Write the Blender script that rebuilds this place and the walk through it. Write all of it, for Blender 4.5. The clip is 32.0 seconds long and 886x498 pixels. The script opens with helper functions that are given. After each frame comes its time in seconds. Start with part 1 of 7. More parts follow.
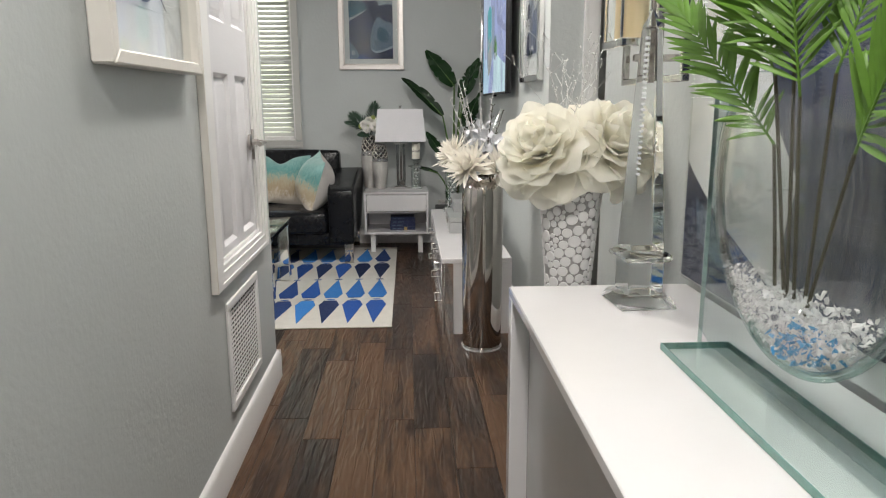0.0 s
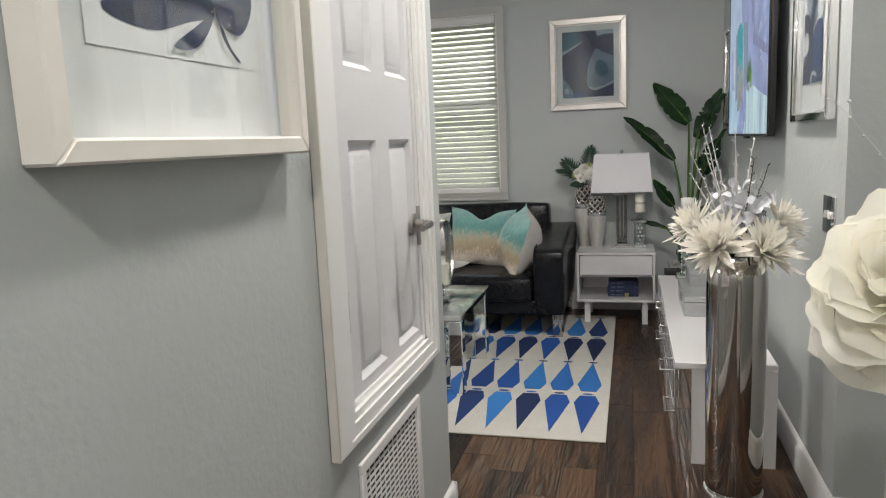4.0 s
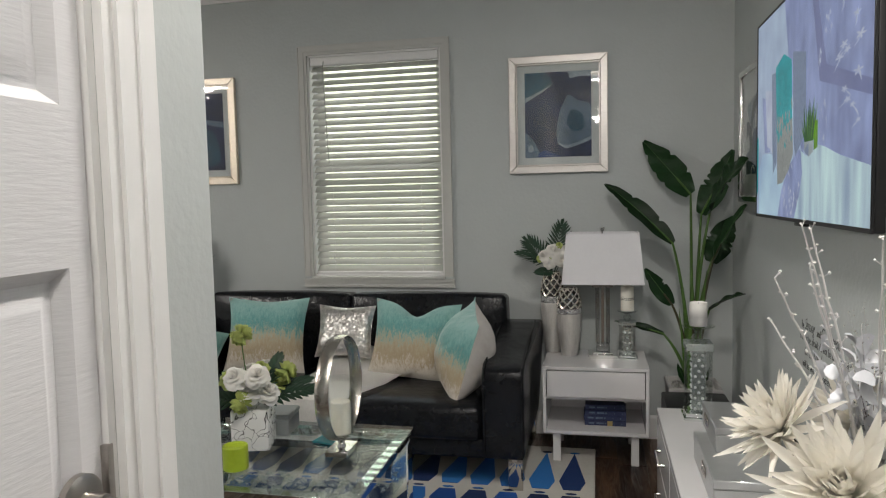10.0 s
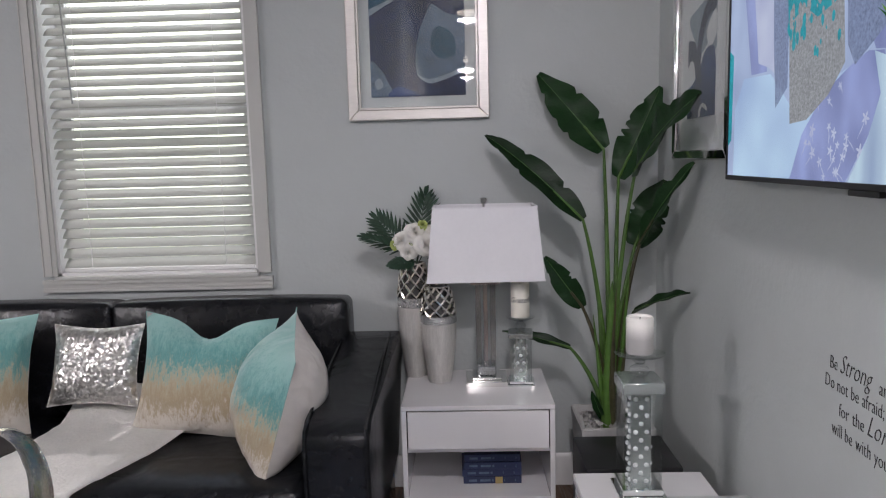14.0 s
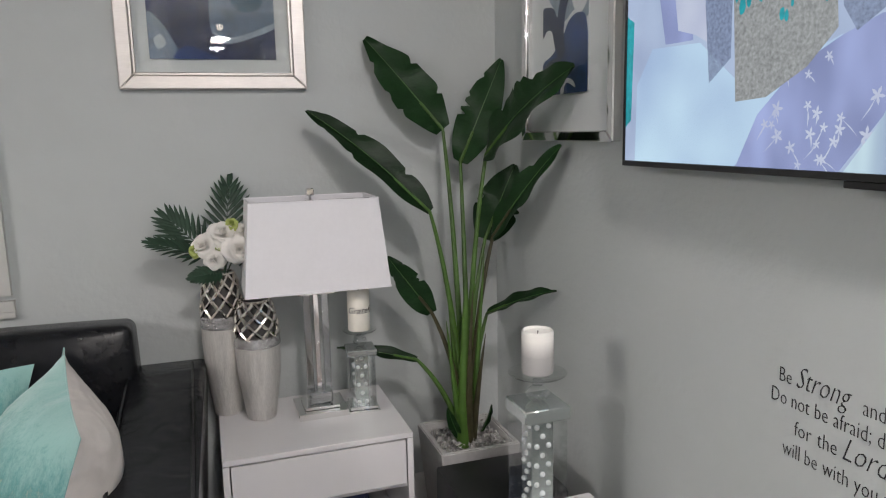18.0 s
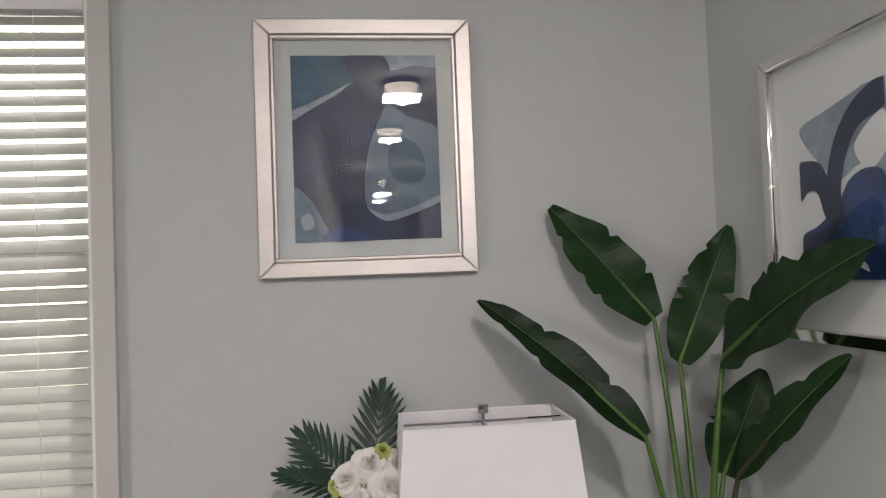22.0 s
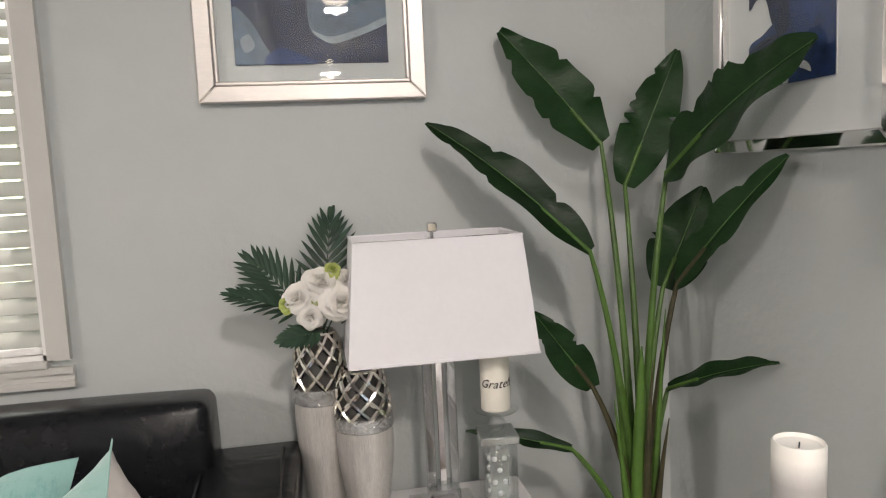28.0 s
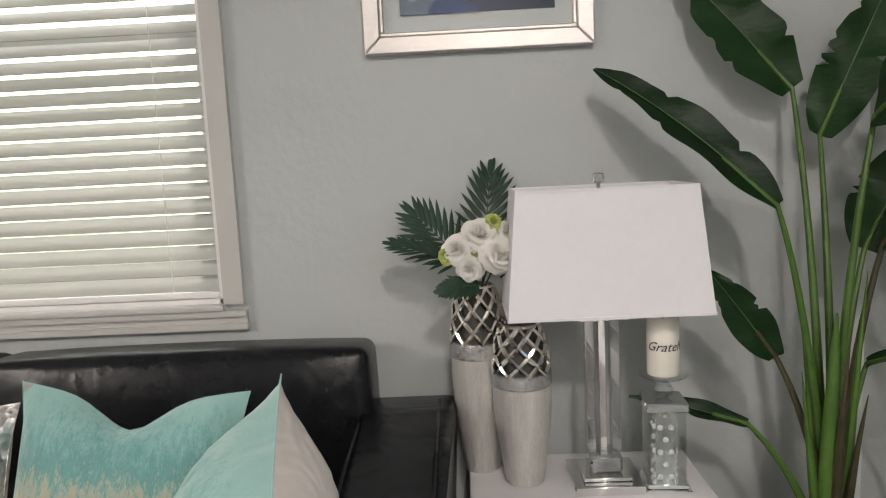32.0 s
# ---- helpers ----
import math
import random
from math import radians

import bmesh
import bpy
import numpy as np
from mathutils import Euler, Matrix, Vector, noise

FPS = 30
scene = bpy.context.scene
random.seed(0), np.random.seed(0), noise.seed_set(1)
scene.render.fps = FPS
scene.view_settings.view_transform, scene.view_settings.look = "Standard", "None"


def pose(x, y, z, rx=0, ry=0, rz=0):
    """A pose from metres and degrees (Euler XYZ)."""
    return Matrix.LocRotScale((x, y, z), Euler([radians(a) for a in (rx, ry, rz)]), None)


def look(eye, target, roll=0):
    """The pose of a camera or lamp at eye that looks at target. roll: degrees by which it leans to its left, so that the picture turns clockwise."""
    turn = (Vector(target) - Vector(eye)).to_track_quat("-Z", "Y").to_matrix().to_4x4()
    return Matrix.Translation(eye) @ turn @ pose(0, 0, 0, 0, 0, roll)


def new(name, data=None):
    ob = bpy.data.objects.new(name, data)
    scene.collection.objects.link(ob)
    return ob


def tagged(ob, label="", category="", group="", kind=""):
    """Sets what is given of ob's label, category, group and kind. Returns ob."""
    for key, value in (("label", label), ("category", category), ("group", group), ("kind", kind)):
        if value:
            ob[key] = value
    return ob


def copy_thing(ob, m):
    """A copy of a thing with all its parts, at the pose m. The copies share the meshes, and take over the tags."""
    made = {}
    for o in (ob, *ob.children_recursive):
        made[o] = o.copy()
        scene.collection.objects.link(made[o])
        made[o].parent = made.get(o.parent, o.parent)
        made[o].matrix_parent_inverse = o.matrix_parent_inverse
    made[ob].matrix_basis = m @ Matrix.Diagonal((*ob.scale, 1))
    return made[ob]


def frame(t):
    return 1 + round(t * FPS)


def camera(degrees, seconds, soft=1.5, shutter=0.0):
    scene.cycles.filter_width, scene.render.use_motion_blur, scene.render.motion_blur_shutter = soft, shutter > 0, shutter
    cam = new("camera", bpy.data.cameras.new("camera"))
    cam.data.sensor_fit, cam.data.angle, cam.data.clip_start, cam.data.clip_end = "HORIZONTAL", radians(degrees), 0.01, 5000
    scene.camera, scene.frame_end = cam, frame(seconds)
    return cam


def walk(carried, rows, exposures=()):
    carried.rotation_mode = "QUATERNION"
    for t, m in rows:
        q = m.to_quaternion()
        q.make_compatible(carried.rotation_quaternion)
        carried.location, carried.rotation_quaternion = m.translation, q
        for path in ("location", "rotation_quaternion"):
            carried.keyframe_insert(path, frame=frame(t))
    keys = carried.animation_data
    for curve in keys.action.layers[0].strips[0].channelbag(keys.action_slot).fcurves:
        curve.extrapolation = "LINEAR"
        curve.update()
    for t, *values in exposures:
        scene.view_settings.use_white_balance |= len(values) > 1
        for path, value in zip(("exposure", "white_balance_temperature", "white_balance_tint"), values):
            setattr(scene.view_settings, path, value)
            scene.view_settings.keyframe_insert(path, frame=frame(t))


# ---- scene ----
cam = camera(64.1, 32.0, 1.15)
PATH = [
    (0, (0.141, 0.256, 1.257), (0.236, 2.212, 0.852), -0.2),
    (0.5, (0.116, 0.374, 1.272), (0.169, 2.335, 0.881), -0.5),
    (1, (0.089, 0.464, 1.291), (0.081, 2.426, 0.906), -0.6),
    (1.5, (0.112, 0.546, 1.307), (-0.002, 2.505, 0.92), -0.9),
    (2, (0.155, 0.68, 1.322), (-0.078, 2.63, 0.944), -1.2),
    (2.5, (0.193, 0.791, 1.32), (-0.165, 2.726, 0.962), -1.6),
    (3, (0.19, 0.862, 1.323), (-0.235, 2.787, 0.986), -2.2),
    (3.5, (0.146, 0.984, 1.334), (-0.321, 2.903, 1.021), -2.6),
    (5.5, (0.178, 1.373, 1.371), (-0.443, 3.257, 1.115), -1.2),
    (6, (0.187, 1.43, 1.388), (-0.417, 3.323, 1.168), -0.9),
    (6.5, (0.178, 1.461, 1.398), (-0.356, 3.38, 1.215), -0.7),
    (7, (0.14, 1.538, 1.405), (-0.343, 3.473, 1.26), -0.8),
    (7.5, (0.084, 1.664, 1.427), (-0.367, 3.609, 1.309), -0.9),
    (8, (0.095, 1.804, 1.415), (-0.351, 3.751, 1.309), -1.0),
    (8.5, (0.128, 1.983, 1.441), (-0.346, 3.924, 1.342), -0.7),
    (9, (0.135, 2.117, 1.427), (-0.331, 4.058, 1.313), -0.7),
    (9.5, (0.083, 2.319, 1.422), (-0.365, 4.264, 1.292), -1.0),
    (10, (0.057, 2.494, 1.424), (-0.372, 4.442, 1.274), -1.3),
    (10.5, (0.094, 2.677, 1.393), (-0.31, 4.628, 1.221), -1.5),
    (11, (0.163, 2.899, 1.394), (-0.243, 4.847, 1.196), -2.1),
    (11.5, (0.134, 3.083, 1.377), (-0.231, 5.035, 1.143), -2.7),
    (12, (0.064, 3.28, 1.408), (-0.253, 5.237, 1.143), -3.0),
    (12.5, (0.038, 3.415, 1.392), (-0.263, 5.372, 1.113), -3.3),
    (13, (0.059, 3.602, 1.378), (-0.226, 5.562, 1.1), -2.7),
    (13.5, (0.048, 3.715, 1.373), (-0.205, 5.68, 1.099), -2.4),
    (14, (-0.002, 3.775, 1.383), (-0.059, 5.758, 1.13), -1.5),
    (14.5, (-0.062, 3.828, 1.414), (0.116, 5.805, 1.175), -0.9),
    (15, (-0.103, 3.849, 1.422), (0.283, 5.798, 1.19), -0.1),
    (15.5, (-0.126, 3.869, 1.431), (0.456, 5.767, 1.19), 0.4),
    (17.5, (-0.23, 4.208, 1.371), (0.442, 6.057, 1.01), -0.8),
    (18, (-0.229, 4.262, 1.395), (0.401, 6.132, 1.068), -1.2),
    (18.5, (-0.304, 4.367, 1.401), (0.328, 6.245, 1.128), -1.7),
    (19, (-0.392, 4.462, 1.426), (0.26, 6.337, 1.18), -2.1),
    (19.5, (-0.416, 4.522, 1.428), (0.233, 6.403, 1.22), -2.5),
    (20, (-0.361, 4.61, 1.432), (0.192, 6.525, 1.271), -2.7),
    (20.5, (-0.262, 4.685, 1.463), (0.115, 6.647, 1.38), -2.7),
    (21, (-0.208, 4.72, 1.475), (0.056, 6.702, 1.455), -2.5),
    (21.5, (-0.194, 4.753, 1.523), (0.035, 6.74, 1.541), -2.4),
    (22, (-0.19, 4.806, 1.536), (0.042, 6.791, 1.608), -2.2),
    (22.5, (-0.177, 4.822, 1.547), (0.066, 6.805, 1.635), -2.0),
    (23, (-0.165, 4.831, 1.535), (0.104, 6.811, 1.611), -2.0),
    (23.5, (-0.158, 4.835, 1.505), (0.146, 6.812, 1.542), -1.9),
    (24, (-0.145, 4.833, 1.479), (0.18, 6.807, 1.472), -1.9),
    (24.5, (-0.159, 4.838, 1.45), (0.206, 6.804, 1.404), -1.8),
    (25, (-0.151, 4.833, 1.42), (0.214, 6.797, 1.331), -1.8),
    (25.5, (-0.153, 4.826, 1.406), (0.213, 6.788, 1.276), -1.7),
    (27.5, (-0.175, 4.815, 1.36), (0.178, 6.773, 1.151), -2.2),
    (28, (-0.187, 4.811, 1.35), (0.163, 6.768, 1.133), -2.7),
    (28.5, (-0.194, 4.811, 1.336), (0.145, 6.77, 1.112), -3.1),
    (29, (-0.195, 4.808, 1.322), (0.129, 6.767, 1.084), -3.5),
    (29.5, (-0.196, 4.807, 1.314), (0.109, 6.768, 1.066), -3.6),
    (30, (-0.188, 4.8, 1.31), (0.068, 6.767, 1.056), -3.4),
    (30.5, (-0.201, 4.808, 1.296), (-0.031, 6.785, 1.048), -3.2),
    (31, (-0.223, 4.833, 1.29), (-0.138, 6.816, 1.043), -2.9),
    (31.5, (-0.215, 4.862, 1.275), (-0.224, 6.847, 1.032), -2.8),
    (32, (-0.219, 4.862, 1.275), (-0.283, 6.846, 1.03), -2.8),
]
EXPOSURE = [(0, -0.05, 6500, 11), (3, -0.16, 6500, 11), (6, -0.35, 6500, 10), (7, -0.45, 6500, 10), (9, -0.56, 6500, 10), (11, -0.2, 6600, 12), (13, -0.1, 6350, 20), (15, -0.13, 6000, 20), (18, 0.12, 6400, 15), (21, 0.14, 6700, 18), (23, 0.12, 6650, 18), (25, 0.25, 6700, 17), (28, 0.43, 6850, 16), (29, 0.46, 6850, 16), (31, 0.40, 6800, 15), (32, 0.22, 6750, 15)]
walk(cam, [(t, look(eye, target, roll)) for t, eye, target, roll in PATH], EXPOSURE)

# ---- light ----
world = bpy.data.worlds.new("sky")
scene.world = world
world.use_nodes = True
sky = world.node_tree.nodes.new("ShaderNodeTexSky")
sky.sky_type, sky.sun_disc, sky.sun_elevation, sky.sun_rotation = "NISHITA", False, radians(52), radians(20)
world.node_tree.links.new(sky.outputs[0], world.node_tree.nodes["Background"].inputs[0])
world.node_tree.nodes["Background"].inputs[1].default_value = 0.12


def lamp(name, kind, m, power, colour=(1, 1, 1), **more):
    data = bpy.data.lights.new(name, kind)
    data.energy, data.color = power, colour
    for key, value in more.items():
        if key == "size":
            data.size = value
        elif key == "size_y":
            data.shape, data.size_y = "RECTANGLE", value
        elif key == "radius":
            data.shadow_soft_size = value
        elif key == "angle":
            data.angle = radians(value)
    ob = new(name, data)
    ob.matrix_world = m
    return ob


XR, XL, YB, ZC = 0.785, -0.48, 6.65, 2.8
WARM, COOL = (1.0, 0.955, 0.90), (0.93, 0.97, 1.0)
lamp("sun", "SUN", look((2, 14, 12), (0, 6, 0)), 3.0, (1.0, 0.95, 0.88), angle=0.6)
lamp("window_daylight", "AREA", look((-1.27, 6.86, 1.6), (-1.27, 4.0, 1.2)), 3.5, COOL, size=0.8, size_y=1.3)
# the lamp at y -2.2 is an added, unseen source that brightens the hall
for x, y, d, p, w in ((0.11, 3.9, 0.11, 82, 0.24), (0.09, 2.5, 0.11, 42, 0.18), (0.08, 0.47, 0.33, 58, 0.2), (0.12, -2.2, 0.13, 44, 0.2), (-4.68, 3.02, 0.13, 185, 0.3), (-4.1, 3.63, 0.13, 140, 0.3)):
    lamp("ceiling_bulb", "AREA", pose(x, y, ZC - d), p * 0.36, WARM, size=w)
    lamp("dome_glow", "POINT", pose(x, y, ZC - d - 0.005), p * 0.16, WARM, radius=w * 0.17)


# ---- materials ----
def mat(name, base, rough=0.5, metal=0.0, var=0.05, scale=6.0, bump=0.0, bscale=120.0, rand=0.0, island=0.0, spec=0.5, coat=0.0,
        glass=0.0, ior=1.45, emit=0.0, sheen=0.0, sss=0.0, stretch=(1, 1, 1)):
    m = bpy.data.materials.new(name)
    m.use_nodes = True
    nt = m.node_tree
    node, link = nt.nodes.new, nt.links.new
    b = nt.nodes["Principled BSDF"]
    b.inputs["Roughness"].default_value, b.inputs["Metallic"].default_value = rough, metal
    b.inputs["Specular IOR Level"].default_value, b.inputs["IOR"].default_value = spec, ior
    b.inputs["Coat Weight"].default_value, b.inputs["Transmission Weight"].default_value = coat, glass
    b.inputs["Sheen Weight"].default_value = sheen
    co, mp = node("ShaderNodeTexCoord"), node("ShaderNodeMapping")
    mp.inputs["Scale"].default_value = stretch
    link(co.outputs["Object"], mp.inputs[0])
    n1, n2 = node("ShaderNodeTexNoise"), node("ShaderNodeTexNoise")
    n1.inputs["Scale"].default_value, n2.inputs["Scale"].default_value = scale, scale * 7
    link(mp.outputs[0], n1.inputs[0]), link(mp.outputs[0], n2.inputs[0])
    add = node("ShaderNodeMath")
    add.operation = "ADD"
    link(n1.outputs[0], add.inputs[0]), link(n2.outputs[0], add.inputs[1])
    last = add.outputs[0]
    for amount, source, out in ((rand, "ShaderNodeObjectInfo", "Random"), (island, "ShaderNodeNewGeometry", "Random Per Island")):
        if amount:
            src, ml = node(source), node("ShaderNodeMath")
            ml.operation, ml.inputs[1].default_value = "MULTIPLY_ADD", amount
            link(src.outputs[out], ml.inputs[0]), link(last, ml.inputs[2])
            last = ml.outputs[0]
    top = 2.0 + rand + island
    ramp = node("ShaderNodeMapRange")
    ramp.inputs[1].default_value, ramp.inputs[2].default_value = 0.6, top - 0.6
    link(last, ramp.inputs[0])
    mix = node("ShaderNodeMix")
    mix.data_type = "RGBA"
    lo, hi = [max(0, c * (1 - var)) for c in base], [min(1, c * (1 + var)) for c in base]
    mix.inputs[6].default_value, mix.inputs[7].default_value = (*lo, 1), (*hi, 1)
    link(ramp.outputs[0], mix.inputs[0]), link(mix.outputs[2], b.inputs["Base Color"])
    if bump:
        nb, bp = node("ShaderNodeTexNoise"), node("ShaderNodeBump")
        nb.inputs["Scale"].default_value, nb.inputs["Detail"].default_value = bscale, 3
        bp.inputs["Strength"].default_value, bp.inputs["Distance"].default_value = bump, 0.004
        link(mp.outputs[0], nb.inputs[0]), link(nb.outputs[0], bp.inputs["Height"]), link(bp.outputs[0], b.inputs["Normal"])
    if emit:
        link(mix.outputs[2], b.inputs["Emission Color"])
        b.inputs["Emission Strength"].default_value = emit
    if sss:
        b.inputs["Subsurface Weight"].default_value, b.inputs["Subsurface Radius"].default_value = sss, (0.02, 0.02, 0.02)
    return m


def inner(m):
    return m.node_tree.nodes["Principled BSDF"], m.node_tree


def two_tone(m, low, high, axis, a, b, speck=0.0, sscale=60.0):
    """Blend the base colour from low to high along a local axis, with a ragged border."""
    bs, nt = inner(m)
    node, link = nt.nodes.new, nt.links.new
    co, sep, nz, ma, rg = node("ShaderNodeTexCoord"), node("ShaderNodeSeparateXYZ"), node("ShaderNodeTexNoise"), node("ShaderNodeMath"), node("ShaderNodeMapRange")
    nz.inputs["Scale"].default_value, nz.inputs["Detail"].default_value, nz.inputs["Roughness"].default_value = sscale, 9, 0.93
    ma.operation, ma.inputs[1].default_value = "MULTIPLY_ADD", speck
    sq = node("ShaderNodeMapping")
    sq.inputs["Scale"].default_value = (1, 1, 0.28)
    link(co.outputs["Object"], sep.inputs[0]), link(co.outputs["Object"], sq.inputs[0]), link(sq.outputs[0], nz.inputs[0])
    link(nz.outputs[0], ma.inputs[0]), link(sep.outputs[axis], ma.inputs[2])
    rg.inputs[1].default_value, rg.inputs[2].default_value = a + speck / 2, b + speck / 2
    link(ma.outputs[0], rg.inputs[0])
    cr = node("ShaderNodeValToRGB")
    cr.color_ramp.elements[0].color, cr.color_ramp.elements[1].color = (*low, 1), (*high, 1)
    link(rg.outputs[0], cr.inputs[0])
    link(cr.outputs[0], bs.inputs["Base Color"])
    return cr


def thin_glass(name, tint, least=0.042, power=4.5):
    """Clear sheet glass: light passes straight through, gloss grows towards grazing angles."""
    m = bpy.data.materials.new(name)
    m.use_nodes = True
    nt = m.node_tree
    tr, gl, ms, lw, pw, ma = [nt.nodes.new("ShaderNode" + k) for k in ("BsdfTransparent", "BsdfGlossy", "MixShader", "LayerWeight", "Math", "Math")]
    tr.inputs[0].default_value, gl.inputs["Roughness"].default_value = (*tint, 1), 0.01
    lw.inputs[0].default_value, pw.operation, pw.inputs[1].default_value = 0.5, "POWER", power
    ma.operation, ma.inputs[1].default_value, ma.inputs[2].default_value = "MULTIPLY_ADD", 0.85 - least, least
    nt.links.new(lw.outputs["Facing"], pw.inputs[0]), nt.links.new(pw.outputs[0], ma.inputs[0]), nt.links.new(ma.outputs[0], ms.inputs[0])
    nt.links.new(tr.outputs[0], ms.inputs[1]), nt.links.new(gl.outputs[0], ms.inputs[2]), nt.links.new(ms.outputs[0], nt.nodes["Material Output"].inputs[0])
    return m


WALL = mat("wall_paint", (0.505, 0.532, 0.527), 0.5, var=0.02, scale=1.5, bump=0.42, bscale=48)
WALLT = mat("orange_peel_wall_paint", (0.505, 0.532, 0.527), 0.48, var=0.02, scale=1.5, bump=0.30, bscale=66)
WHITE = mat("white_paint", (0.82, 0.81, 0.80), 0.35, var=0.02, scale=3, bump=0.03, bscale=90)
CEIL = mat("ceiling_paint", (0.78, 0.78, 0.76), 0.8, var=0.02, scale=2, bump=0.2, bscale=70)
DOORP = mat("door_paint", (0.71, 0.70, 0.715), 0.38, var=0.02, scale=4, bump=0.16, bscale=30, stretch=(1, 1, 9))
LACQ = mat("white_lacquer", (0.77, 0.755, 0.76), 0.16, var=0.015, scale=2, coat=0.4)
GREYL = mat("grey_lacquer", (0.42, 0.41, 0.41), 0.22, var=0.03, scale=2, coat=0.3)
CHROME = mat("chrome", (0.82, 0.81, 0.80), 0.06, 1.0, var=0.02, scale=3)
SMOKE = mat("smoked_chrome", (0.56, 0.53, 0.50), 0.07, 1.0, var=0.03, scale=2)
NICKEL = mat("brushed_nickel", (0.40, 0.375, 0.35), 0.28, 1.0, var=0.05, scale=20)
SILVER = mat("silver_frame", (0.72, 0.68, 0.65), 0.42, 0.85, var=0.06, scale=8, bump=0.08, bscale=200, stretch=(1, 1, 6))
MIRROR = mat("mirror", (0.86, 0.88, 0.87), 0.02, 1.0, var=0.005)
GLASS = thin_glass("clear_glass", (0.985, 0.995, 0.99))
CRYSTAL = thin_glass("crystal", (0.985, 0.99, 0.99), 0.10, 2.2)
GREENG = thin_glass("green_edge_glass", (0.935, 0.972, 0.962))
LEATHER = mat("black_leather", (0.008, 0.0088, 0.0108), 0.27, var=0.25, scale=5, bump=0.16, bscale=300, spec=0.38)
BLACK = mat("black_plastic", (0.012, 0.012, 0.013), 0.4, var=0.1)
NAVY = mat("navy_ink", (0.014, 0.024, 0.075), 0.5, var=0.55, scale=7)
TEALINK = mat("teal_ink", (0.025, 0.085, 0.14), 0.5, var=0.45, scale=6)
PALEINK = mat("pale_blue_ink", (0.11, 0.16, 0.23), 0.5, var=0.35, scale=7)
MISTINK = mat("misty_blue_ink", (0.27, 0.33, 0.40), 0.5, var=0.3, scale=7)
BLUEINK = mat("royal_blue_ink", (0.02, 0.05, 0.17), 0.5, var=0.5, scale=9)
MAT = mat("picture_mat", (0.60, 0.62, 0.62), 0.7, var=0.02)
PAPER = mat("white_paper", (0.80, 0.81, 0.82), 0.7, var=0.02)
SHADE = mat("lampshade_linen", (0.80, 0.79, 0.81), 0.8, var=0.02, scale=10, bump=0.08, bscale=500)
WAX = mat("candle_wax", (0.82, 0.79, 0.70), 0.5, var=0.03, sss=0.3)
WAXT = mat("beige_candle_wax", (0.72, 0.58, 0.36), 0.5, var=0.05, sss=0.2)
GREENWAX = mat("green_wax", (0.38, 0.50, 0.03), 0.4, var=0.08)
LEAF = mat("plant_leaf", (0.0085, 0.031, 0.0085), 0.42, var=0.6, scale=12, rand=0.9, bump=0.3, bscale=45, spec=0.24, stretch=(1, 1, 2.5))
MIDRIB = mat("leaf_midrib", (0.065, 0.15, 0.04), 0.45, var=0.3, scale=9)
DSTEM = mat("frond_stalk_green", (0.035, 0.085, 0.016), 0.45, var=0.4, scale=9, island=0.5)
STEM = mat("plant_stem", (0.062, 0.135, 0.022), 0.45, var=0.4, scale=6, island=0.6)
DSTEM = mat("dark_stem", (0.05, 0.045, 0.02), 0.5, var=0.4, scale=6)
FROND = mat("fresh_palm_frond", (0.10, 0.215, 0.022), 0.45, var=0.38, scale=9, island=0.5, rand=0.6)
DPALM = mat("dark_palm_leaf", (0.018, 0.048, 0.026), 0.5, var=0.4, scale=9, island=0.7)
PETAL = mat("white_petal", (0.88, 0.86, 0.83), 0.6, var=0.03, scale=9)
CREAM = mat("cream_petal", (0.985, 0.965, 0.885), 0.6, var=0.04, scale=9)
MUM = mat("ivory_petal", (0.90, 0.87, 0.80), 0.6, var=0.04, scale=9)
LIME = mat("lime_petal", (0.46, 0.53, 0.16), 0.6, var=0.2, scale=30, island=0.4)
TWIG = mat("silver_twig", (0.72, 0.71, 0.70), 0.4, 0.3, var=0.1)
EUCA = mat("silver_leaf", (0.58, 0.59, 0.62), 0.45, 0.1, var=0.12, island=0.4)
GRAVEL = mat("grey_gravel", (0.40, 0.39, 0.37), 0.8, var=0.45, scale=4, island=1.2)
STONE = mat("concrete_pot", (0.46, 0.45, 0.44), 0.7, var=0.1, scale=8, bump=0.2)
PEBBLE = mat("white_pebble", (0.88, 0.87, 0.865), 0.4, var=0.03, scale=20, rand=0.5)
GROUT = mat("pebble_grout", (0.42, 0.41, 0.40), 0.6, 0.2, var=0.2, scale=40)
VASEB = mat("ribbed_silver_ceramic", (0.66, 0.64, 0.61), 0.34, 0.4, var=0.16, scale=14, bump=0.5, bscale=70, stretch=(6, 6, 0.6))
LATT = mat("polished_lattice", (0.90, 0.86, 0.79), 0.14, 1.0, var=0.05)
GLIT = mat("glitter_band", (0.74, 0.72, 0.70), 0.22, 0.8, var=0.85, scale=130, bump=1.0, bscale=300)
SEQUIN = mat("silver_sequin", (0.62, 0.60, 0.58), 0.36, 1.0, var=0.4, scale=70)
bs, nt = inner(SEQUIN)
co, vo, tilt, lay, unit, geo = [nt.nodes.new("ShaderNode" + k) for k in ("TexCoord", "TexVoronoi", "VectorMath", "VectorMath", "VectorMath", "NewGeometry")]
vo.inputs["Scale"].default_value, tilt.operation, lay.operation, unit.operation = 120, "SUBTRACT", "MULTIPLY_ADD", "NORMALIZE"
tilt.inputs[1].default_value, lay.inputs[1].default_value = (0.5, 0.5, 0.5), (0.55, 0.55, 0.55)
nt.links.new(co.outputs["Object"], vo.inputs[0]), nt.links.new(vo.outputs["Color"], tilt.inputs[0]), nt.links.new(tilt.outputs[0], lay.inputs[0])
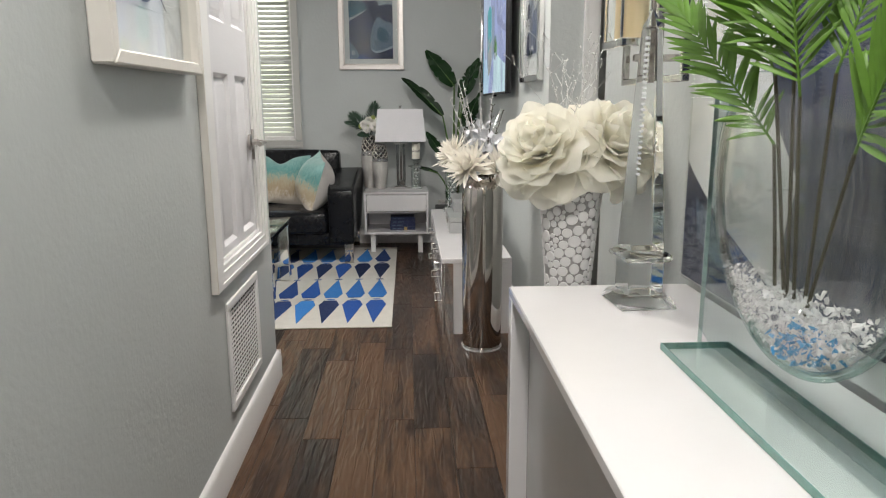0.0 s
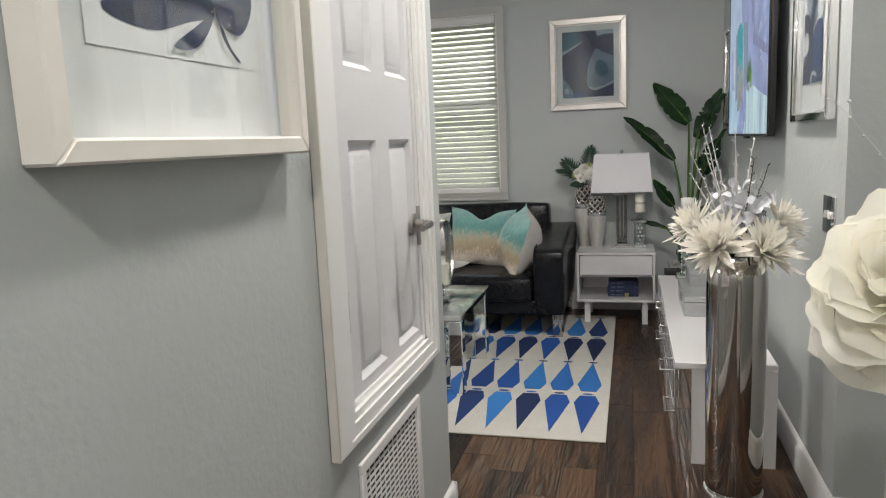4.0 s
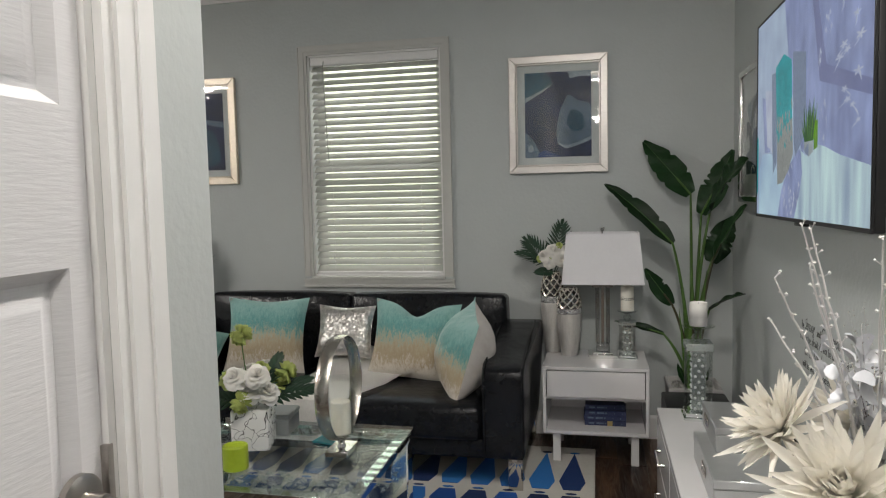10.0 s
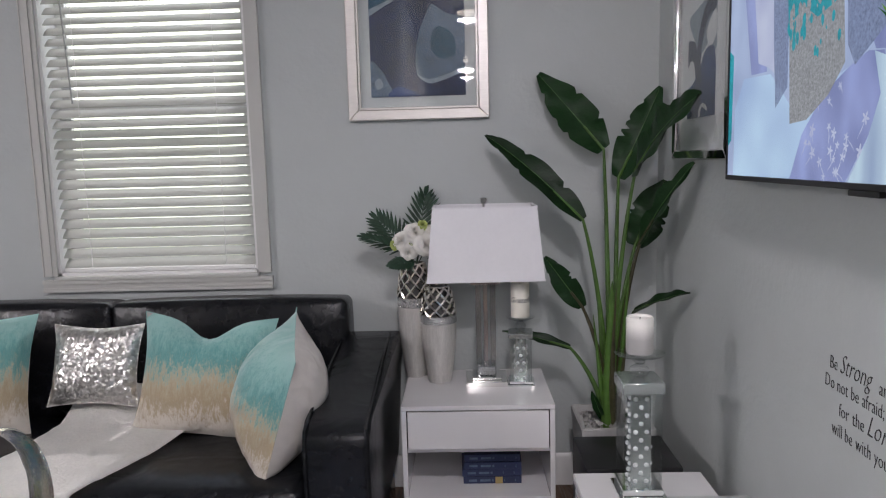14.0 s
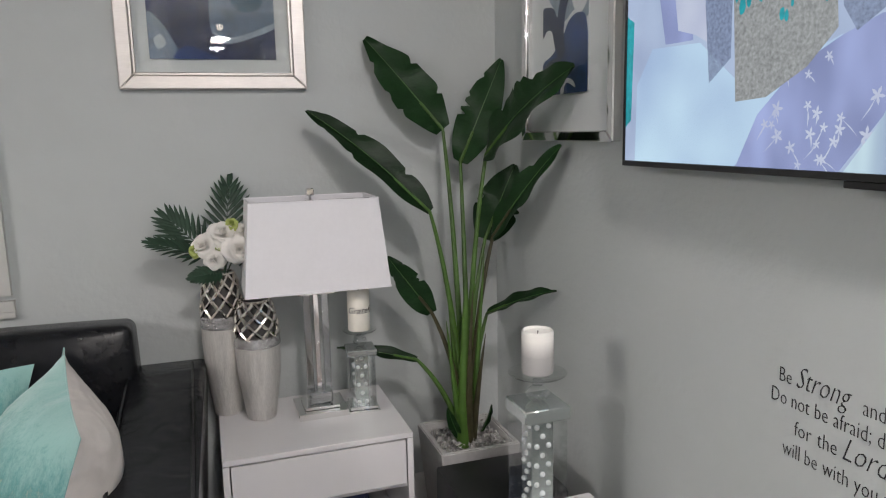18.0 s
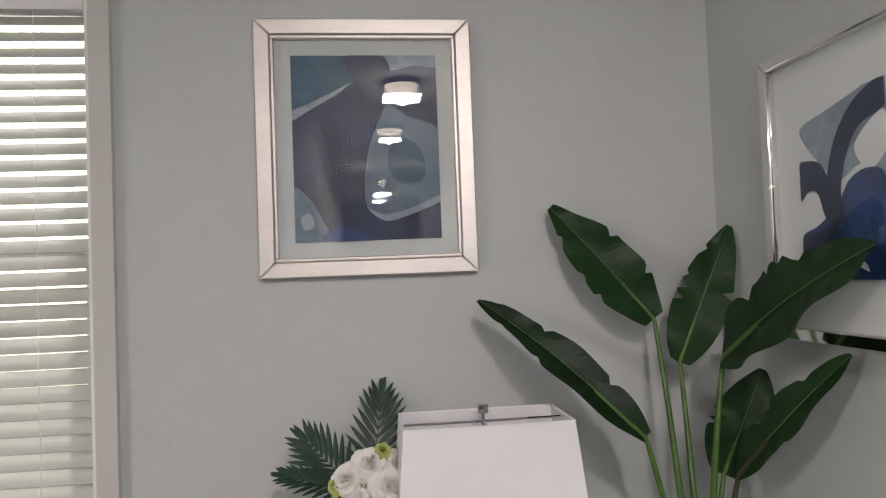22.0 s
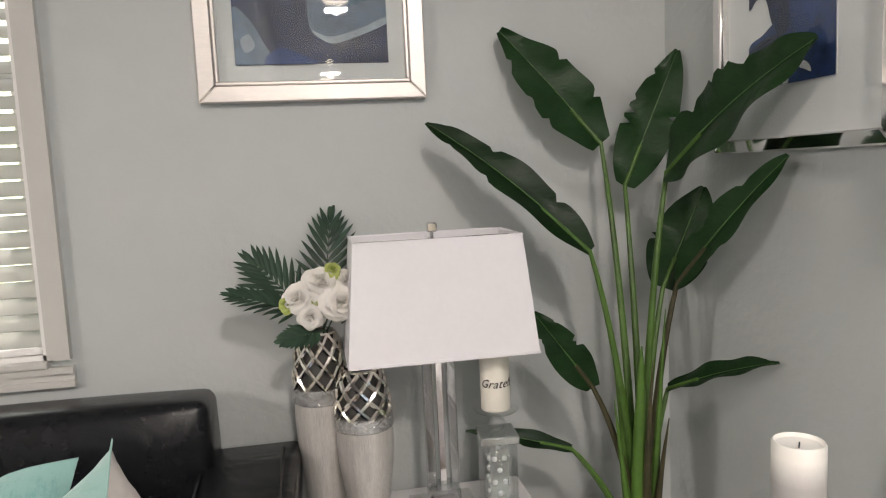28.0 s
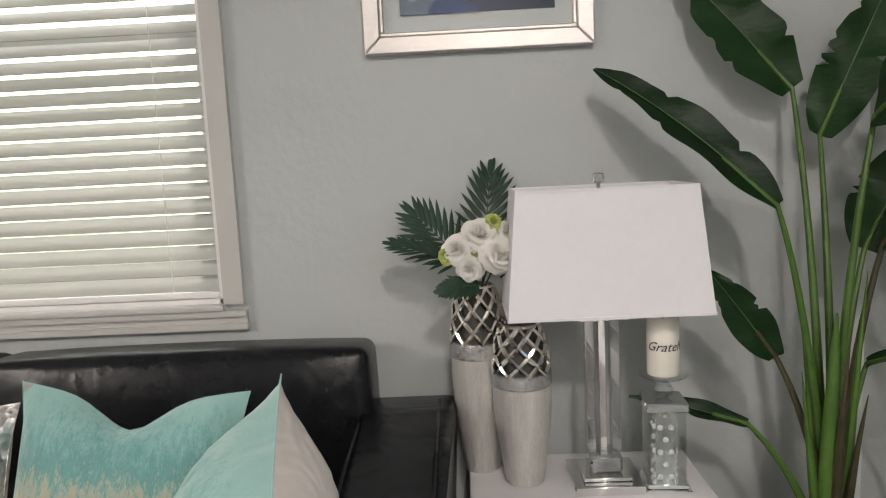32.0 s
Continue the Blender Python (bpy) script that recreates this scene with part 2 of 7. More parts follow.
nt.links.new(geo.outputs["Normal"], lay.inputs[2]), nt.links.new(lay.outputs[0], unit.inputs[0]), nt.links.new(unit.outputs[0], bs.inputs["Normal"])
CASEC = mat("pillow_back_linen", (0.66, 0.62, 0.58), 0.8, var=0.06, scale=6, bump=0.1, bscale=200)
FUR = mat("white_fur", (0.93, 0.91, 0.87), 0.9, var=0.06, scale=14, bump=0.8, bscale=90, sheen=0.4)


def wrinkle(m, scale, distance, bend=1.5):
    """A second, larger relief under the fine grain: soft creases."""
    b, tree = inner(m)
    fine = b.inputs["Normal"].links[0].from_node
    tc, nz, bp = [tree.nodes.new("ShaderNode" + k) for k in ("TexCoord", "TexNoise", "Bump")]
    nz.inputs["Scale"].default_value, nz.inputs["Distortion"].default_value, nz.inputs["Detail"].default_value = scale, bend, 1
    bp.inputs["Strength"].default_value, bp.inputs["Distance"].default_value = 0.8, distance
    tree.links.new(tc.outputs["Object"], nz.inputs[0]), tree.links.new(nz.outputs[0], bp.inputs["Height"]), tree.links.new(bp.outputs[0], fine.inputs["Normal"])


wrinkle(LEATHER, 9, 0.0045)
wrinkle(CASEC, 7, 0.02)
HAMMER = mat("hammered_metal", (0.64, 0.60, 0.55), 0.12, 1.0, var=0.06, scale=6, bump=0.5, bscale=110)
RUGW = mat("rug_ivory", (0.56, 0.54, 0.49), 0.9, var=0.06, scale=12, bump=0.6, bscale=300)
RUGB = mat("rug_blue", (0.030, 0.115, 0.36), 0.85, var=0.2, scale=9, bump=0.6, bscale=300)
bs, nt = inner(RUGB)
ge, cr = nt.nodes.new("ShaderNodeNewGeometry"), nt.nodes.new("ShaderNodeValToRGB")
cr.color_ramp.elements[0].color, cr.color_ramp.elements[1].color = (0.006, 0.015, 0.060, 1), (0.03, 0.19, 0.52, 1)
cr.color_ramp.elements.new(0.3).color = (0.010, 0.030, 0.11, 1)
cr.color_ramp.elements.new(0.55).color = (0.013, 0.08, 0.34, 1)
nt.links.new(ge.outputs["Random Per Island"], cr.inputs[0]), nt.links.new(cr.outputs[0], bs.inputs["Base Color"])
SLAT = mat("blind_slat", (0.53, 0.535, 0.505), 0.42, var=0.015)
BOOK = mat("navy_book_cover", (0.030, 0.040, 0.10), 0.5, var=0.3, rand=0.5)
GOLD = mat("gold_foil", (0.55, 0.42, 0.18), 0.35, 0.8, var=0.1)
MARBLE = mat("marbled_ceramic", (0.82, 0.81, 0.80), 0.25, var=0.02)
LAMPGLASS = mat("lit_glass", (1.0, 0.90, 0.74), 0.4, emit=6.0, var=0.02)
PLAQUE = mat("plaque_blue", (0.10, 0.26, 0.36), 0.5, var=0.1)
GREYGRASS = mat("grey_green_grass", (0.30, 0.35, 0.33), 0.6, var=0.4, island=0.8)
BOXGREY = mat("silver_leather_box", (0.50, 0.51, 0.51), 0.28, 0.6, var=0.06, scale=4)
BLUEG = mat("blue_crystal", (0.10, 0.45, 0.85), 0.02, glass=0.35, var=0.2, island=0.5)
TRIMG = mat("putty_trim", (0.56, 0.555, 0.53), 0.4, var=0.02, scale=3, bump=0.03, bscale=90)
CREAMF = mat("cream_frame_paint", (0.80, 0.765, 0.71), 0.4, var=0.03, scale=3, bump=0.04, bscale=90)
CHAMP = mat("champagne_frame", (0.78, 0.69, 0.57), 0.42, 0.7, var=0.06, scale=8)
COLUMN = thin_glass("mirrored_crystal", (0.80, 0.82, 0.83), 0.32, 2.0)
SOLIDGLASS = mat("solid_crystal", (0.98, 0.99, 0.99), 0.0, glass=1.0, ior=1.11, var=0.0)
GREENEDGE = mat("green_glass_edge", (0.15, 0.29, 0.26), 0.08, var=0.15, scale=9)
PANELG = thin_glass("pale_green_glass", (0.91, 0.955, 0.945))
PANELD = thin_glass("thick_green_glass", (0.84, 0.895, 0.89))
RIMG = thin_glass("green_glass_rim", (0.66, 0.83, 0.79), 0.08, 2.5)
PALEEDGE = mat("pale_glass_edge", (0.42, 0.49, 0.47), 0.08, var=0.15, scale=9)
SMIRROR = mat("frosted_mirror", (0.52, 0.56, 0.55), 0.2, 0.8, var=0.02)
GEM = mat("bright_gem", (0.92, 0.94, 0.95), 0.04, glass=0.3, var=0.02)
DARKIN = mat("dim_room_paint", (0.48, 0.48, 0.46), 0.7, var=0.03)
INK = mat("black_vinyl", (0.02, 0.02, 0.022), 0.5, var=0.05)

# slats let some daylight through
bs, nt = inner(SLAT)
tl, ms = nt.nodes.new("ShaderNodeBsdfTranslucent"), nt.nodes.new("ShaderNodeMixShader")
tl.inputs[0].default_value, ms.inputs[0].default_value = (0.80, 0.83, 0.66, 1), 0.08
nt.links.new(bs.outputs[0], ms.inputs[1]), nt.links.new(tl.outputs[0], ms.inputs[2]), nt.links.new(ms.outputs[0], nt.nodes["Material Output"].inputs[0])

# petals let light through
for pm in (PETAL, CREAM, MUM):
    bs, nt = inner(pm)
    tl, ms = nt.nodes.new("ShaderNodeBsdfTranslucent"), nt.nodes.new("ShaderNodeMixShader")
    tl.inputs[0].default_value, ms.inputs[0].default_value = (0.99, 0.965, 0.885, 1), (0.2 if pm == PETAL else 0.32 if pm == MUM else 0.5)
    nt.links.new(bs.outputs[0], ms.inputs[1]), nt.links.new(tl.outputs[0], ms.inputs[2]), nt.links.new(ms.outputs[0], nt.nodes["Material Output"].inputs[0])

# hand-scraped planks: streaked grain from espresso to amber, a rippled scraped relief
WOOD = mat("hand_scraped_wood", (0.075, 0.040, 0.023), 0.30, spec=0.38)
bs, nt = inner(WOOD)
node, link = nt.nodes.new, nt.links.new
co, oi, geo, va, vs_, g1, g2 = [node("ShaderNode" + k) for k in ("TexCoord", "ObjectInfo", "NewGeometry", "VectorMath", "VectorMath", "Mapping", "Mapping")]
va.operation, vs_.operation, vs_.inputs[3].default_value = "ADD", "SCALE", 37.0
link(oi.outputs["Random"], vs_.inputs[0]), link(co.outputs["Object"], va.inputs[0]), link(vs_.outputs[0], va.inputs[1])
g1.inputs["Scale"].default_value, g2.inputs["Scale"].default_value = (9, 1.3, 1), (40, 4.2, 1)
link(va.outputs[0], g1.inputs[0]), link(va.outputs[0], g2.inputs[0])
n1, n2, n3 = node("ShaderNodeTexNoise"), node("ShaderNodeTexNoise"), node("ShaderNodeTexNoise")
n1.inputs["Scale"].default_value, n1.inputs["Detail"].default_value, n1.inputs["Distortion"].default_value = 1.6, 5, 0.6
n2.inputs["Scale"].default_value, n2.inputs["Distortion"].default_value, n2.inputs["Detail"].default_value = 1.0, 0.9, 1
n3.inputs["Scale"].default_value, n3.inputs["Detail"].default_value = 9, 4
link(g1.outputs[0], n1.inputs[0]), link(g2.outputs[0], n2.inputs[0]), link(g1.outputs[0], n3.inputs[0])
mA, mB = node("ShaderNodeMath"), node("ShaderNodeMath")
mA.operation, mA.inputs[1].default_value = "MULTIPLY_ADD", 0.42
mB.operation, mB.inputs[1].default_value = "MULTIPLY_ADD", 0.34
link(oi.outputs["Random"], mA.inputs[0]), link(n1.outputs[0], mA.inputs[2])
link(n3.outputs[0], mB.inputs[0]), link(mA.outputs[0], mB.inputs[2])
cr = node("ShaderNodeValToRGB")
e = cr.color_ramp.elements
e[0].position, e[0].color, e[1].position, e[1].color = 0.52, (0.013, 0.0085, 0.007, 1), 1.0, (0.10, 0.054, 0.029, 1)
k = e.new(0.80)
k.color = (0.036, 0.020, 0.013, 1)
link(mB.outputs[0], cr.inputs[0]), link(cr.outputs[0], bs.inputs["Base Color"])
bp = node("ShaderNodeBump")
bp.inputs["Strength"].default_value, bp.inputs["Distance"].default_value = 1.0, 0.011
link(n2.outputs[0], bp.inputs["Height"]), link(bp.outputs[0], bs.inputs["Normal"])

# marbled ceramic: thin black veins
bs, nt = inner(MARBLE)
co, nz, vo, vm, lt, mx = [nt.nodes.new("ShaderNode" + k) for k in ("TexCoord", "TexNoise", "TexVoronoi", "MixRGB", "ValToRGB", "MixRGB")]
nz.inputs["Scale"].default_value, vo.inputs["Scale"].default_value, vo.feature = 9, 13, "DISTANCE_TO_EDGE"
vm.inputs[0].default_value = 0.3
nt.links.new(co.outputs["Object"], vm.inputs[1]), nt.links.new(co.outputs["Object"], nz.inputs[0]), nt.links.new(nz.outputs[1], vm.inputs[2])
nt.links.new(vm.outputs[0], vo.inputs[0]), nt.links.new(vo.outputs[0], lt.inputs[0]), nt.links.new(lt.outputs[0], bs.inputs["Base Color"])
lt.color_ramp.elements[0].color, lt.color_ramp.elements[1].color = (0.03, 0.03, 0.035, 1), (0.82, 0.81, 0.80, 1)
lt.color_ramp.elements[0].position, lt.color_ramp.elements[1].position = 0.006, 0.024


# pillow velvet: teal above, gold specks below, linen hem
def pillow_velvet(name, half):
    m = mat(name, (0.3, 0.5, 0.5), 0.7, sheen=0.4, bump=0.25, bscale=140)
    cr = two_tone(m, (0.62, 0.57, 0.50), (0.27, 0.48, 0.45), 2, -half, half, speck=0.60, sscale=56)
    e = cr.color_ramp.elements
    e[0].position = 0.16
    for pos, col in ((0.30, (0.36, 0.28, 0.17)), (0.47, (0.46, 0.40, 0.28)), (0.53, (0.30, 0.42, 0.36)), (0.60, (0.085, 0.29, 0.28))):
        x = e.new(pos)
        x.color = (*col, 1)
    e[len(e) - 1].position = 0.86
    return m


WAXS = mat("silvered_candle", (0.8, 0.78, 0.74), 0.35)
two_tone(WAXS, (0.42, 0.41, 0.40), (0.84, 0.82, 0.77), 2, 0.45, 0.49, speck=0.02, sscale=60)
VELVET = pillow_velvet("ombre_velvet", 0.24)
wrinkle(VELVET, 6, 0.02)


# ---- building blocks ----
def B():
    return bmesh.new()


def box(bm, x0, x1, y0, y1, z0, z1, bev=0.0, seg=2, m=None):
    vs = [bm.verts.new((x, y, z)) for x in (x0, x1) for y in (y0, y1) for z in (z0, z1)]
    fs = [bm.faces.new([vs[i] for i in q]) for q in ((0, 1, 3, 2), (4, 6, 7, 5), (0, 4, 5, 1), (2, 3, 7, 6), (0, 2, 6, 4), (1, 5, 7, 3))]
    if bev:
        es = list({e for f in fs for e in f.edges})
        r = bmesh.ops.bevel(bm, geom=es, offset=bev, segments=seg, profile=0.5, affect="EDGES")
        vs = list({v for f in r["faces"] for v in f.verts} | {v for v in vs if v.is_valid})
    if m is not None:
        bmesh.ops.transform(bm, matrix=m, verts=vs)
    return vs


def lathe(bm, prof, seg=24, cx=0.0, cy=0.0, close=False, wob=None):
    rings = []
    for r, z in prof:
        rings.append([bm.verts.new((cx + r * math.cos(a), cy + r * math.sin(a), z)) for a in [2 * math.pi * i / seg for i in range(seg)]])
    for a, b in zip(rings, rings[1:]):
        for i in range(seg):
            bm.faces.new((a[i], a[(i + 1) % seg], b[(i + 1) % seg], b[i]))
    if rings and prof[0][0] > 1e-6 and not close:
        bm.faces.new(list(reversed(rings[0])))
        bm.faces.new(rings[-1])
    if close:
        for i in range(seg):
            bm.faces.new((rings[-1][i], rings[-1][(i + 1) % seg], rings[0][(i + 1) % seg], rings[0][i]))
    return rings


def tube(bm, pts, rad, seg=6):
    pts = [Vector(p) for p in pts]
    rings = []
    for i, p in enumerate(pts):
        d = (pts[min(i + 1, len(pts) - 1)] - pts[max(i - 1, 0)]).normalized()
        u = d.orthogonal().normalized() if i == 0 else (u - d * u.dot(d)).normalized()
        w = d.cross(u)
        r = rad[i] if isinstance(rad, (list, tuple)) else rad
        rings.append([bm.verts.new(p + (u * math.cos(a) + w * math.sin(a)) * r) for a in [2 * math.pi * k / seg for k in range(seg)]])
    for a, b in zip(rings, rings[1:]):
        for i in range(seg):
            bm.faces.new((a[i], a[(i + 1) % seg], b[(i + 1) % seg], b[i]))
    bm.faces.new(list(reversed(rings[0])))
    bm.faces.new(rings[-1])


def extrude(bm, poly, axis, a, b, m=None):
    """A polygon of (u, v) drawn out from a to b along an axis: x takes (y, z), y takes (x, z), z takes (x, y)."""
    def at(p, w):
        return {"x": (w, p[0], p[1]), "y": (p[0], w, p[1]), "z": (p[0], p[1], w)}[axis]
    lo, hi = [bm.verts.new(at(p, a)) for p in poly], [bm.verts.new(at(p, b)) for p in poly]
    n = len(poly)
    for i in range(n):
        bm.faces.new((lo[i], lo[(i + 1) % n], hi[(i + 1) % n], hi[i]))
    bm.faces.new(list(reversed(lo)))
    bm.faces.new(hi)
    if m is not None:
        bmesh.ops.transform(bm, matrix=m, verts=lo + hi)


def curve(a, b, c, n=10):
    a, b, c = Vector(a), Vector(b), Vector(c)
    return [a * (1 - t) ** 2 + b * 2 * t * (1 - t) + c * t * t for t in [i / n for i in range(n + 1)]]


SOFT = (PETAL, CREAM, MUM, LEAF, LIME, FUR)


def mesh_of(bm, name, material, smooth=True):
    bmesh.ops.recalc_face_normals(bm, faces=bm.faces[:])
    me = bpy.data.meshes.new(name)
    bm.to_mesh(me)
    bm.free()
    me.materials.append(material)
    if smooth:
        me.shade_smooth()
    if smooth and material not in SOFT:
        me.set_sharp_from_angle(angle=radians(38))
    return me


def part(name, bm, material, parent, label="", kind=""):
    ob = new(name, mesh_of(bm, name, material) if isinstance(bm, bmesh.types.BMesh) else bm)
    ob.parent = parent
    return tagged(ob, label, kind=kind)


def thing(name, m, label, category, group="", kind=""):
    ob = new(name)
    ob.empty_display_size = 0.05
    ob.matrix_world = m
    return tagged(ob, label, category, group, kind)


def solid(name, bm, material, label="", category="", kind="structure", group=""):
    return tagged(new(name, mesh_of(bm, name, material)), label, category, group, kind)


def lettering(text, height, slant=0.0, bold=0.0, depth=0.0015):
    """Mesh of a line of text from the built-in font: x along the line, y up, z out of the face."""
    cu = bpy.data.curves.new("letters", "FONT")
    cu.body, cu.size, cu.shear, cu.extrude, cu.offset = text, height, slant, depth / 2, bold
    cu.resolution_u = 2
    ob = new("letters", cu)
    me = bpy.data.meshes.new_from_object(ob.evaluated_get(bpy.context.evaluated_depsgraph_get()))
    bpy.data.objects.remove(ob)
    return me


# ---- structure ----
bm = B()
box(bm, -6.2, 2.2, -5.2, 6.95, -0.12, -0.002)
floor = solid("floor", bm, BLACK, "dark hand-scraped hardwood plank floor")

bm = B()
box(bm, -6.2, 2.2, -5.2, 6.95, ZC, ZC + 0.1)
solid("ceiling", bm, CEIL, "flat white painted ceiling")

WX0, WX1, WZ0, WZ1 = -1.69, -0.848, 0.938, 2.30
bm = B()
box(bm, -6.2, WX0, YB, YB + 0.16, 0, ZC)
box(bm, WX1, 0.93, YB, YB + 0.16, 0, ZC)
box(bm, WX0, WX1, YB, YB + 0.16, 0, WZ0)
box(bm, WX0, WX1, YB, YB + 0.16, WZ1, ZC)
solid("wall_north", bm, WALL, "pale grey-green painted wall with a window")

bm = B()
box(bm, XR, XR + 0.14, 3.53, YB, 0, ZC)
box(bm, XR + 0.14, 1.0, 3.53, 3.65, 0, ZC)
box(bm, 1.0, 1.9, 3.53, 3.65, 2.1, ZC)
box(bm, 1.9, 2.2, 3.53, 3.65, 0, ZC)
box(bm, XR, XR + 0.14, -5.0, 2.59, 0, ZC)
solid("wall_east", bm, WALL, "pale grey painted wall with a side passage")
bm = B()
box(bm, XR + 0.14, 2.2, 2.45, 2.59, 0, ZC)
box(bm, 2.06, 2.2, 2.59, 3.53, 0, ZC)
solid("wall_passage", bm, WALL, "pale grey painted passage wall")
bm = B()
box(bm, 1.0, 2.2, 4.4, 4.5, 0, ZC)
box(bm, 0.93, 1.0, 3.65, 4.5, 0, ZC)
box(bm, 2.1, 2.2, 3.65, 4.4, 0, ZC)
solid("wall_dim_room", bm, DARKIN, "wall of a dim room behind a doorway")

DY0, DY1, DZ0, DZ1, HALL_END = 2.553, 3.182, 0.735, 2.10, 3.42
bm = B()
box(bm, -0.60, XL, -5.0, DY0, 0, ZC)
box(bm, -0.60, XL, DY0, DY1, 0, DZ0)
box(bm, -0.60, XL, DY0, DY1, DZ1, ZC)
vs = box(bm, -0.60, XL, DY1, HALL_END, 0, ZC)
bmesh.ops.bevel(bm, geom=[e for e in {e for v in vs for e in v.link_edges} if all(abs(v.co.y - HALL_END) < 1e-5 and abs(v.co.x - XL) < 1e-5 for v in e.verts)], offset=0.02, segments=4, profile=0.5, affect="EDGES")
box(bm, -1.5, -0.60, HALL_END - 0.12, HALL_END, 0, ZC)
solid("wall_west_hall", bm, WALLT, "pale grey textured hallway wall with a closet door")
bm = B()
box(bm, -6.2, -6.06, -0.2, 6.95, 0, ZC)
box(bm, -1.62, -1.5, -0.2, HALL_END, 0, ZC)
box(bm, -6.06, -1.5, -0.34, -0.2, 0, ZC)
box(bm, -0.60, XR + 0.14, -5.14, -5.0, 0, ZC)
solid("wall_far_rooms", bm, WALL, "pale grey painted wall")


def trim_run(name, prof, runs, label):
    """prof: (out, up). A run: axis, from, to, wall plane, way out of the wall."""
    bm = B()
    for axis, a, b, plane, way in runs:
        extrude(bm, [(plane + way * u, v) for u, v in prof], "y" if axis == "y" else "x", a, b)
    return solid(name, bm, WHITE, label)


BASEP = [(0.001, 0), (0.016, 0), (0.016, 0.095), (0.013, 0.105), (0.013, 0.118), (0.006, 0.132), (0.001, 0.136)]
trim_run("baseboard", BASEP, [("y", -5.0, HALL_END, XL, 1), ("x", -1.5, XL + 0.016, HALL_END, 1), ("x", -6.06, XR, YB, -1), ("y", 3.53, YB, XR, -1), ("x", XR - 0.016, 0.938, 3.53, -1), ("y", -5.0, 2.59, XR, -1), ("x", XR - 0.016, 2.06, 2.59, 1)], "white moulded baseboard")
CROWN = [(0.001, ZC - 0.14), (0.014, ZC - 0.14), (0.018, ZC - 0.125), (0.03, ZC - 0.118), (0.045, ZC - 0.085), (0.075, ZC - 0.05), (0.09, ZC - 0.03), (0.105, ZC - 0.026), (0.11, ZC - 0.001), (0.001, ZC - 0.001)]
trim_run("crown_moulding", CROWN, [("x", -6.06, XR, YB, -1), ("y", 3.53, YB, XR, -1)], "white stepped crown moulding")


def door_casing(bm, u0, u1, v0, v1, sides="lrtb", w=0.075, plane=0.0, way=1.0, axis="x", wl=None, wb=None):
    """Moulded casing round an opening u0..u1, v0..v1; three steps."""
    for k, (o, d) in enumerate(((0.0, 0.012), (0.018, 0.018), (0.05, 0.022))):
        def span(width):
            return (o, width) if k == 2 else (o, (0.018, 0.05)[k])
        a, b = span(w)
        al, bl = span(wl or w)
        ab, bb = span(wb or w)
        lo, hi = plane + way * 0.0005, plane + way * d
        lo, hi = min(lo, hi), max(lo, hi)

        def put(p0, p1, q0, q1):
            box(bm, lo, hi, p0, p1, q0, q1) if axis == "x" else box(bm, p0, p1, lo, hi, q0, q1)
        top = v1 + b if "t" in sides else v1
        bot = v0 - bb if "b" in sides else v0
        if "l" in sides:
            put(u0 - bl, u0 - al, bot, top)
        if "r" in sides:
            put(u1 + a, u1 + b, bot, top)
        if "t" in sides:
            put(u0 - al, u1 + a, v1 + a, v1 + b)
        if "b" in sides:
            put(u0 - al, u1 + a, v0 - bb, v0 - ab)


# closet door
d1 = thing("door_1", pose(XL, DY0, DZ0), "white six-panel closet door, closed, set above a vent", "door", kind="structure")
W, Hh = DY1 - DY0, DZ1 - DZ0
bm = B()
door_casing(bm, 0, W, 0, Hh, w=0.08, wl=0.115, wb=0.065)
part("casing", bm, WHITE, d1)
bm = B()
for a, b, c, d in ((0, W, -0.0, 0.012), (0, W, Hh - 0.012, Hh), (0, 0.012, 0, Hh), (W - 0.012, W, 0, Hh)):
    box(bm, -0.11, 0.0, a, b, c, d)
part("jamb", bm, WHITE, d1)
bm = B()
box(bm, 0.0005, 0.024, -0.122, -0.1152, -0.067, Hh + 0.08, 0.002, 1)
part("casing_edge", bm, CREAMF, d1, "cream-painted outer edge of the casing")
PANELS = [(0.103, 0.294), (0.392, 0.582)]
ROWS_Z = [(0.040, 0.622), (0.792, 1.14), (1.20, 1.31)]
bm = B()
xs, zs = [0.014], [0.014]
for a, b in PANELS:
    xs += [a, b]
for a, b in ROWS_Z:
    zs += [a, b]
xs, zs = xs + [W - 0.014], zs + [Hh - 0.014]
for i in range(len(xs) - 1):
    for j in range(len(zs) - 1):
        y0, y1, z0, z1 = xs[i], xs[i + 1], zs[j], zs[j + 1]
        if i % 2 == 1 and j % 2 == 1:
            loops = []
            for ins, dep in ((0.0, -0.008), (0.004, -0.012), (0.014, -0.022), (0.024, -0.021), (0.036, -0.013), (0.040, -0.012)):
                loops.append([bm.verts.new((dep, y, z)) for y, z in ((y0 + ins, z0 + ins), (y1 - ins, z0 + ins), (y1 - ins, z1 - ins), (y0 + ins, z1 - ins))])
            for a, b in zip(loops, loops[1:]):
                for k in range(4):
                    bm.faces.new((a[k], a[(k + 1) % 4], b[(k + 1) % 4], b[k]))
            bm.faces.new(loops[-1])
        else:
            bm.faces.new([bm.verts.new((-0.008, y, z)) for y, z in ((y0, z0), (y1, z0), (y1, z1), (y0, z1))])
bmesh.ops.remove_doubles(bm, verts=bm.verts[:], dist=0.0004)
box(bm, -0.045, -0.032, 0.014, W - 0.014, 0.014, Hh - 0.014)
part("slab", bm, DOORP, d1)
hd = B()
lathe(hd, [(0.031, 0.0), (0.031, 0.008), (0.027, 0.011), (0.013, 0.012), (0.012, 0.035), (0.0001, 0.036)], 24)
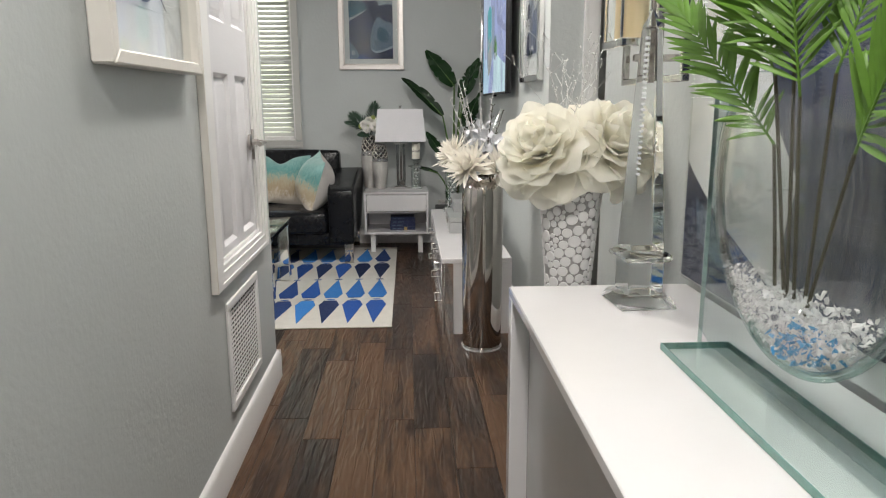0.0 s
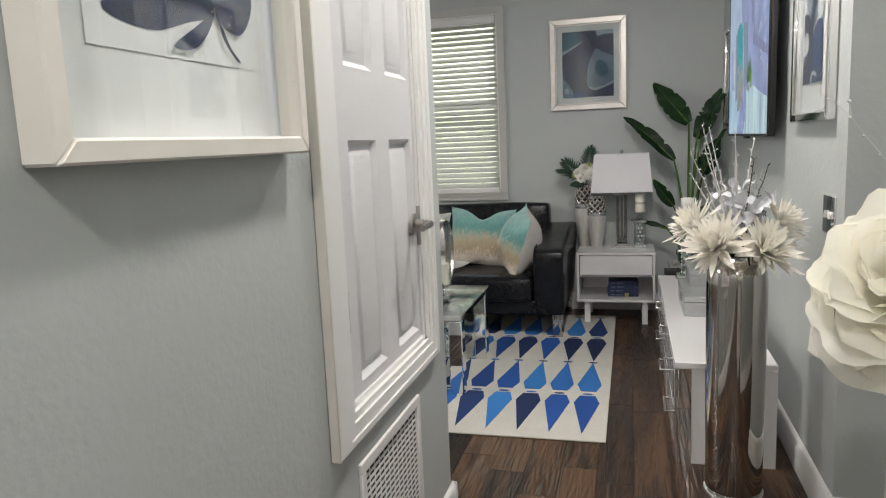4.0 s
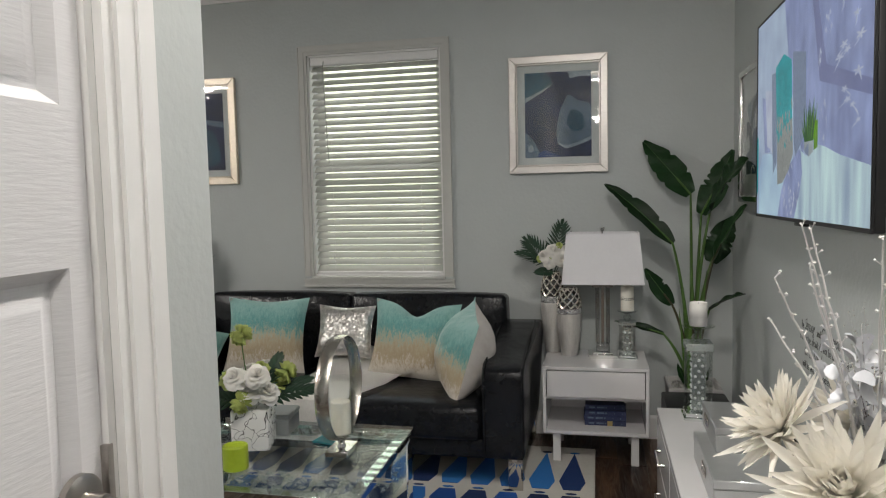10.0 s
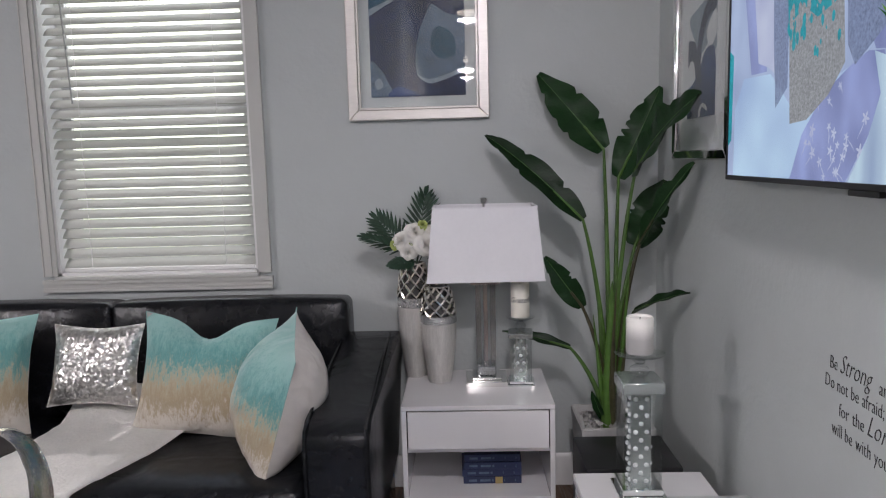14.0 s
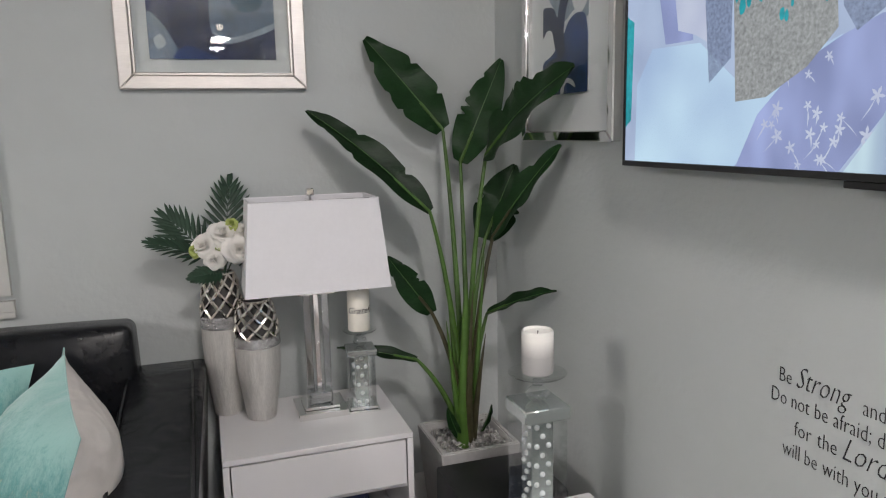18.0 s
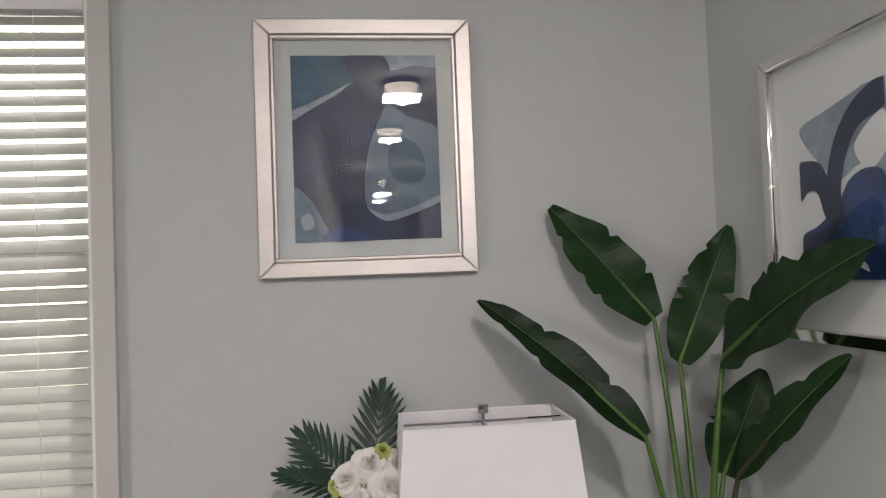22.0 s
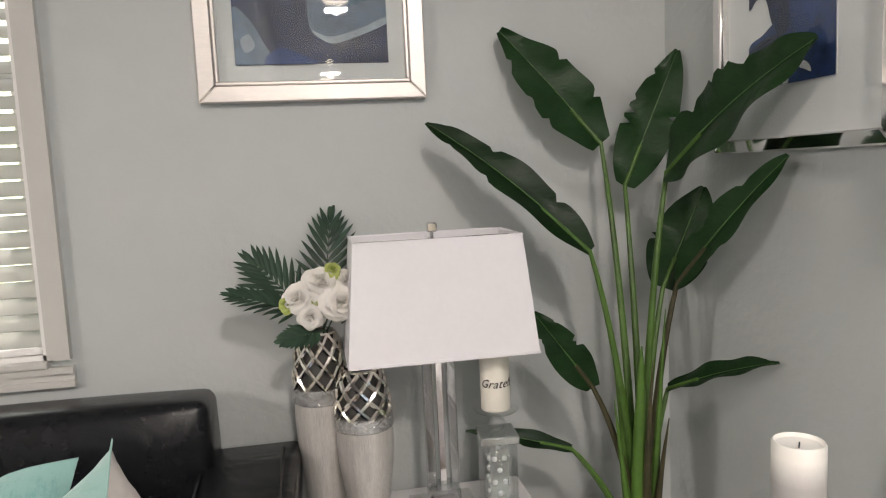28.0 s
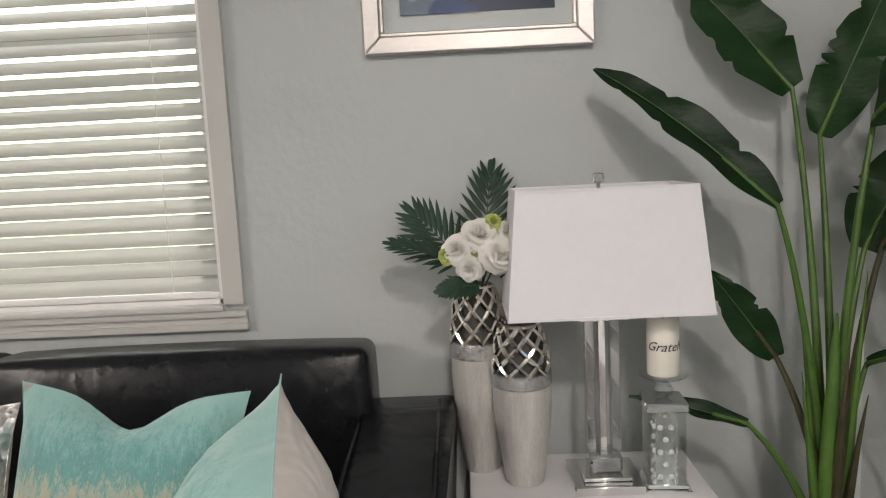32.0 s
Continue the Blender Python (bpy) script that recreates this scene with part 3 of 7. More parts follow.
bmesh.ops.transform(hd, matrix=Matrix.Translation((-0.008, W - 0.057, 0.371)) @ Matrix.Rotation(radians(90), 4, "Y"), verts=hd.verts[:])
tube(hd, [(0.03, W - 0.057, 0.371), (0.05, W - 0.060, 0.371), (0.055, W - 0.077, 0.371), (0.055, W - 0.165, 0.369)], 0.0095, 12)
part("door_handle", hd, NICKEL, d1, "brushed nickel lever handle")
bm = B()
box(bm, -0.007, 0.006, 0.004, 0.026, 0.19, 0.28, 0.002)
tube(bm, [(0.006, 0.012, 0.188), (0.006, 0.012, 0.282)], 0.006, 8)
part("hinge", bm, WHITE, d1)
bm = B()
box(bm, -0.008, 0.002, W - 0.018, W - 0.008, 0.30, 0.42, 0.001)
part("strike_plate", bm, NICKEL, d1)

# return-air vent under the door
vent = thing("return_air_vent", pose(XL, 2.573, 0.21), "white louvred return-air vent in the wall", "vent")
VW, VH = 0.478, 0.388
bm = B()
for a in ((0, VW, 0, 0.028), (0, VW, VH - 0.028, VH), (0, 0.028, 0.028, VH - 0.028), (VW - 0.028, VW, 0.028, VH - 0.028)):
    box(bm, 0.0005, 0.011, *a, 0.002, 1)
part("frame", bm, WHITE, vent)
# near-black sheet puts the shade between the louvres into colour
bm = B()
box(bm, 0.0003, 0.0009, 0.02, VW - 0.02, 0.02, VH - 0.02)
part("shade_backing", bm, mat("vent_shadow_grey", (0.03, 0.03, 0.03), 0.8), vent)
sb = B()
box(sb, -0.001, 0.001, 0.028, VW - 0.028, -0.0036, 0.0036)
sm_ = mesh_of(sb, "louvre", WHITE)
for i in range(20):
    ob = part("louvre", sm_, WHITE, vent)
    ob.location = (0.0022, 0, 0.034 + i * (VH - 0.068) / 19)
for k in range(1, 12):
    bm = B()
    box(bm, 0.0034, 0.0046, 0.0252 + k * 0.0352, 0.0308 + k * 0.0352, 0.028, VH - 0.028)
    part("cross_bar", bm, WHITE, vent)

# doorway in the passage
bm = B()
door_casing(bm, 1.0, 1.9, 0, 2.1, sides="lrt", w=0.065, plane=3.53, way=-1.0, axis="y")
box(bm, 1.0, 1.012, 3.53, 3.65, 0, 2.1)
box(bm, 1.888, 1.9, 3.53, 3.65, 0, 2.1)
solid("door_casing_passage", bm, WHITE, "white moulded casing of an open doorway")

# window and blind
win = thing("window_1", pose(0, YB, 0), "white double-hung window behind a closed blind", "window", kind="structure")
bm = B()
door_casing(bm, WX0, WX1, WZ0, WZ1, sides="lrt", w=0.055, plane=0.0, way=-1.0, axis="y")
part("casing", bm, TRIMG, win)
bm = B()
box(bm, WX0 - 0.004, WX1 + 0.004, -0.03, 0.02, WZ0 - 0.016, WZ0, 0.003)
part("window_sill", bm, TRIMG, win)
bm = B()
for k, d in enumerate((0.022, 0.016, 0.024)):
    box(bm, WX0 - 0.060, WX1 + 0.060, -d, -0.0005, WZ0 - 0.066 + k * 0.017, WZ0 - 0.049 + k * 0.017 - 0.0003)
part("apron", bm, TRIMG, win)
bm = B()
for a in ((WX0, WX0 + 0.012, WZ0, WZ1), (WX1 - 0.012, WX1, WZ0, WZ1), (WX0, WX1, WZ0, WZ0 + 0.012), (WX0, WX1, WZ1 - 0.012, WZ1)):
    box(bm, a[0], a[1], 0.0, 0.155, a[2], a[3])
part("lining", bm, WHITE, win)
for z0, z1, dy in ((WZ0 + 0.012, 1.65, 0.11), (1.61, WZ1 - 0.012, 0.135)):
    bm = B()
    for a in ((WX0 + 0.013, WX0 + 0.055, z0, z1), (WX1 - 0.055, WX1 - 0.013, z0, z1), (WX0 + 0.055, WX1 - 0.055, z0, z0 + 0.045), (WX0 + 0.055, WX1 - 0.055, z1 - 0.04, z1)):
        box(bm, a[0], a[1], dy - 0.012, dy + 0.012, a[2], a[3])
    fr = part("window_frame", bm, WHITE, win)
    bm = B()
    box(bm, WX0 + 0.05, WX1 - 0.05, dy - 0.002, dy + 0.002, z0 + 0.04, z1 - 0.035)
    pane = part("pane", bm, GLASS, win)
    pane.visible_shadow = False

blind = thing("window_blind", pose((WX0 + WX1) / 2, YB + 0.035, WZ0), "white two-inch horizontal blind, closed, backlit by daylight", "blind")
BW = (WX1 - WX0) / 2 - 0.018
bm = B()
box(bm, -BW, BW, -0.03, 0.025, WZ1 - WZ0 - 0.062, WZ1 - WZ0 - 0.013, 0.003)
part("headrail", bm, WHITE, blind)
bm = B()
box(bm, -BW, BW, -0.026, 0.024, 0.013, 0.030, 0.004)
part("bottom_rail", bm, WHITE, blind)
NS = 31
sb = B()
prof = [(-0.025, 0.0), (-0.013, 0.0022), (0, 0.003), (0.013, 0.0022), (0.025, 0.0)]
prof = prof + [(u, v - 0.0022) for u, v in reversed(prof)]
extrude(sb, prof, "x", -BW, BW)
slat_mesh = mesh_of(sb, "slat", SLAT)
for i in range(NS):
    ob = part("slat", slat_mesh, SLAT, blind)
    z = 0.050 + i * (WZ1 - WZ0 - 0.13) / (NS - 1)
    ob.location, ob.rotation_euler = (0, 0, z), (radians(44 if i < 13 else 42.5) + 0.008 * math.sin(i * 2.4), 0, 0.004 * math.sin(i * 1.7))
for x in (-BW + 0.12, BW - 0.12):
    for dy in (-0.022, 0.022):
        bm = B()
        tube(bm, [(x, dy, 0.02), (x, dy, WZ1 - WZ0 - 0.05)], 0.0011, 5)
        part("ladder_cord", bm, WHITE, blind)
bm = B()
tube(bm, [(-BW + 0.09, -0.038, WZ1 - WZ0 - 0.04), (-BW + 0.085, -0.045, WZ1 - WZ0 - 0.08), (-BW + 0.11, -0.047, WZ1 - WZ0 - 0.66)], 0.0035, 6)
part("tilt_wand", bm, mat("clear_grey_wand", (0.45, 0.46, 0.44), 0.3), blind)

# outside: a lawn, and a hedge backdrop whose daylight is its own glow
bm = B()
box(bm, -400, 400, -400, 400, -0.3, -0.15)
solid("ground", bm, mat("lawn", (0.06, 0.10, 0.03), 0.9, var=0.4, scale=3), "sunlit lawn outside the window")
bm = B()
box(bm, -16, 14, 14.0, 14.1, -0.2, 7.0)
hedge = mat("glowing_hedge_distance", (0.74, 0.82, 0.56), 0.9, var=0.4, scale=0.9, emit=3.0)
solid("backdrop", bm, hedge, "flat glowing backdrop of blurred greenery outside the window", kind="structure")


# ---- living room ----
rug = thing("rug", pose(0, 0, 0), "ivory area rug with rows of blue kite shapes", "rug")
bm = B()
box(bm, -2.45, 0.035, 4.13, 6.40, 0.0005, 0.009, 0.003, 1)
part("field", bm, RUGW, rug)
bm = B()
row, k = 4.20, 0
while row < 6.3:
    for c in range(16):
        x = -0.075 - 0.148 * c
        t, w = row, 0.064
        pts = [(x, t), (x + w, t + 0.385), (x + w * 0.62, t + 0.485), (x - w * 0.62, t + 0.485), (x - w, t + 0.385)]
        if k % 2:
            pts = [(px, 2 * t + 0.505 - py) for px, py in pts]
        top = max(p[1] for p in pts)
        if top < 6.37:
            extrude(bm, [(px, py) for px, py in pts], "z", 0.0085, 0.0105)
        yd = t + 0.51
        if yd < 6.36:
            extrude(bm, [(x + 0.028 * math.cos(a), yd + 0.011 * math.sin(a)) for a in [math.pi / 4 * i for i in range(8)]], "z", 0.0085, 0.0105)
    row, k = row + 0.533, k + 1
part("motif", bm, RUGB, rug, "blue kites and dots in several shades", kind="stuff")

sofa = thing("sofa", pose(0, 0, 0), "black leather sofa with padded arms and chrome legs", "sofa")


def pad(bm, x0, x1, y0, y1, z0, z1, bev, puff=0.012, n=9, m=None):
    """A padded block: bevelled, its faces slightly swollen and creased."""
    t = B()
    box(t, x0, x1, y0, y1, z0, z1, bev, 3)
    bmesh.ops.subdivide_edges(t, edges=[e for e in t.edges if e.calc_length() > 0.12], cuts=5, use_grid_fill=True)
    c, s = Vector(((x0 + x1) / 2, (y0 + y1) / 2, (z0 + z1) / 2)), Vector((x1 - x0, y1 - y0, z1 - z0)) / 2
    for v in t.verts:
        q = [(v.co[i] - c[i]) / s[i] for i in range(3)]
        for i in range(3):
            j, k = (i + 1) % 3, (i + 2) % 3
            if abs(q[i]) > 0.97:
                sw = (1 - q[j] ** 2) * (1 - q[k] ** 2)
                v.co[i] += math.copysign(puff * max(sw, 0) ** 0.5 + 0.004 * noise.noise(v.co * 9) * max(sw, 0), q[i])
    if m is not None:
        bmesh.ops.transform(t, matrix=m, verts=t.verts[:])
    me = bpy.data.meshes.new("tmp")
    t.to_mesh(me)
    t.free()
    bm.from_mesh(me)
    bpy.data.meshes.remove(me)


bm = B()
box(bm, -2.42, -0.30, 5.76, 6.60, 0.16, 0.26, 0.015)
part("base", bm, LEATHER, sofa)
for x0, x1 in ((-2.26, -1.385), (-1.375, -0.495)):
    bm = B()
    pad(bm, x0, x1, 5.73, 6.40, 0.245, 0.425, 0.035, 0.014)
    part("seat_cushion", bm, LEATHER, sofa)
    bm = B()
    lean = Matrix.Translation((0, 6.36, 0.40)) @ Matrix.Rotation(radians(-5), 4, "X") @ Matrix.Translation((0, -6.36, -0.40))
    pad(bm, x0 - (0.02 if x0 < -2 else 0), x1 + (0.035 if x0 > -2 else 0), 6.40, 6.575, 0.38, 0.862, 0.022, 0.014, m=lean)
    part("back_cushion", bm, LEATHER, sofa)
for s, xa, xb in ((0, -2.45, -2.27), (1, -0.488, -0.288)):
    bm = B()
    arm = [(5.73, 0.17), (6.58, 0.17), (6.58, 0.70), (6.45, 0.705), (6.25, 0.675), (6.0, 0.635), (5.80, 0.615), (5.745, 0.60), (5.73, 0.57)]
    extrude(bm, arm, "x", xa, xb)
    for v in bm.verts:
        v.co.x += (0.035 if s else -0.035) * max(0, v.co.z - 0.5) / 0.2 * (v.co.y - 5.73) / 0.85 * (abs(v.co.x - (xb if s else xa)) < 0.01)
    bmesh.ops.bevel(bm, geom=bm.edges[:], offset=0.022, segments=3, profile=0.5, affect="EDGES")
    arm_ob = part("arm", bm, LEATHER, sofa)
    for xx in (xa + 0.01, xb - 0.01):
        bm = B()
        tube(bm, [(xx, 5.728, 0.18), (xx, 5.728, 0.56), (xx, 5.745, 0.605), (xx, 5.85, 0.628), (xx, 6.2, 0.682), (xx, 6.5, 0.708)], 0.005, 6)
        part("piping", bm, LEATHER, arm_ob)
for x in (-2.38, -0.335):
    for y in (5.78, 6.5):
        bm = B()
        box(bm, x - 0.035, x + 0.035, y - 0.008, y + 0.008, 0.0105, 0.165, 0.002)
        part("leg", bm, SMOKE, sofa)


def cushion(name, m, w, h, d, material, back, label, seed=0, chop=0.0, sharp=0.55):
    t = thing(name, m, label, "pillow", "pillows on the sofa")
    for side, mt, nm in ((-1, material, "front"), (1, back, "back")):
        bm = B()
        n = 18
        g = {}
        for i in range(n + 1):
            for j in range(n + 1):
                u, v = 2 * i / n - 1, 2 * j / n - 1
                f = max(0.0, (1 - abs(u) ** 2.4) * (1 - abs(v) ** 2.4)) ** sharp
                pinch = 1 - 0.13 * (1 - u * u) * abs(v) ** 3 * 0.8
                pinch2 = 1 - 0.13 * (1 - v * v) * abs(u) ** 3 * 0.8
                dent = chop * math.exp(-((u / 0.35) ** 2)) * max(0, v) ** 1.5
                wr = 0.008 * noise.noise(Vector((u * 2.2 + seed, v * 2.2, side))) * f + 0.003 * noise.noise(Vector((u * 7 + seed, v * 7, side))) * f
                g[i, j] = bm.verts.new((u * w / 2 * pinch2, side * (d / 2 * f * (1 - 0.4 * dent / 0.3) + wr), v * h / 2 * pinch - dent * h * 0.45))
        for i in range(n):
            for j in range(n):
                bm.faces.new((g[i, j], g[i + 1, j], g[i + 1, j + 1], g[i, j + 1]))
        part(nm, bm, mt, t)
    bm = B()
    pts = []
    for k in range(65):
        a = k / 64 * 4
        s, f = int(a) % 4, a - int(a)
        u, v = [(-1 + 2 * f, -1), (1, -1 + 2 * f), (1 - 2 * f, 1), (-1, 1 - 2 * f)][s]
        dent = chop * math.exp(-((u / 0.35) ** 2)) * max(0, v) ** 1.5
        pts.append((u * w / 2 * (1 - 0.104 * (1 - v * v) * abs(u) ** 3), 0, v * h / 2 * (1 - 0.104 * (1 - u * u) * abs(v) ** 3) - dent * h * 0.45))
    tube(bm, pts, 0.0016, 5)
    part("seam", bm, material, t)
    return t


cushion("throw_pillow", pose(-1.83, 6.24, 0.640, -16, 0, 2), 0.50, 0.44, 0.17, VELVET, CASEC, "teal and gold ombre velvet pillow leaning on the sofa back", 1, 0.03)
cushion("throw_pillow", pose(-1.345, 6.24, 0.672, -18, 0, -3), 0.345, 0.30, 0.12, SEQUIN, CASEC, "small silver sequin pillow on the sofa", 2, 0.02)
cushion("throw_pillow", pose(-0.935, 6.20, 0.635, -18, 3, -5), 0.50, 0.44, 0.17, VELVET, CASEC, "teal and gold ombre velvet pillow with a chopped top", 3, 0.34)
cushion("throw_pillow", pose(-0.61, 5.99, 0.628, -16, 10, -78), 0.44, 0.46, 0.30, VELVET, CASEC, "teal velvet pillow turned against the sofa arm", 4, 0.0, 0.85)
cushion("throw_pillow", pose(-2.24, 6.08, 0.555, -14, 24, 38), 0.37, 0.36, 0.16, VELVET, CASEC, "teal velvet pillow in the far corner of the sofa", 5, 0.03)

bm = B()
n, mm = 16, 40
prof = [(6.33, 0.56), (6.27, 0.50), (6.20, 0.455), (6.05, 0.443), (5.90, 0.44), (5.78, 0.438), (5.715, 0.425), (5.70, 0.38), (5.695, 0.30), (5.69, 0.22)]
g = {}
for i in range(n + 1):
    for j in range(mm + 1):
        s = j / mm * (len(prof) - 1)
        a, f = min(int(s), len(prof) - 2), s - min(int(s), len(prof) - 2)
        y, z = [prof[a][q] * (1 - f) + prof[a + 1][q] * f for q in (0, 1)]
        x = -1.66 + (0.50 - 0.04 * j / mm) * i / n + 0.04 * math.sin(j * 0.16) + 0.20 * (1 - j / mm)
        k = noise.noise(Vector((x * 9, y * 9, z * 9)))
        k2 = noise.noise(Vector((x * 40, y * 40, z * 40)))
        g[i, j] = bm.verts.new((x + 0.012 * k, y - 0.012 - 0.014 * max(0, k) - 0.004 * k2, z + 0.016 + 0.014 * k + 0.004 * k2))
for i in range(n):
    for j in range(mm):
        bm.faces.new((g[i, j], g[i + 1, j], g[i + 1, j + 1], g[i, j + 1]))
bmesh.ops.solidify(bm, geom=bm.faces[:], thickness=0.012)
tagged(new("throw_blanket", mesh_of(bm, "throw_blanket", FUR)), "white fluffy throw draped over the sofa seat", "blanket")

# coffee table
ct = thing("coffee_table", pose(0, 0, 0), "mirrored coffee table with a glass top over crushed crystal", "table")
CX0, CX1, CY0, CY1, CZ = -2.05, -0.705, 4.597, 5.315, 0.457
bm = B()
box(bm, CX0, CX1, CY0, CY1, CZ - 0.012, CZ, 0.003)
part("glass_top", bm, GREENG, ct)
bm = B()
for a in ((CX0 + 0.01, CX1 - 0.01, CY0 + 0.01, CY0 + 0.055), (CX0 + 0.01, CX1 - 0.01, CY1 - 0.055, CY1 - 0.01), (CX0 + 0.01, CX0 + 0.055, CY0 + 0.056, CY1 - 0.056), (CX1 - 0.055, CX1 - 0.01, CY0 + 0.056, CY1 - 0.056)):
    box(bm, *a, CZ - 0.045, CZ - 0.0135, 0.002, 1)
part("mirrored_rail", bm, MIRROR, ct)
bm = B()
box(bm, CX0 + 0.06, CX1 - 0.06, CY0 + 0.06, CY1 - 0.06, 0.21, 0.225)
part("shelf", bm, GREENG, ct)
for x in (CX0 + 0.01, CX1 - 0.085):
    for y in (CY0 + 0.01, CY1 - 0.085):
        bm = B()
        box(bm, x, x + 0.075, y, y + 0.075, 0.0112, CZ - 0.046, 0.006, 1)
        part("leg", bm, MIRROR, ct)
for x, y, w, h, ax in ((CX1 - 0.06, (CY0 + CY1) / 2, 0.0, 0, "x"),):
    bm = B()
    box(bm, CX1 - 0.05, CX1 - 0.042, CY0 + 0.09, CY1 - 0.09, 0.226, CZ - 0.05)
    part("side_panel", bm, GREENG, ct)
    bm = B()
    box(bm, CX0 + 0.09, CX1 - 0.09, CY0 + 0.04, CY0 + 0.048, 0.226, CZ - 0.05)
    part("side_panel", bm, GREENG, ct)
rng = random.Random(7)
bm = B()
for k in range(700):
    x, y, z = rng.uniform(CX0 + 0.09, CX1 - 0.08), rng.uniform(CY0 + 0.08, CY1 - 0.08), 0.235 + rng.uniform(0, 0.03)
    s = rng.uniform(0.010, 0.022)
    vs = [bm.verts.new((x + s * rng.uniform(-1, 1), y + s * rng.uniform(-1, 1), z + s * rng.uniform(-0.7, 0.7))) for _ in range(4)]
    for q in ((0, 1, 2), (0, 2, 3), (0, 3, 1), (1, 3, 2)):
        bm.faces.new([vs[i] for i in q])
part("crushed_crystal", bm, mat("crushed_crystal", (0.75, 0.85, 0.84), 0.08, 0.3, var=0.3, island=0.8), ct, kind="stuff")

# nightstand
nsd = thing("nightstand", pose(-0.234, 6.165, 0), "white lacquered nightstand with one drawer and an open shelf", "side table")
NW, ND = 0.541, 0.43
bm = B()
box(bm, 0, NW, 0, ND, 0.505, 0.522, 0.002, 1)
part("top", bm, LACQ, nsd)
for x in (0, NW - 0.018):
    bm = B()
    box(bm, x, x + 0.018, 0, ND, 0.1661, 0.5045, 0.0015, 1)
    part("side_panel", bm, LACQ, nsd)
bm = B()
box(bm, 0.0185, NW - 0.0185, 0, ND, 0.166, 0.184)
part("shelf", bm, LACQ, nsd)
bm = B()
box(bm, 0.0185, NW - 0.0185, ND - 0.01, ND - 0.002, 0.185, 0.504)
part("back_panel", bm, LACQ, nsd)
bm = B()
box(bm, 0.0185, NW - 0.0185, 0.02, ND - 0.011, 0.345, 0.357)
part("divider", bm, LACQ, nsd)
bm = B()
box(bm, 0.022, NW - 0.022, 0.002, 0.02, 0.362, 0.500, 0.0015, 1)
part("drawer_front", bm, LACQ, nsd)
for x in (0.05, NW - 0.09):
    for y in (0.03, ND - 0.07):
        bm = B()
        box(bm, x, x + 0.04, y, y + 0.04, 0.0 if x > 0.2 else 0.0, 0.1655, 0.002, 1)
        part("leg", bm, WHITE, nsd)
for i, (w, dx) in enumerate(((0.215, 0.0), (0.22, -0.004), (0.212, 0.003), (0.205, 0.004))):
    bk = thing("book", pose(-0.02 + dx, 6.27, 0.1845 + 0.0285 * i, 0, 0, (0, 1, -1.5, 1)[i]), "thick navy hardcover book with gold lettering, in a stack", "book", "stack of books")
    for nm, z0, z1, mt, q in (("cover", 0, 0.003, BOOK, 0), ("cover", 0.0245, 0.0275, BOOK, 0), ("pages", 0.0032, 0.0243, PAPER, 0.004)):
        bm = B()
        box(bm, q, w - q, 0.004 + q, 0.15 - q, z0, z1)
        part(nm, bm, mt, bk)
    bm = B()
    box(bm, 0, w, -0.001, 0.0035, 0.0, 0.0275, 0.0015, 1)
    part("spine", bm, BOOK, bk)
    for a, b in ((0.02, 0.05), (0.062, 0.10), (0.105, 0.112), (0.15, 0.153), (0.19, 0.193)):
        bm = B()
        box(bm, a, b, -0.0022, -0.0011, 0.009, 0.017)
        part("spine_lettering", bm, PALEINK, bk)
    if i == 0:
        bm = B()
        box(bm, 0.118, 0.145, -0.0024, -0.0011, 0.001, 0.0265)
        part("gold_band", bm, GOLD, bk)

# television and media console
tv = thing("television", Matrix.Translation((0.714, 5.715, 1.308)) @ Matrix.Rotation(radians(-0.4), 4, "Z"), "large wall-mounted flat television, switched on", "television")
TW, TH = 1.33, 0.785
bm = B()
box(bm, 0.004, 0.03, -TW, 0, 0, TH, 0.004)
body = part("housing", bm, BLACK, tv)
for a, nm in (((-TW, 0, 0, 0.012), "bezel"), ((-TW, 0, TH - 0.007, TH), "bezel"), ((-TW, -TW + 0.007, 0.012, TH - 0.007), "bezel"), ((-0.007, 0, 0.012, TH - 0.007), "bezel")):
    bm = B()
    box(bm, -0.004, 0.0035, *a, 0.001, 1)
    part(nm, bm, BLACK, tv)
bm = B()
box(bm, 0.0305, 0.062, -0.9, -0.3, 0.2, 0.6)
part("wall_bracket", bm, BLACK, tv)
bm = B()
box(bm, -0.002, 0.02, -TW / 2 - 0.05, -TW / 2 + 0.05, -0.012, -0.0005, 0.002)
part("sensor_bar", bm, BLACK, tv)
med = thing("media_console", pose(0.318, 3.99, 0), "white lacquered media console with mirrored trim and chrome pulls", "cabinet")
ML, MD, MH = 1.83, 0.38, 0.43
bm = B()
box(bm, 0.012, MD, 0.0, ML, 0.0, MH - 0.0255, 0.002, 1)
part("body", bm, LACQ, med)
bm = B()
box(bm, -0.004, MD, -0.004, ML, MH - 0.025, MH, 0.003, 1)
part("top", bm, LACQ, med)
bm = B()
box(bm, -0.006, 0.0115, -0.006, 0.055, 0.0, MH - 0.026, 0.002, 1)
part("mirrored_edge", bm, MIRROR, med)
bm = B()
box(bm, 0.012, 0.06, -0.0065, -0.0005, 0.0, MH - 0.026)
part("mirrored_edge", bm, MIRROR, med)
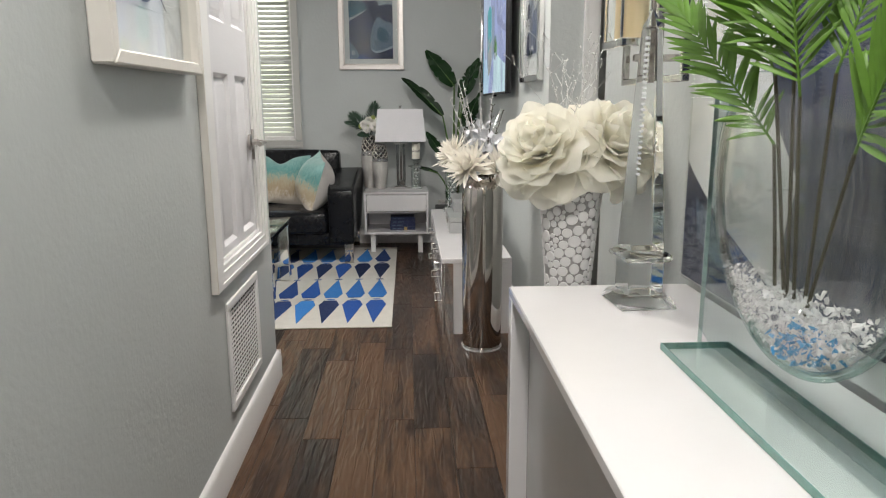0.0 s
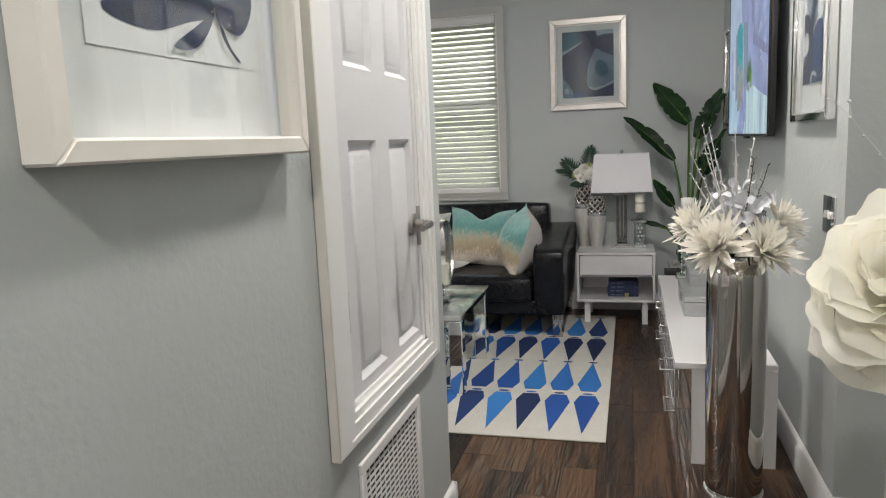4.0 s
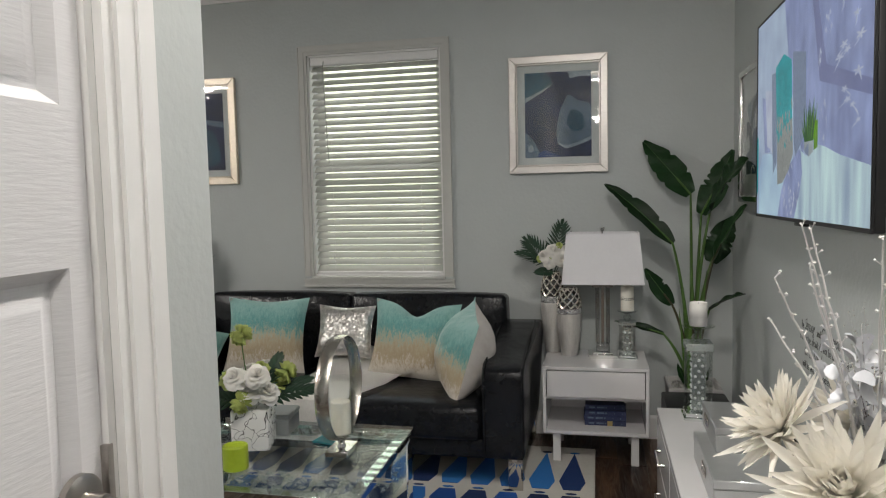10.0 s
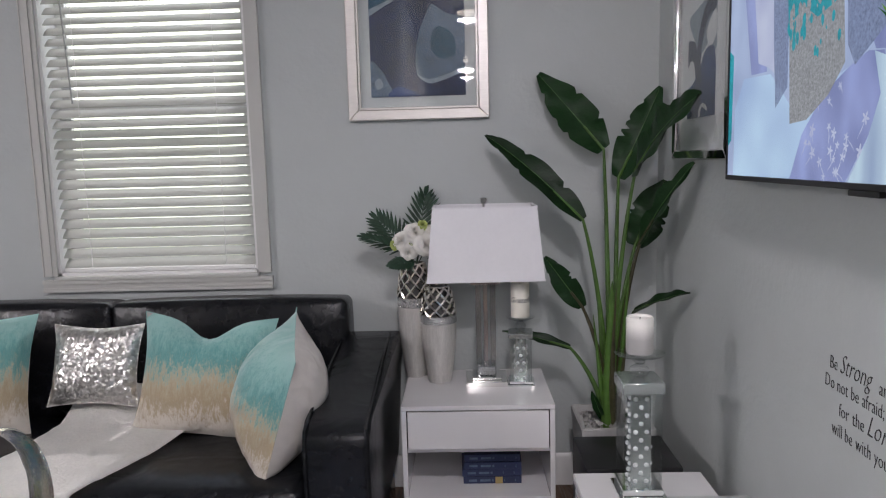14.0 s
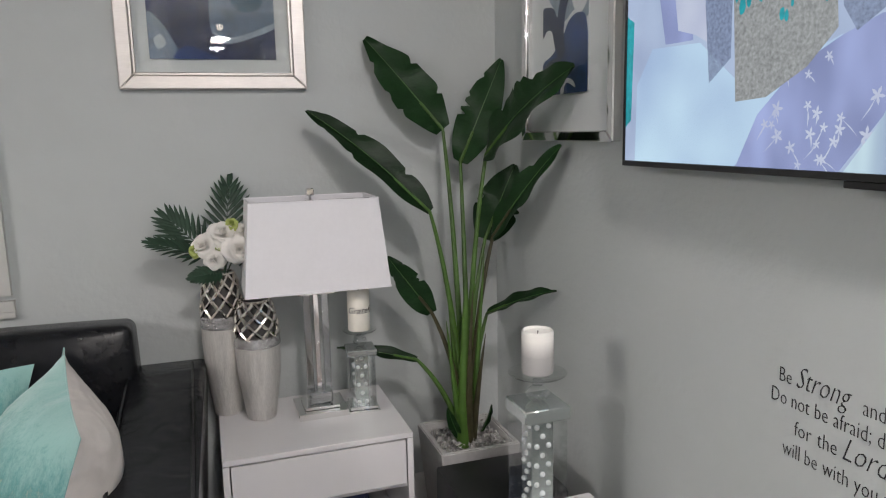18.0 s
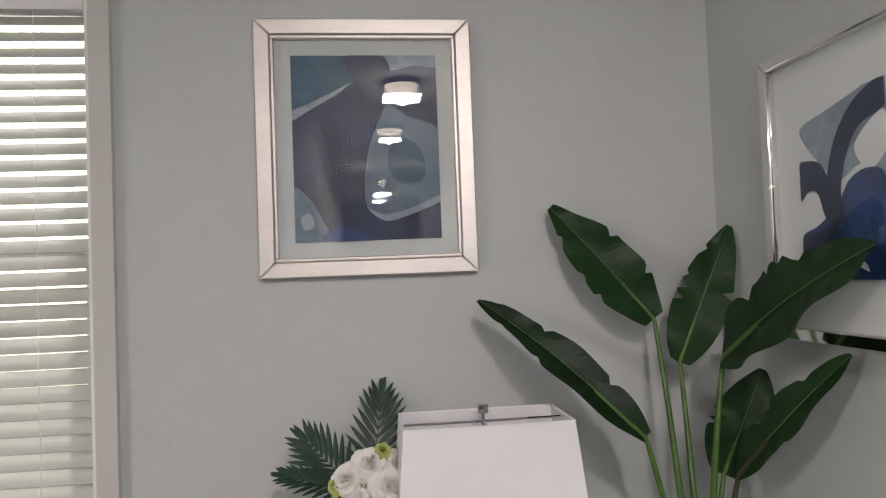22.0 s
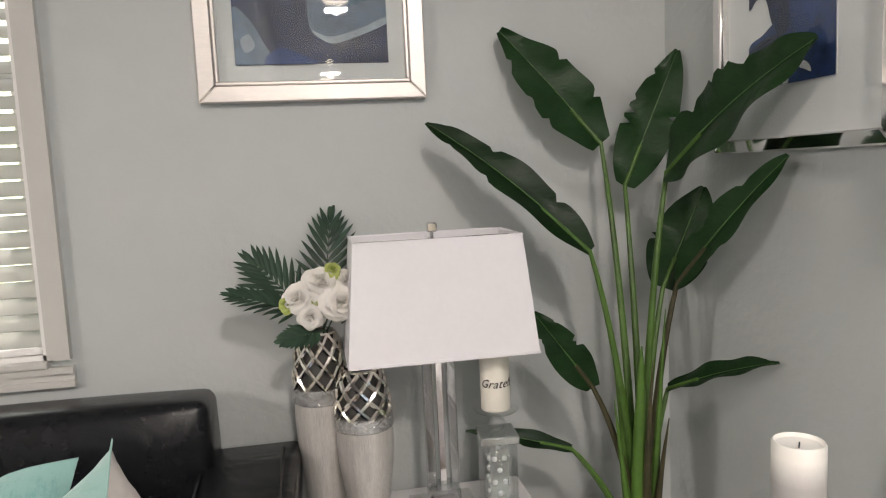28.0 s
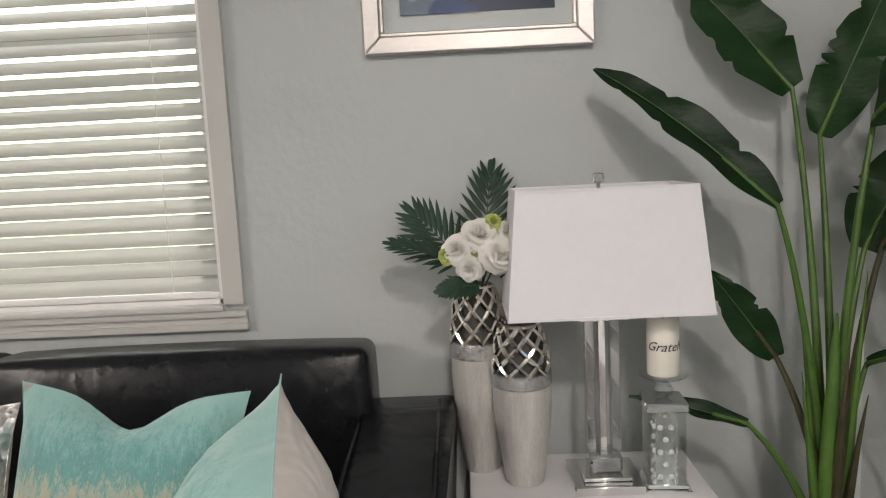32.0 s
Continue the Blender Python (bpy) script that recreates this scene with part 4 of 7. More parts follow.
for i in range(3):
    for j in range(2):
        y0, z0 = 0.06 + i * 0.58, 0.03 + j * 0.19
        bm = B()
        box(bm, -0.004, 0.0115, y0, y0 + 0.57, z0, z0 + 0.18, 0.002, 1)
        dr = part("drawer", bm, LACQ, med)
        bm = B()
        tube(bm, [(-0.005, y0 + 0.2, z0 + 0.09), (-0.028, y0 + 0.2, z0 + 0.09), (-0.028, y0 + 0.37, z0 + 0.09), (-0.005, y0 + 0.37, z0 + 0.09)], 0.005, 8)
        part("pull", bm, CHROME, dr)

for nm, x0, x1, y0, y1, z0, z1 in (("mirrored_box", 0.40, 0.67, 4.74, 5.20, 0.4305, 0.532), ("mirrored_box", 0.442, 0.622, 4.98, 5.29, 0.5325, 0.62)):
    t = thing(nm, pose(x0, y0, z0), "silver decorative box with a clasp on the media console", "box", "stacked silver boxes")
    bm = B()
    box(bm, 0, x1 - x0, 0, y1 - y0, 0, (z1 - z0) * 0.7, 0.003, 1)
    part("body", bm, BOXGREY, t)
    bm = B()
    box(bm, -0.002, x1 - x0 + 0.002, -0.002, y1 - y0 + 0.002, (z1 - z0) * 0.71, z1 - z0, 0.003, 1)
    part("lid", bm, BOXGREY, t)
    bm = B()
    for q in range(4):
        tube(bm, [(-0.004, 0.16 + 0.02 * q + 0.012 * math.cos(a), (z1 - z0) * 0.6 + 0.018 * math.sin(a)) for a in [math.pi / 4 * s for s in range(9)]], 0.0025, 5)
    part("clasp", bm, SMOKE, t)

# framed pictures
def picture(name, m, w, h, fw, depth, frame_mat, matw, label, shapes, ground, mat_mat=MAT, group="", mat_foot=None, slide=0.0):
    """Local frame: x along the wall, z up, y out of the wall; origin at the lower corner."""
    t = thing(name, m, label, "picture", group)
    for a, b, c, d in ((0, w, 0, fw), (0, w, h - fw, h)):
        bm = B()
        extrude(bm, [(a, c), (b, c), (b - (fw if c == 0 else 0), d), (a + (fw if c == 0 else 0), d)] if c == 0 else [(a + fw, c), (b - fw, c), (b, d), (a, d)], "y", 0.001, depth)
        bmesh.ops.bevel(bm, geom=bm.edges[:], offset=min(fw, depth) * 0.12, segments=1, affect="EDGES")
        part("frame_side", bm, frame_mat, t)
    for s in (0, 1):
        bm = B()
        p = [(0, 0), (fw, fw), (fw, h - fw), (0, h)]
        extrude(bm, p if not s else [(w - x, z) for x, z in p], "y", 0.001, depth)
        bmesh.ops.bevel(bm, geom=bm.edges[:], offset=min(fw, depth) * 0.12, segments=1, affect="EDGES")
        part("frame_side", bm, frame_mat, t)
    bm = B()
    box(bm, fw - 0.002, w - fw + 0.002, 0.002, 0.007, fw - 0.002, h - fw + 0.002)
    part("mount", bm, mat_mat, t)
    if frame_mat in (SILVER, CHAMP):
        for a in ((fw, w - fw, fw, fw + 0.009), (fw, w - fw, h - fw - 0.009, h - fw), (fw, fw + 0.009, fw + 0.009, h - fw - 0.009), (w - fw - 0.009, w - fw, fw + 0.009, h - fw - 0.009)):
            bm = B()
            box(bm, a[0], a[1], 0.0075, depth * 0.82, a[2], a[3], 0.002, 1)
            part("inner_lip", bm, frame_mat, t)
    foot = matw if mat_foot is None else mat_foot
    x0, x1, z0, z1 = fw + matw + slide, w - fw - matw + slide, fw + foot, h - fw - foot
    bm = B()
    box(bm, x0, x1, 0.0072, 0.0085, z0, z1)
    art = part("print", bm, ground, t)
    for k, (mt, pts) in enumerate(shapes):
        bm = B()
        # rounded outline through the given corners, clipped to the sheet
        pp = [(x0 + u * (x1 - x0), z0 + v * (z1 - z0)) for u, v in pts]
        out = []
        for i in range(len(pp)):
            p0, p1, p2, p3 = [Vector(pp[(i + q) % len(pp)]) for q in (-1, 0, 1, 2)]
            for s in range(5):
                f = s / 5
                q = 0.5 * (2 * p1 + (p2 - p0) * f + (2 * p0 - 5 * p1 + 4 * p2 - p3) * f * f + (3 * p1 - p0 - 3 * p2 + p3) * f ** 3)
                out.append((min(max(q.x, x0), x1), min(max(q.y, z0), z1)))
        clean = [p for i, p in enumerate(out) if (Vector(p) - Vector(out[i - 1])).length > 1e-4]
        bm.faces.new([bm.verts.new((x, 0.0092 + 0.0006 * k, z)) for x, z in clean])
        part("painted_shape", bm, mt, art)
    bm = B()
    box(bm, fw - 0.001, w - fw + 0.001, depth * 0.55, depth * 0.55 + 0.002, fw - 0.001, h - fw + 0.001)
    g = part("glazing", bm, GLASS, t)
    g.visible_shadow = False
    return t


NORTH = Matrix.Rotation(radians(180), 4, "Z")


def on_north(x_right, z):
    return Matrix.Translation((x_right, YB, z)) @ NORTH


def on_east(y_near, z):
    return Matrix.Translation((XR, y_near, z)) @ Matrix.Rotation(radians(90), 4, "Z")


def as_seen(*shapes):
    """Outlines drawn from the upper corner at the viewer's left, turned to the sheet's own corner."""
    return [(mt, [(1 - u, 1 - v) for u, v in pts]) for mt, pts in shapes]


AB1 = as_seen((TEALINK, [(0, 0), (0.30, 0), (0.42, 0.14), (0.30, 0.20), (0.12, 0.27), (0, 0.33)]), (MISTINK, [(0, 0.30), (0.13, 0.255), (0.30, 0.19), (0.40, 0.15), (0.30, 0.215), (0.12, 0.295), (0, 0.35)]),
              (MISTINK, [(0.62, 0), (1, 0), (1, 0.065), (0.84, 0.06), (0.68, 0.08)]), (NAVY, [(0.40, 0), (0.62, 0), (0.68, 0.1), (0.60, 0.24), (0.46, 0.18)]),
              (PALEINK, [(0.66, 0.27), (0.80, 0.34), (1, 0.42), (1, 0.78), (0.82, 0.84), (0.62, 0.88), (0.50, 0.84), (0.48, 0.68), (0.52, 0.50), (0.59, 0.36)]),
              (MISTINK, [(0.50, 0.83), (0.62, 0.865), (0.82, 0.825), (1, 0.765), (1, 0.80), (0.82, 0.86), (0.62, 0.90)]), (TEALINK, [(0.70, 0.45), (0.86, 0.50), (0.90, 0.66), (0.74, 0.70), (0.64, 0.60)]),
              (PALEINK, [(0, 0.72), (0.11, 0.78), (0.18, 0.88), (0.24, 1), (0, 1)]), (MISTINK, [(0.04, 0.88), (0.10, 0.85), (0.13, 0.91), (0.07, 0.94)]), (BLUEINK, [(0.19, 1), (0.28, 0.92), (0.42, 0.95), (0.52, 1)]))
picture("framed_picture", on_north(0.115, 1.54), 0.56, 0.666, 0.042, 0.028, SILVER, 0.05, "silver-framed navy abstract print behind glass", AB1, NAVY)
AB2 = [(PALEINK, [(0.0, 0.62), (0.3, 0.66), (0.7, 0.66), (1.0, 0.78), (1.0, 0.72), (0.72, 0.60), (0.3, 0.6), (0.0, 0.55)]), (PALEINK, [(0.72, 0.6), (0.80, 0.3), (0.95, 0.0), (0.88, 0.0), (0.72, 0.3), (0.66, 0.6)]), (TEALINK, [(0.1, 0.1), (0.6, 0.1), (0.6, 0.5), (0.2, 0.5)])]
picture("framed_picture", on_north(-2.175, 1.528), 0.58, 0.668, 0.042, 0.028, CHAMP, 0.05, "champagne-framed dark blue abstract print behind glass", AB2, NAVY)
CH1 = as_seen((MISTINK, [(0.02, 0.13), (0.34, 0.07), (0.62, 0.03), (1, 0.0), (1, 0.46), (0.72, 0.40), (0.46, 0.46), (0.18, 0.30)]), (PAPER, [(0.66, 0.30), (0.92, 0.16), (1, 0.20), (1, 0.34), (0.80, 0.44)]),
              (NAVY, [(0, 0.34), (0.10, 0.32), (0.26, 0.35), (0.36, 0.46), (0.38, 0.62), (0.30, 0.66), (0.22, 0.52), (0.10, 0.50), (0, 0.54)]),
              (BLUEINK, [(0, 0.76), (0.20, 0.70), (0.44, 0.60), (0.60, 0.47), (0.82, 0.43), (0.98, 0.52), (1, 1), (0, 1)]), (NAVY, [(0, 0.80), (0.30, 0.72), (0.50, 0.80), (0.36, 1), (0, 1)]),
              (NAVY, [(1, 0.0), (1, 0.14), (0.74, 0.20), (0.58, 0.34), (0.50, 0.52), (0.52, 0.70), (0.36, 0.72), (0.34, 0.48), (0.44, 0.26), (0.62, 0.10), (0.82, 0.02)]),
              (PAPER, [(0.44, 1), (0.46, 0.93), (0.58, 0.885), (0.72, 0.91), (0.76, 0.96), (0.70, 0.945), (0.58, 0.92), (0.52, 0.95), (0.50, 1)]))
for y0, fw_, fh_ in ((5.832, 0.535, 0.645), (3.663, 0.55, 0.645)):
    picture("framed_picture", on_east(y0, 1.36), fw_, fh_, 0.03, 0.03, CHROME, 0.105, "mirror-framed blue brushstroke print with a wide mount", CH1, PAPER, PAPER, slide=0.022)

# hall picture in a deep white box frame
LEAFS = [(NAVY, [(0.30, 0.15), (0.55, 0.24), (0.92, 0.10), (0.70, 0.06), (0.48, 0.10)]), (NAVY, [(0.30, 0.16), (0.52, 0.42), (0.97, 0.42), (0.85, 0.24), (0.5, 0.20)]), (TEALINK, [(0.30, 0.16), (0.42, 0.55), (0.75, 0.85), (0.82, 0.55), (0.5, 0.3)]),
         (NAVY, [(0.29, 0.16), (0.22, 0.55), (0.38, 0.95), (0.52, 0.60), (0.36, 0.3)]), (TEALINK, [(0.28, 0.16), (0.08, 0.40), (0.06, 0.80), (0.24, 0.65), (0.3, 0.35)]), (NAVY, [(0.29, 0.15), (0.12, 0.10), (0.0, 0.20), (0.02, 0.34), (0.16, 0.32)]),
         (NAVY, [(0.28, 0.15), (0.20, 0.06), (0.13, 0.02), (0.16, 0.02), (0.25, 0.08)]), (NAVY, [(0.30, 0.15), (0.42, 0.10), (0.58, 0.03), (0.46, 0.03), (0.36, 0.08)]), (PALEINK, [(0.30, 0.17), (0.36, 0.34), (0.5, 0.48), (0.44, 0.32)]), (PALEINK, [(0.28, 0.17), (0.2, 0.3), (0.17, 0.45), (0.24, 0.34)])]
picture("framed_picture", Matrix.Translation((XL, 2.332, 1.335)) @ Matrix.Rotation(radians(-90), 4, "Z"), 0.61, 0.80, 0.03, 0.05, CREAMF, 0.080, "deep white box frame with a navy flower print", LEAFS, PAPER, PAPER, "", 0.112)


# ---- plants and flowers ----
def sheet(bm, grid):
    n, m = len(grid), len(grid[0])
    vs = [[bm.verts.new(p) for p in r] for r in grid]
    for i in range(n - 1):
        for j in range(m - 1):
            bm.faces.new((vs[i][j], vs[i + 1][j], vs[i + 1][j + 1], vs[i][j + 1]))


def blade(bm, base, tip, width, face, sag=0.06, fold=0.25, seed=0, splits=6, n=34):
    """A broad leaf from base to tip; face: the way its upper side looks."""
    base, tip, face = Vector(base), Vector(tip), Vector(face).normalized()
    mid = (base + tip) / 2 + face * sag
    rng = random.Random(seed)
    cuts = [(rng.uniform(0.25, 0.95), rng.choice((-1, 1)), rng.uniform(0.15, 0.5)) for _ in range(splits)]
    spine = curve(base, mid, tip, n)
    grid = []
    for i, p in enumerate(spine):
        t = i / n
        d = (spine[min(i + 1, n)] - spine[max(i - 1, 0)]).normalized()
        side = d.cross(face).normalized()
        up = side.cross(d)
        w = width * 1.10 * (math.sin(math.pi * min(1, t * 0.92 + 0.06)) ** 0.72) * (1.0 - 0.36 * t) + 0.001
        rowp = []
        for s in (-1, -0.66, -0.33, -0.05, 0.05, 0.33, 0.66, 1):
            q = 1.0
            for c, sd, dp in cuts:
                if sd * s > 0.5:
                    q -= dp * max(0, 1 - abs(t - c) / 0.03)
            wave = 0.11 * width * math.sin(t * 17 + seed + s * 2) * abs(s)
            rowp.append(p + side * (s * w * (q if abs(s) > 0.6 else 1)) + up * (fold * w * abs(s) ** 1.4 + wave - (0.004 if abs(s) < 0.1 else 0)))
        grid.append(rowp)
    sheet(bm, grid)
    return spine


def palm_leaf(bm, base, tip, spread, face, n=14, seed=0, wide=0.011, first=2, loose=0.0, apart=None):
    """A feathered leaf: narrow leaflets on both sides of a rib, fanning out towards its tip."""
    base, tip, face = Vector(base), Vector(tip), Vector(face).normalized()
    rng = random.Random(seed)
    rib = curve(base, (base + tip) / 2 + face * (tip - base).length * 0.08, tip, n)
    tube(bm, rib, [0.0022 * (1 - 0.7 * i / n) for i in range(n + 1)], 5)
    for i in range(first, n + 1):
        t = i / n
        d = (rib[i] - rib[i - 1]).normalized()
        side = d.cross(face).normalized()
        for s in ((-1, 1) if i < n else (-0.25, 0.25)):
            ln = spread * (math.sin(math.pi * (0.22 + 0.62 * t)) ** 0.8) * rng.uniform(0.9, 1.06)
            way = (side * s * (1.05 - 0.55 * t - 0.3 * loose) + d * (0.55 + 0.75 * t + 0.3 * loose) + loose * Vector((rng.uniform(-1, 1), rng.uniform(-1, 1), rng.uniform(-1, 1))) * 0.35).normalized()
            p0, drop = rib[i], rng.uniform(0.0, 0.10 + 0.5 * loose) * ln
            wv = way.cross(face).normalized() * wide
            rows = []
            for f, w in ((0.0, 0.25), (0.3, 0.9), (0.6, 0.85), (0.85, 0.45)):
                p = p0 + way * ln * f - face * drop * f * f
                rows.append([p - wv * w, p + face * wide * 0.35 * w, p + wv * w])
            lb = bm if apart is None else B()
            sheet(lb, rows)
            end = lb.verts.new(p0 + way * ln - face * drop)
            lb.verts.ensure_lookup_table()
            a = lb.verts[-4:-1]
            lb.faces.new((a[0], a[1], end)), lb.faces.new((a[1], a[2], end))
            if apart is not None:
                apart.append(lb)


def petal(bm, base, out, up, length, width, cup, curl=0.0, n=5, ruffle=0.0, seed=0):
    base, out, up = Vector(base), Vector(out).normalized(), Vector(up).normalized()
    side = out.cross(up).normalized()
    cols = [k / 5 - 1 for k in range(11)] if n > 3 else (-1, 0, 1)
    grid = []
    for i in range(n + 1):
        t = i / n
        w = width * (0.25 + 0.75 * math.sin(math.pi * min(0.62, 0.62 * t)) ** 1.1)
        rowp = []
        for s in cols:
            lift = cup * (t * t) * length + 0.45 * cup * w * s * s - curl * max(0, t - 0.5) ** 2 * length * 3.4
            lift += ruffle * math.sin(s * 3.4 + seed * 1.7) * t ** 3 + 0.4 * ruffle * math.sin(s * 8 + seed * 3.1) * t ** 5
            rowp.append(base + out * (length * t * (1 - (0.20 * s * s + 0.16 * s ** 4) * t) + 0.35 * ruffle * math.sin(s * 5 + seed) * t ** 3) + side * (s * w * (1 - 0.10 * t * s * s)) + up * lift)
        grid.append(rowp)
    sheet(bm, grid)


def rosette(bm, c, axis, radius, layers, seed=0, ruffle=0.008, low=-22, high=76, count=7, fine=7):
    """An open double flower: rings of cupped petals round an axis, steeper towards the heart."""
    c, axis = Vector(c), Vector(axis).normalized()
    u = axis.orthogonal().normalized()
    v = axis.cross(u)
    rng = random.Random(seed)
    for k in range(layers):
        f = k / max(1, layers - 1)
        cnt = max(3, round(count - 3.5 * f))
        for i in range(cnt):
            a = 2 * math.pi * (i + 0.5 * (k % 2)) / cnt + rng.uniform(-0.22, 0.22)
            rad = u * math.cos(a) + v * math.sin(a)
            el = radians(low + (high - low) * f + rng.uniform(-9, 9))
            out = rad * math.cos(el) + axis * math.sin(el)
            up = axis * math.cos(el) - rad * math.sin(el)
            petal(bm, c + axis * (radius * 0.16 * f) + rad * radius * 0.05, out, up, radius * (1.0 - 0.40 * f) * rng.uniform(0.88, 1.08), radius * ((0.64 if count < 8 else 0.60) - 0.26 * f), 0.30 if count < 8 else 0.46, (0.45 if count < 8 else 0.30) * (1 - 0.6 * f), fine, ruffle, rng.random() * 9)


def spike_flower(bm, c, axis, radius, count, seed=0):
    """A spider chrysanthemum: many narrow, pointed, upcurving petals."""
    c, axis = Vector(c), Vector(axis).normalized()
    u = axis.orthogonal().normalized()
    v = axis.cross(u)
    rng = random.Random(seed)
    for i in range(count):
        f = (i / count) ** 0.8
        a = i * 2.39996 + rng.uniform(-0.2, 0.2)
        rad = u * math.cos(a) + v * math.sin(a)
        el = radians(-12 + 84 * f + rng.uniform(-9, 9))
        out = rad * math.cos(el) + axis * math.sin(el)
        up = axis * math.cos(el) - rad * math.sin(el)
        side = out.cross(up).normalized()
        ln = radius * (1.08 - 0.52 * f) * rng.uniform(0.75, 1.12)
        w, bend, tw = radius * rng.uniform(0.065, 0.10), rng.uniform(0.05, 0.42), rng.uniform(-0.12, 0.12)
        pr = []
        for t, ww in ((0, 0.5), (0.25, 0.9), (0.5, 1.0), (0.75, 0.72), (0.92, 0.34), (1.0, 0.04)):
            p = c + out * ln * t * (1 - 0.12 * bend * t) + up * ln * bend * t * t + side * tw * ln * t * t
            pr.append([p - side * w * ww + up * w * 0.7 * ww, p, p + side * w * ww + up * w * 0.7 * ww])
        sheet(bm, pr)


def bead(bm, p, r):
    p = Vector(p)
    vs = [bm.verts.new(p + Vector(d) * r) for d in ((1, 0, 0), (-1, 0, 0), (0, 1, 0), (0, -1, 0), (0, 0, 1), (0, 0, -1))]
    for q in ((0, 2, 4), (2, 1, 4), (1, 3, 4), (3, 0, 4), (2, 0, 5), (1, 2, 5), (3, 1, 5), (0, 3, 5)):
        bm.faces.new([vs[i] for i in q])


def shards(bm, rng, count, inside, s0, s1):
    k = 0
    while k < count:
        p = inside(rng)
        if p is None:
            continue
        k += 1
        s = rng.uniform(s0, s1)
        vs = [bm.verts.new(Vector(p) + Vector((rng.uniform(-1, 1), rng.uniform(-1, 1), rng.uniform(-1, 1))) * s) for _ in range(5)]
        for q in ((0, 1, 2), (0, 2, 3), (0, 3, 1), (4, 2, 1), (4, 3, 2), (4, 1, 3)):
            bm.faces.new([vs[i] for i in q])


# tall plant in the corner
plant = thing("banana_plant", pose(0.535, 6.32, 0), "tall artificial bird-of-paradise plant in a square grey pot", "plant")
PO = Vector((0.535, 6.32, 0))
bm = B()
ring = []
for s, z in ((0.098, 0.0), (0.132, 0.42), (0.115, 0.42), (0.110, 0.385)):
    ring.append([bm.verts.new((x * s, y * s, z)) for x, y in ((-1, -1), (1, -1), (1, 1), (-1, 1))])
for a, b in zip(ring, ring[1:]):
    for i in range(4):
        bm.faces.new((a[i], a[(i + 1) % 4], b[(i + 1) % 4], b[i]))
bm.faces.new(list(reversed(ring[0])))
bm.faces.new(ring[-1])
bmesh.ops.bevel(bm, geom=bm.edges[:], offset=0.004, segments=2, affect="EDGES")
part("pot", bm, STONE, plant)
bm = B()
shards(bm, random.Random(3), 420, lambda r: (r.uniform(-0.105, 0.105), r.uniform(-0.105, 0.105), 0.39 + r.uniform(0, 0.018)), 0.006, 0.012)
part("gravel", bm, GRAVEL, plant, kind="stuff")
LEAVES = [
    ((0.548, 6.545, 1.403), (0.305, 6.605, 1.700), 0.083, (-0.12, -1, 0.22), 0.02, 0.25),
    ((0.600, 6.52, 1.293), (0.762, 6.54, 1.634), 0.074, (-0.35, -1, 0.15), -0.02, 0.2),
    ((0.621, 6.34, 1.325), (0.728, 5.98, 1.560), 0.098, (-0.72, -0.42, 0.55), 0.05, 0.18),
    ((0.437, 6.36, 1.149), (0.094, 6.53, 1.469), 0.056, (0.05, -0.75, 0.55), 0.05, 0.3),
    ((0.633, 6.32, 1.065), (0.745, 6.08, 1.350), 0.048, (-0.65, -0.5, 0.55), 0.03, 0.3),
    ((0.633, 6.388, 1.046), (0.738, 6.38, 1.285), 0.078, (-0.5, -0.9, 0.1), 0.02, 0.2),
    ((0.434, 6.356, 0.826), (0.298, 6.37, 1.015), 0.047, (-0.2, -0.95, 0.2), 0.02, 0.25),
    ((0.619, 6.344, 0.806), (0.748, 6.11, 0.920), 0.037, (-0.25, -0.4, 0.88), 0.025, 0.25),
    ((0.395, 6.405, 0.659), (0.141, 6.45, 0.717), 0.026, (0.05, -0.6, 0.8), 0.02, 0.3),
    ((0.50, 6.30, 0.415), (0.455, 6.28, 0.53), 0.018, (-0.5, -0.8, 0.2), 0.01, 0.3),
    ((0.585, 6.32, 0.415), (0.615, 6.30, 0.51), 0.014, (0.5, -0.8, 0.2), 0.01, 0.3)]
for i, (b, t, w, f, sag, fold) in enumerate(LEAVES):
    bm = B()
    spine = blade(bm, Vector(b) - PO, Vector(t) - PO, w, f, sag, fold, i * 3 + 1, 5 if w > 0.04 else 1)
    lf = part("leaf", bm, LEAF, plant)
    bm = B()
    tube(bm, spine, [(0.0024 if w > 0.04 else 0.0016) * (1 - 0.85 * k / 34) for k in range(35)], 6)
    part("midrib", bm, MIDRIB, lf)
    bm = B()
    root = Vector((0.53 + 0.012 * math.sin(i * 2.1), 6.31 + 0.012 * math.cos(i * 1.7), 0.39))
    if i < 9:
        b = Vector(b)
        mid = Vector((root.x * 0.72 + b.x * 0.28, root.y * 0.7 + b.y * 0.3, root.z * 0.35 + b.z * 0.65))
        pts = curve(root - PO, mid - PO, b - PO, 10) + [b - PO + (Vector(t) - b) * 0.3 + Vector(f) * (sag * 0.4 - 0.002)]
        tube(bm, pts, [0.012 - 0.007 * k / 11 for k in range(12)], 8)
        part("stem", bm, DSTEM if i in (4, 6) else STEM, plant)
bm = B()
tube(bm, [(-0.02, -0.02, 0.385), (-0.016, -0.02, 0.55), (-0.01, -0.02, 0.72), (-0.006, -0.022, 0.86), (-0.004, -0.023, 0.93)], [0.024, 0.021, 0.016, 0.009, 0.002], 12)
part("sheath", bm, STEM, plant)
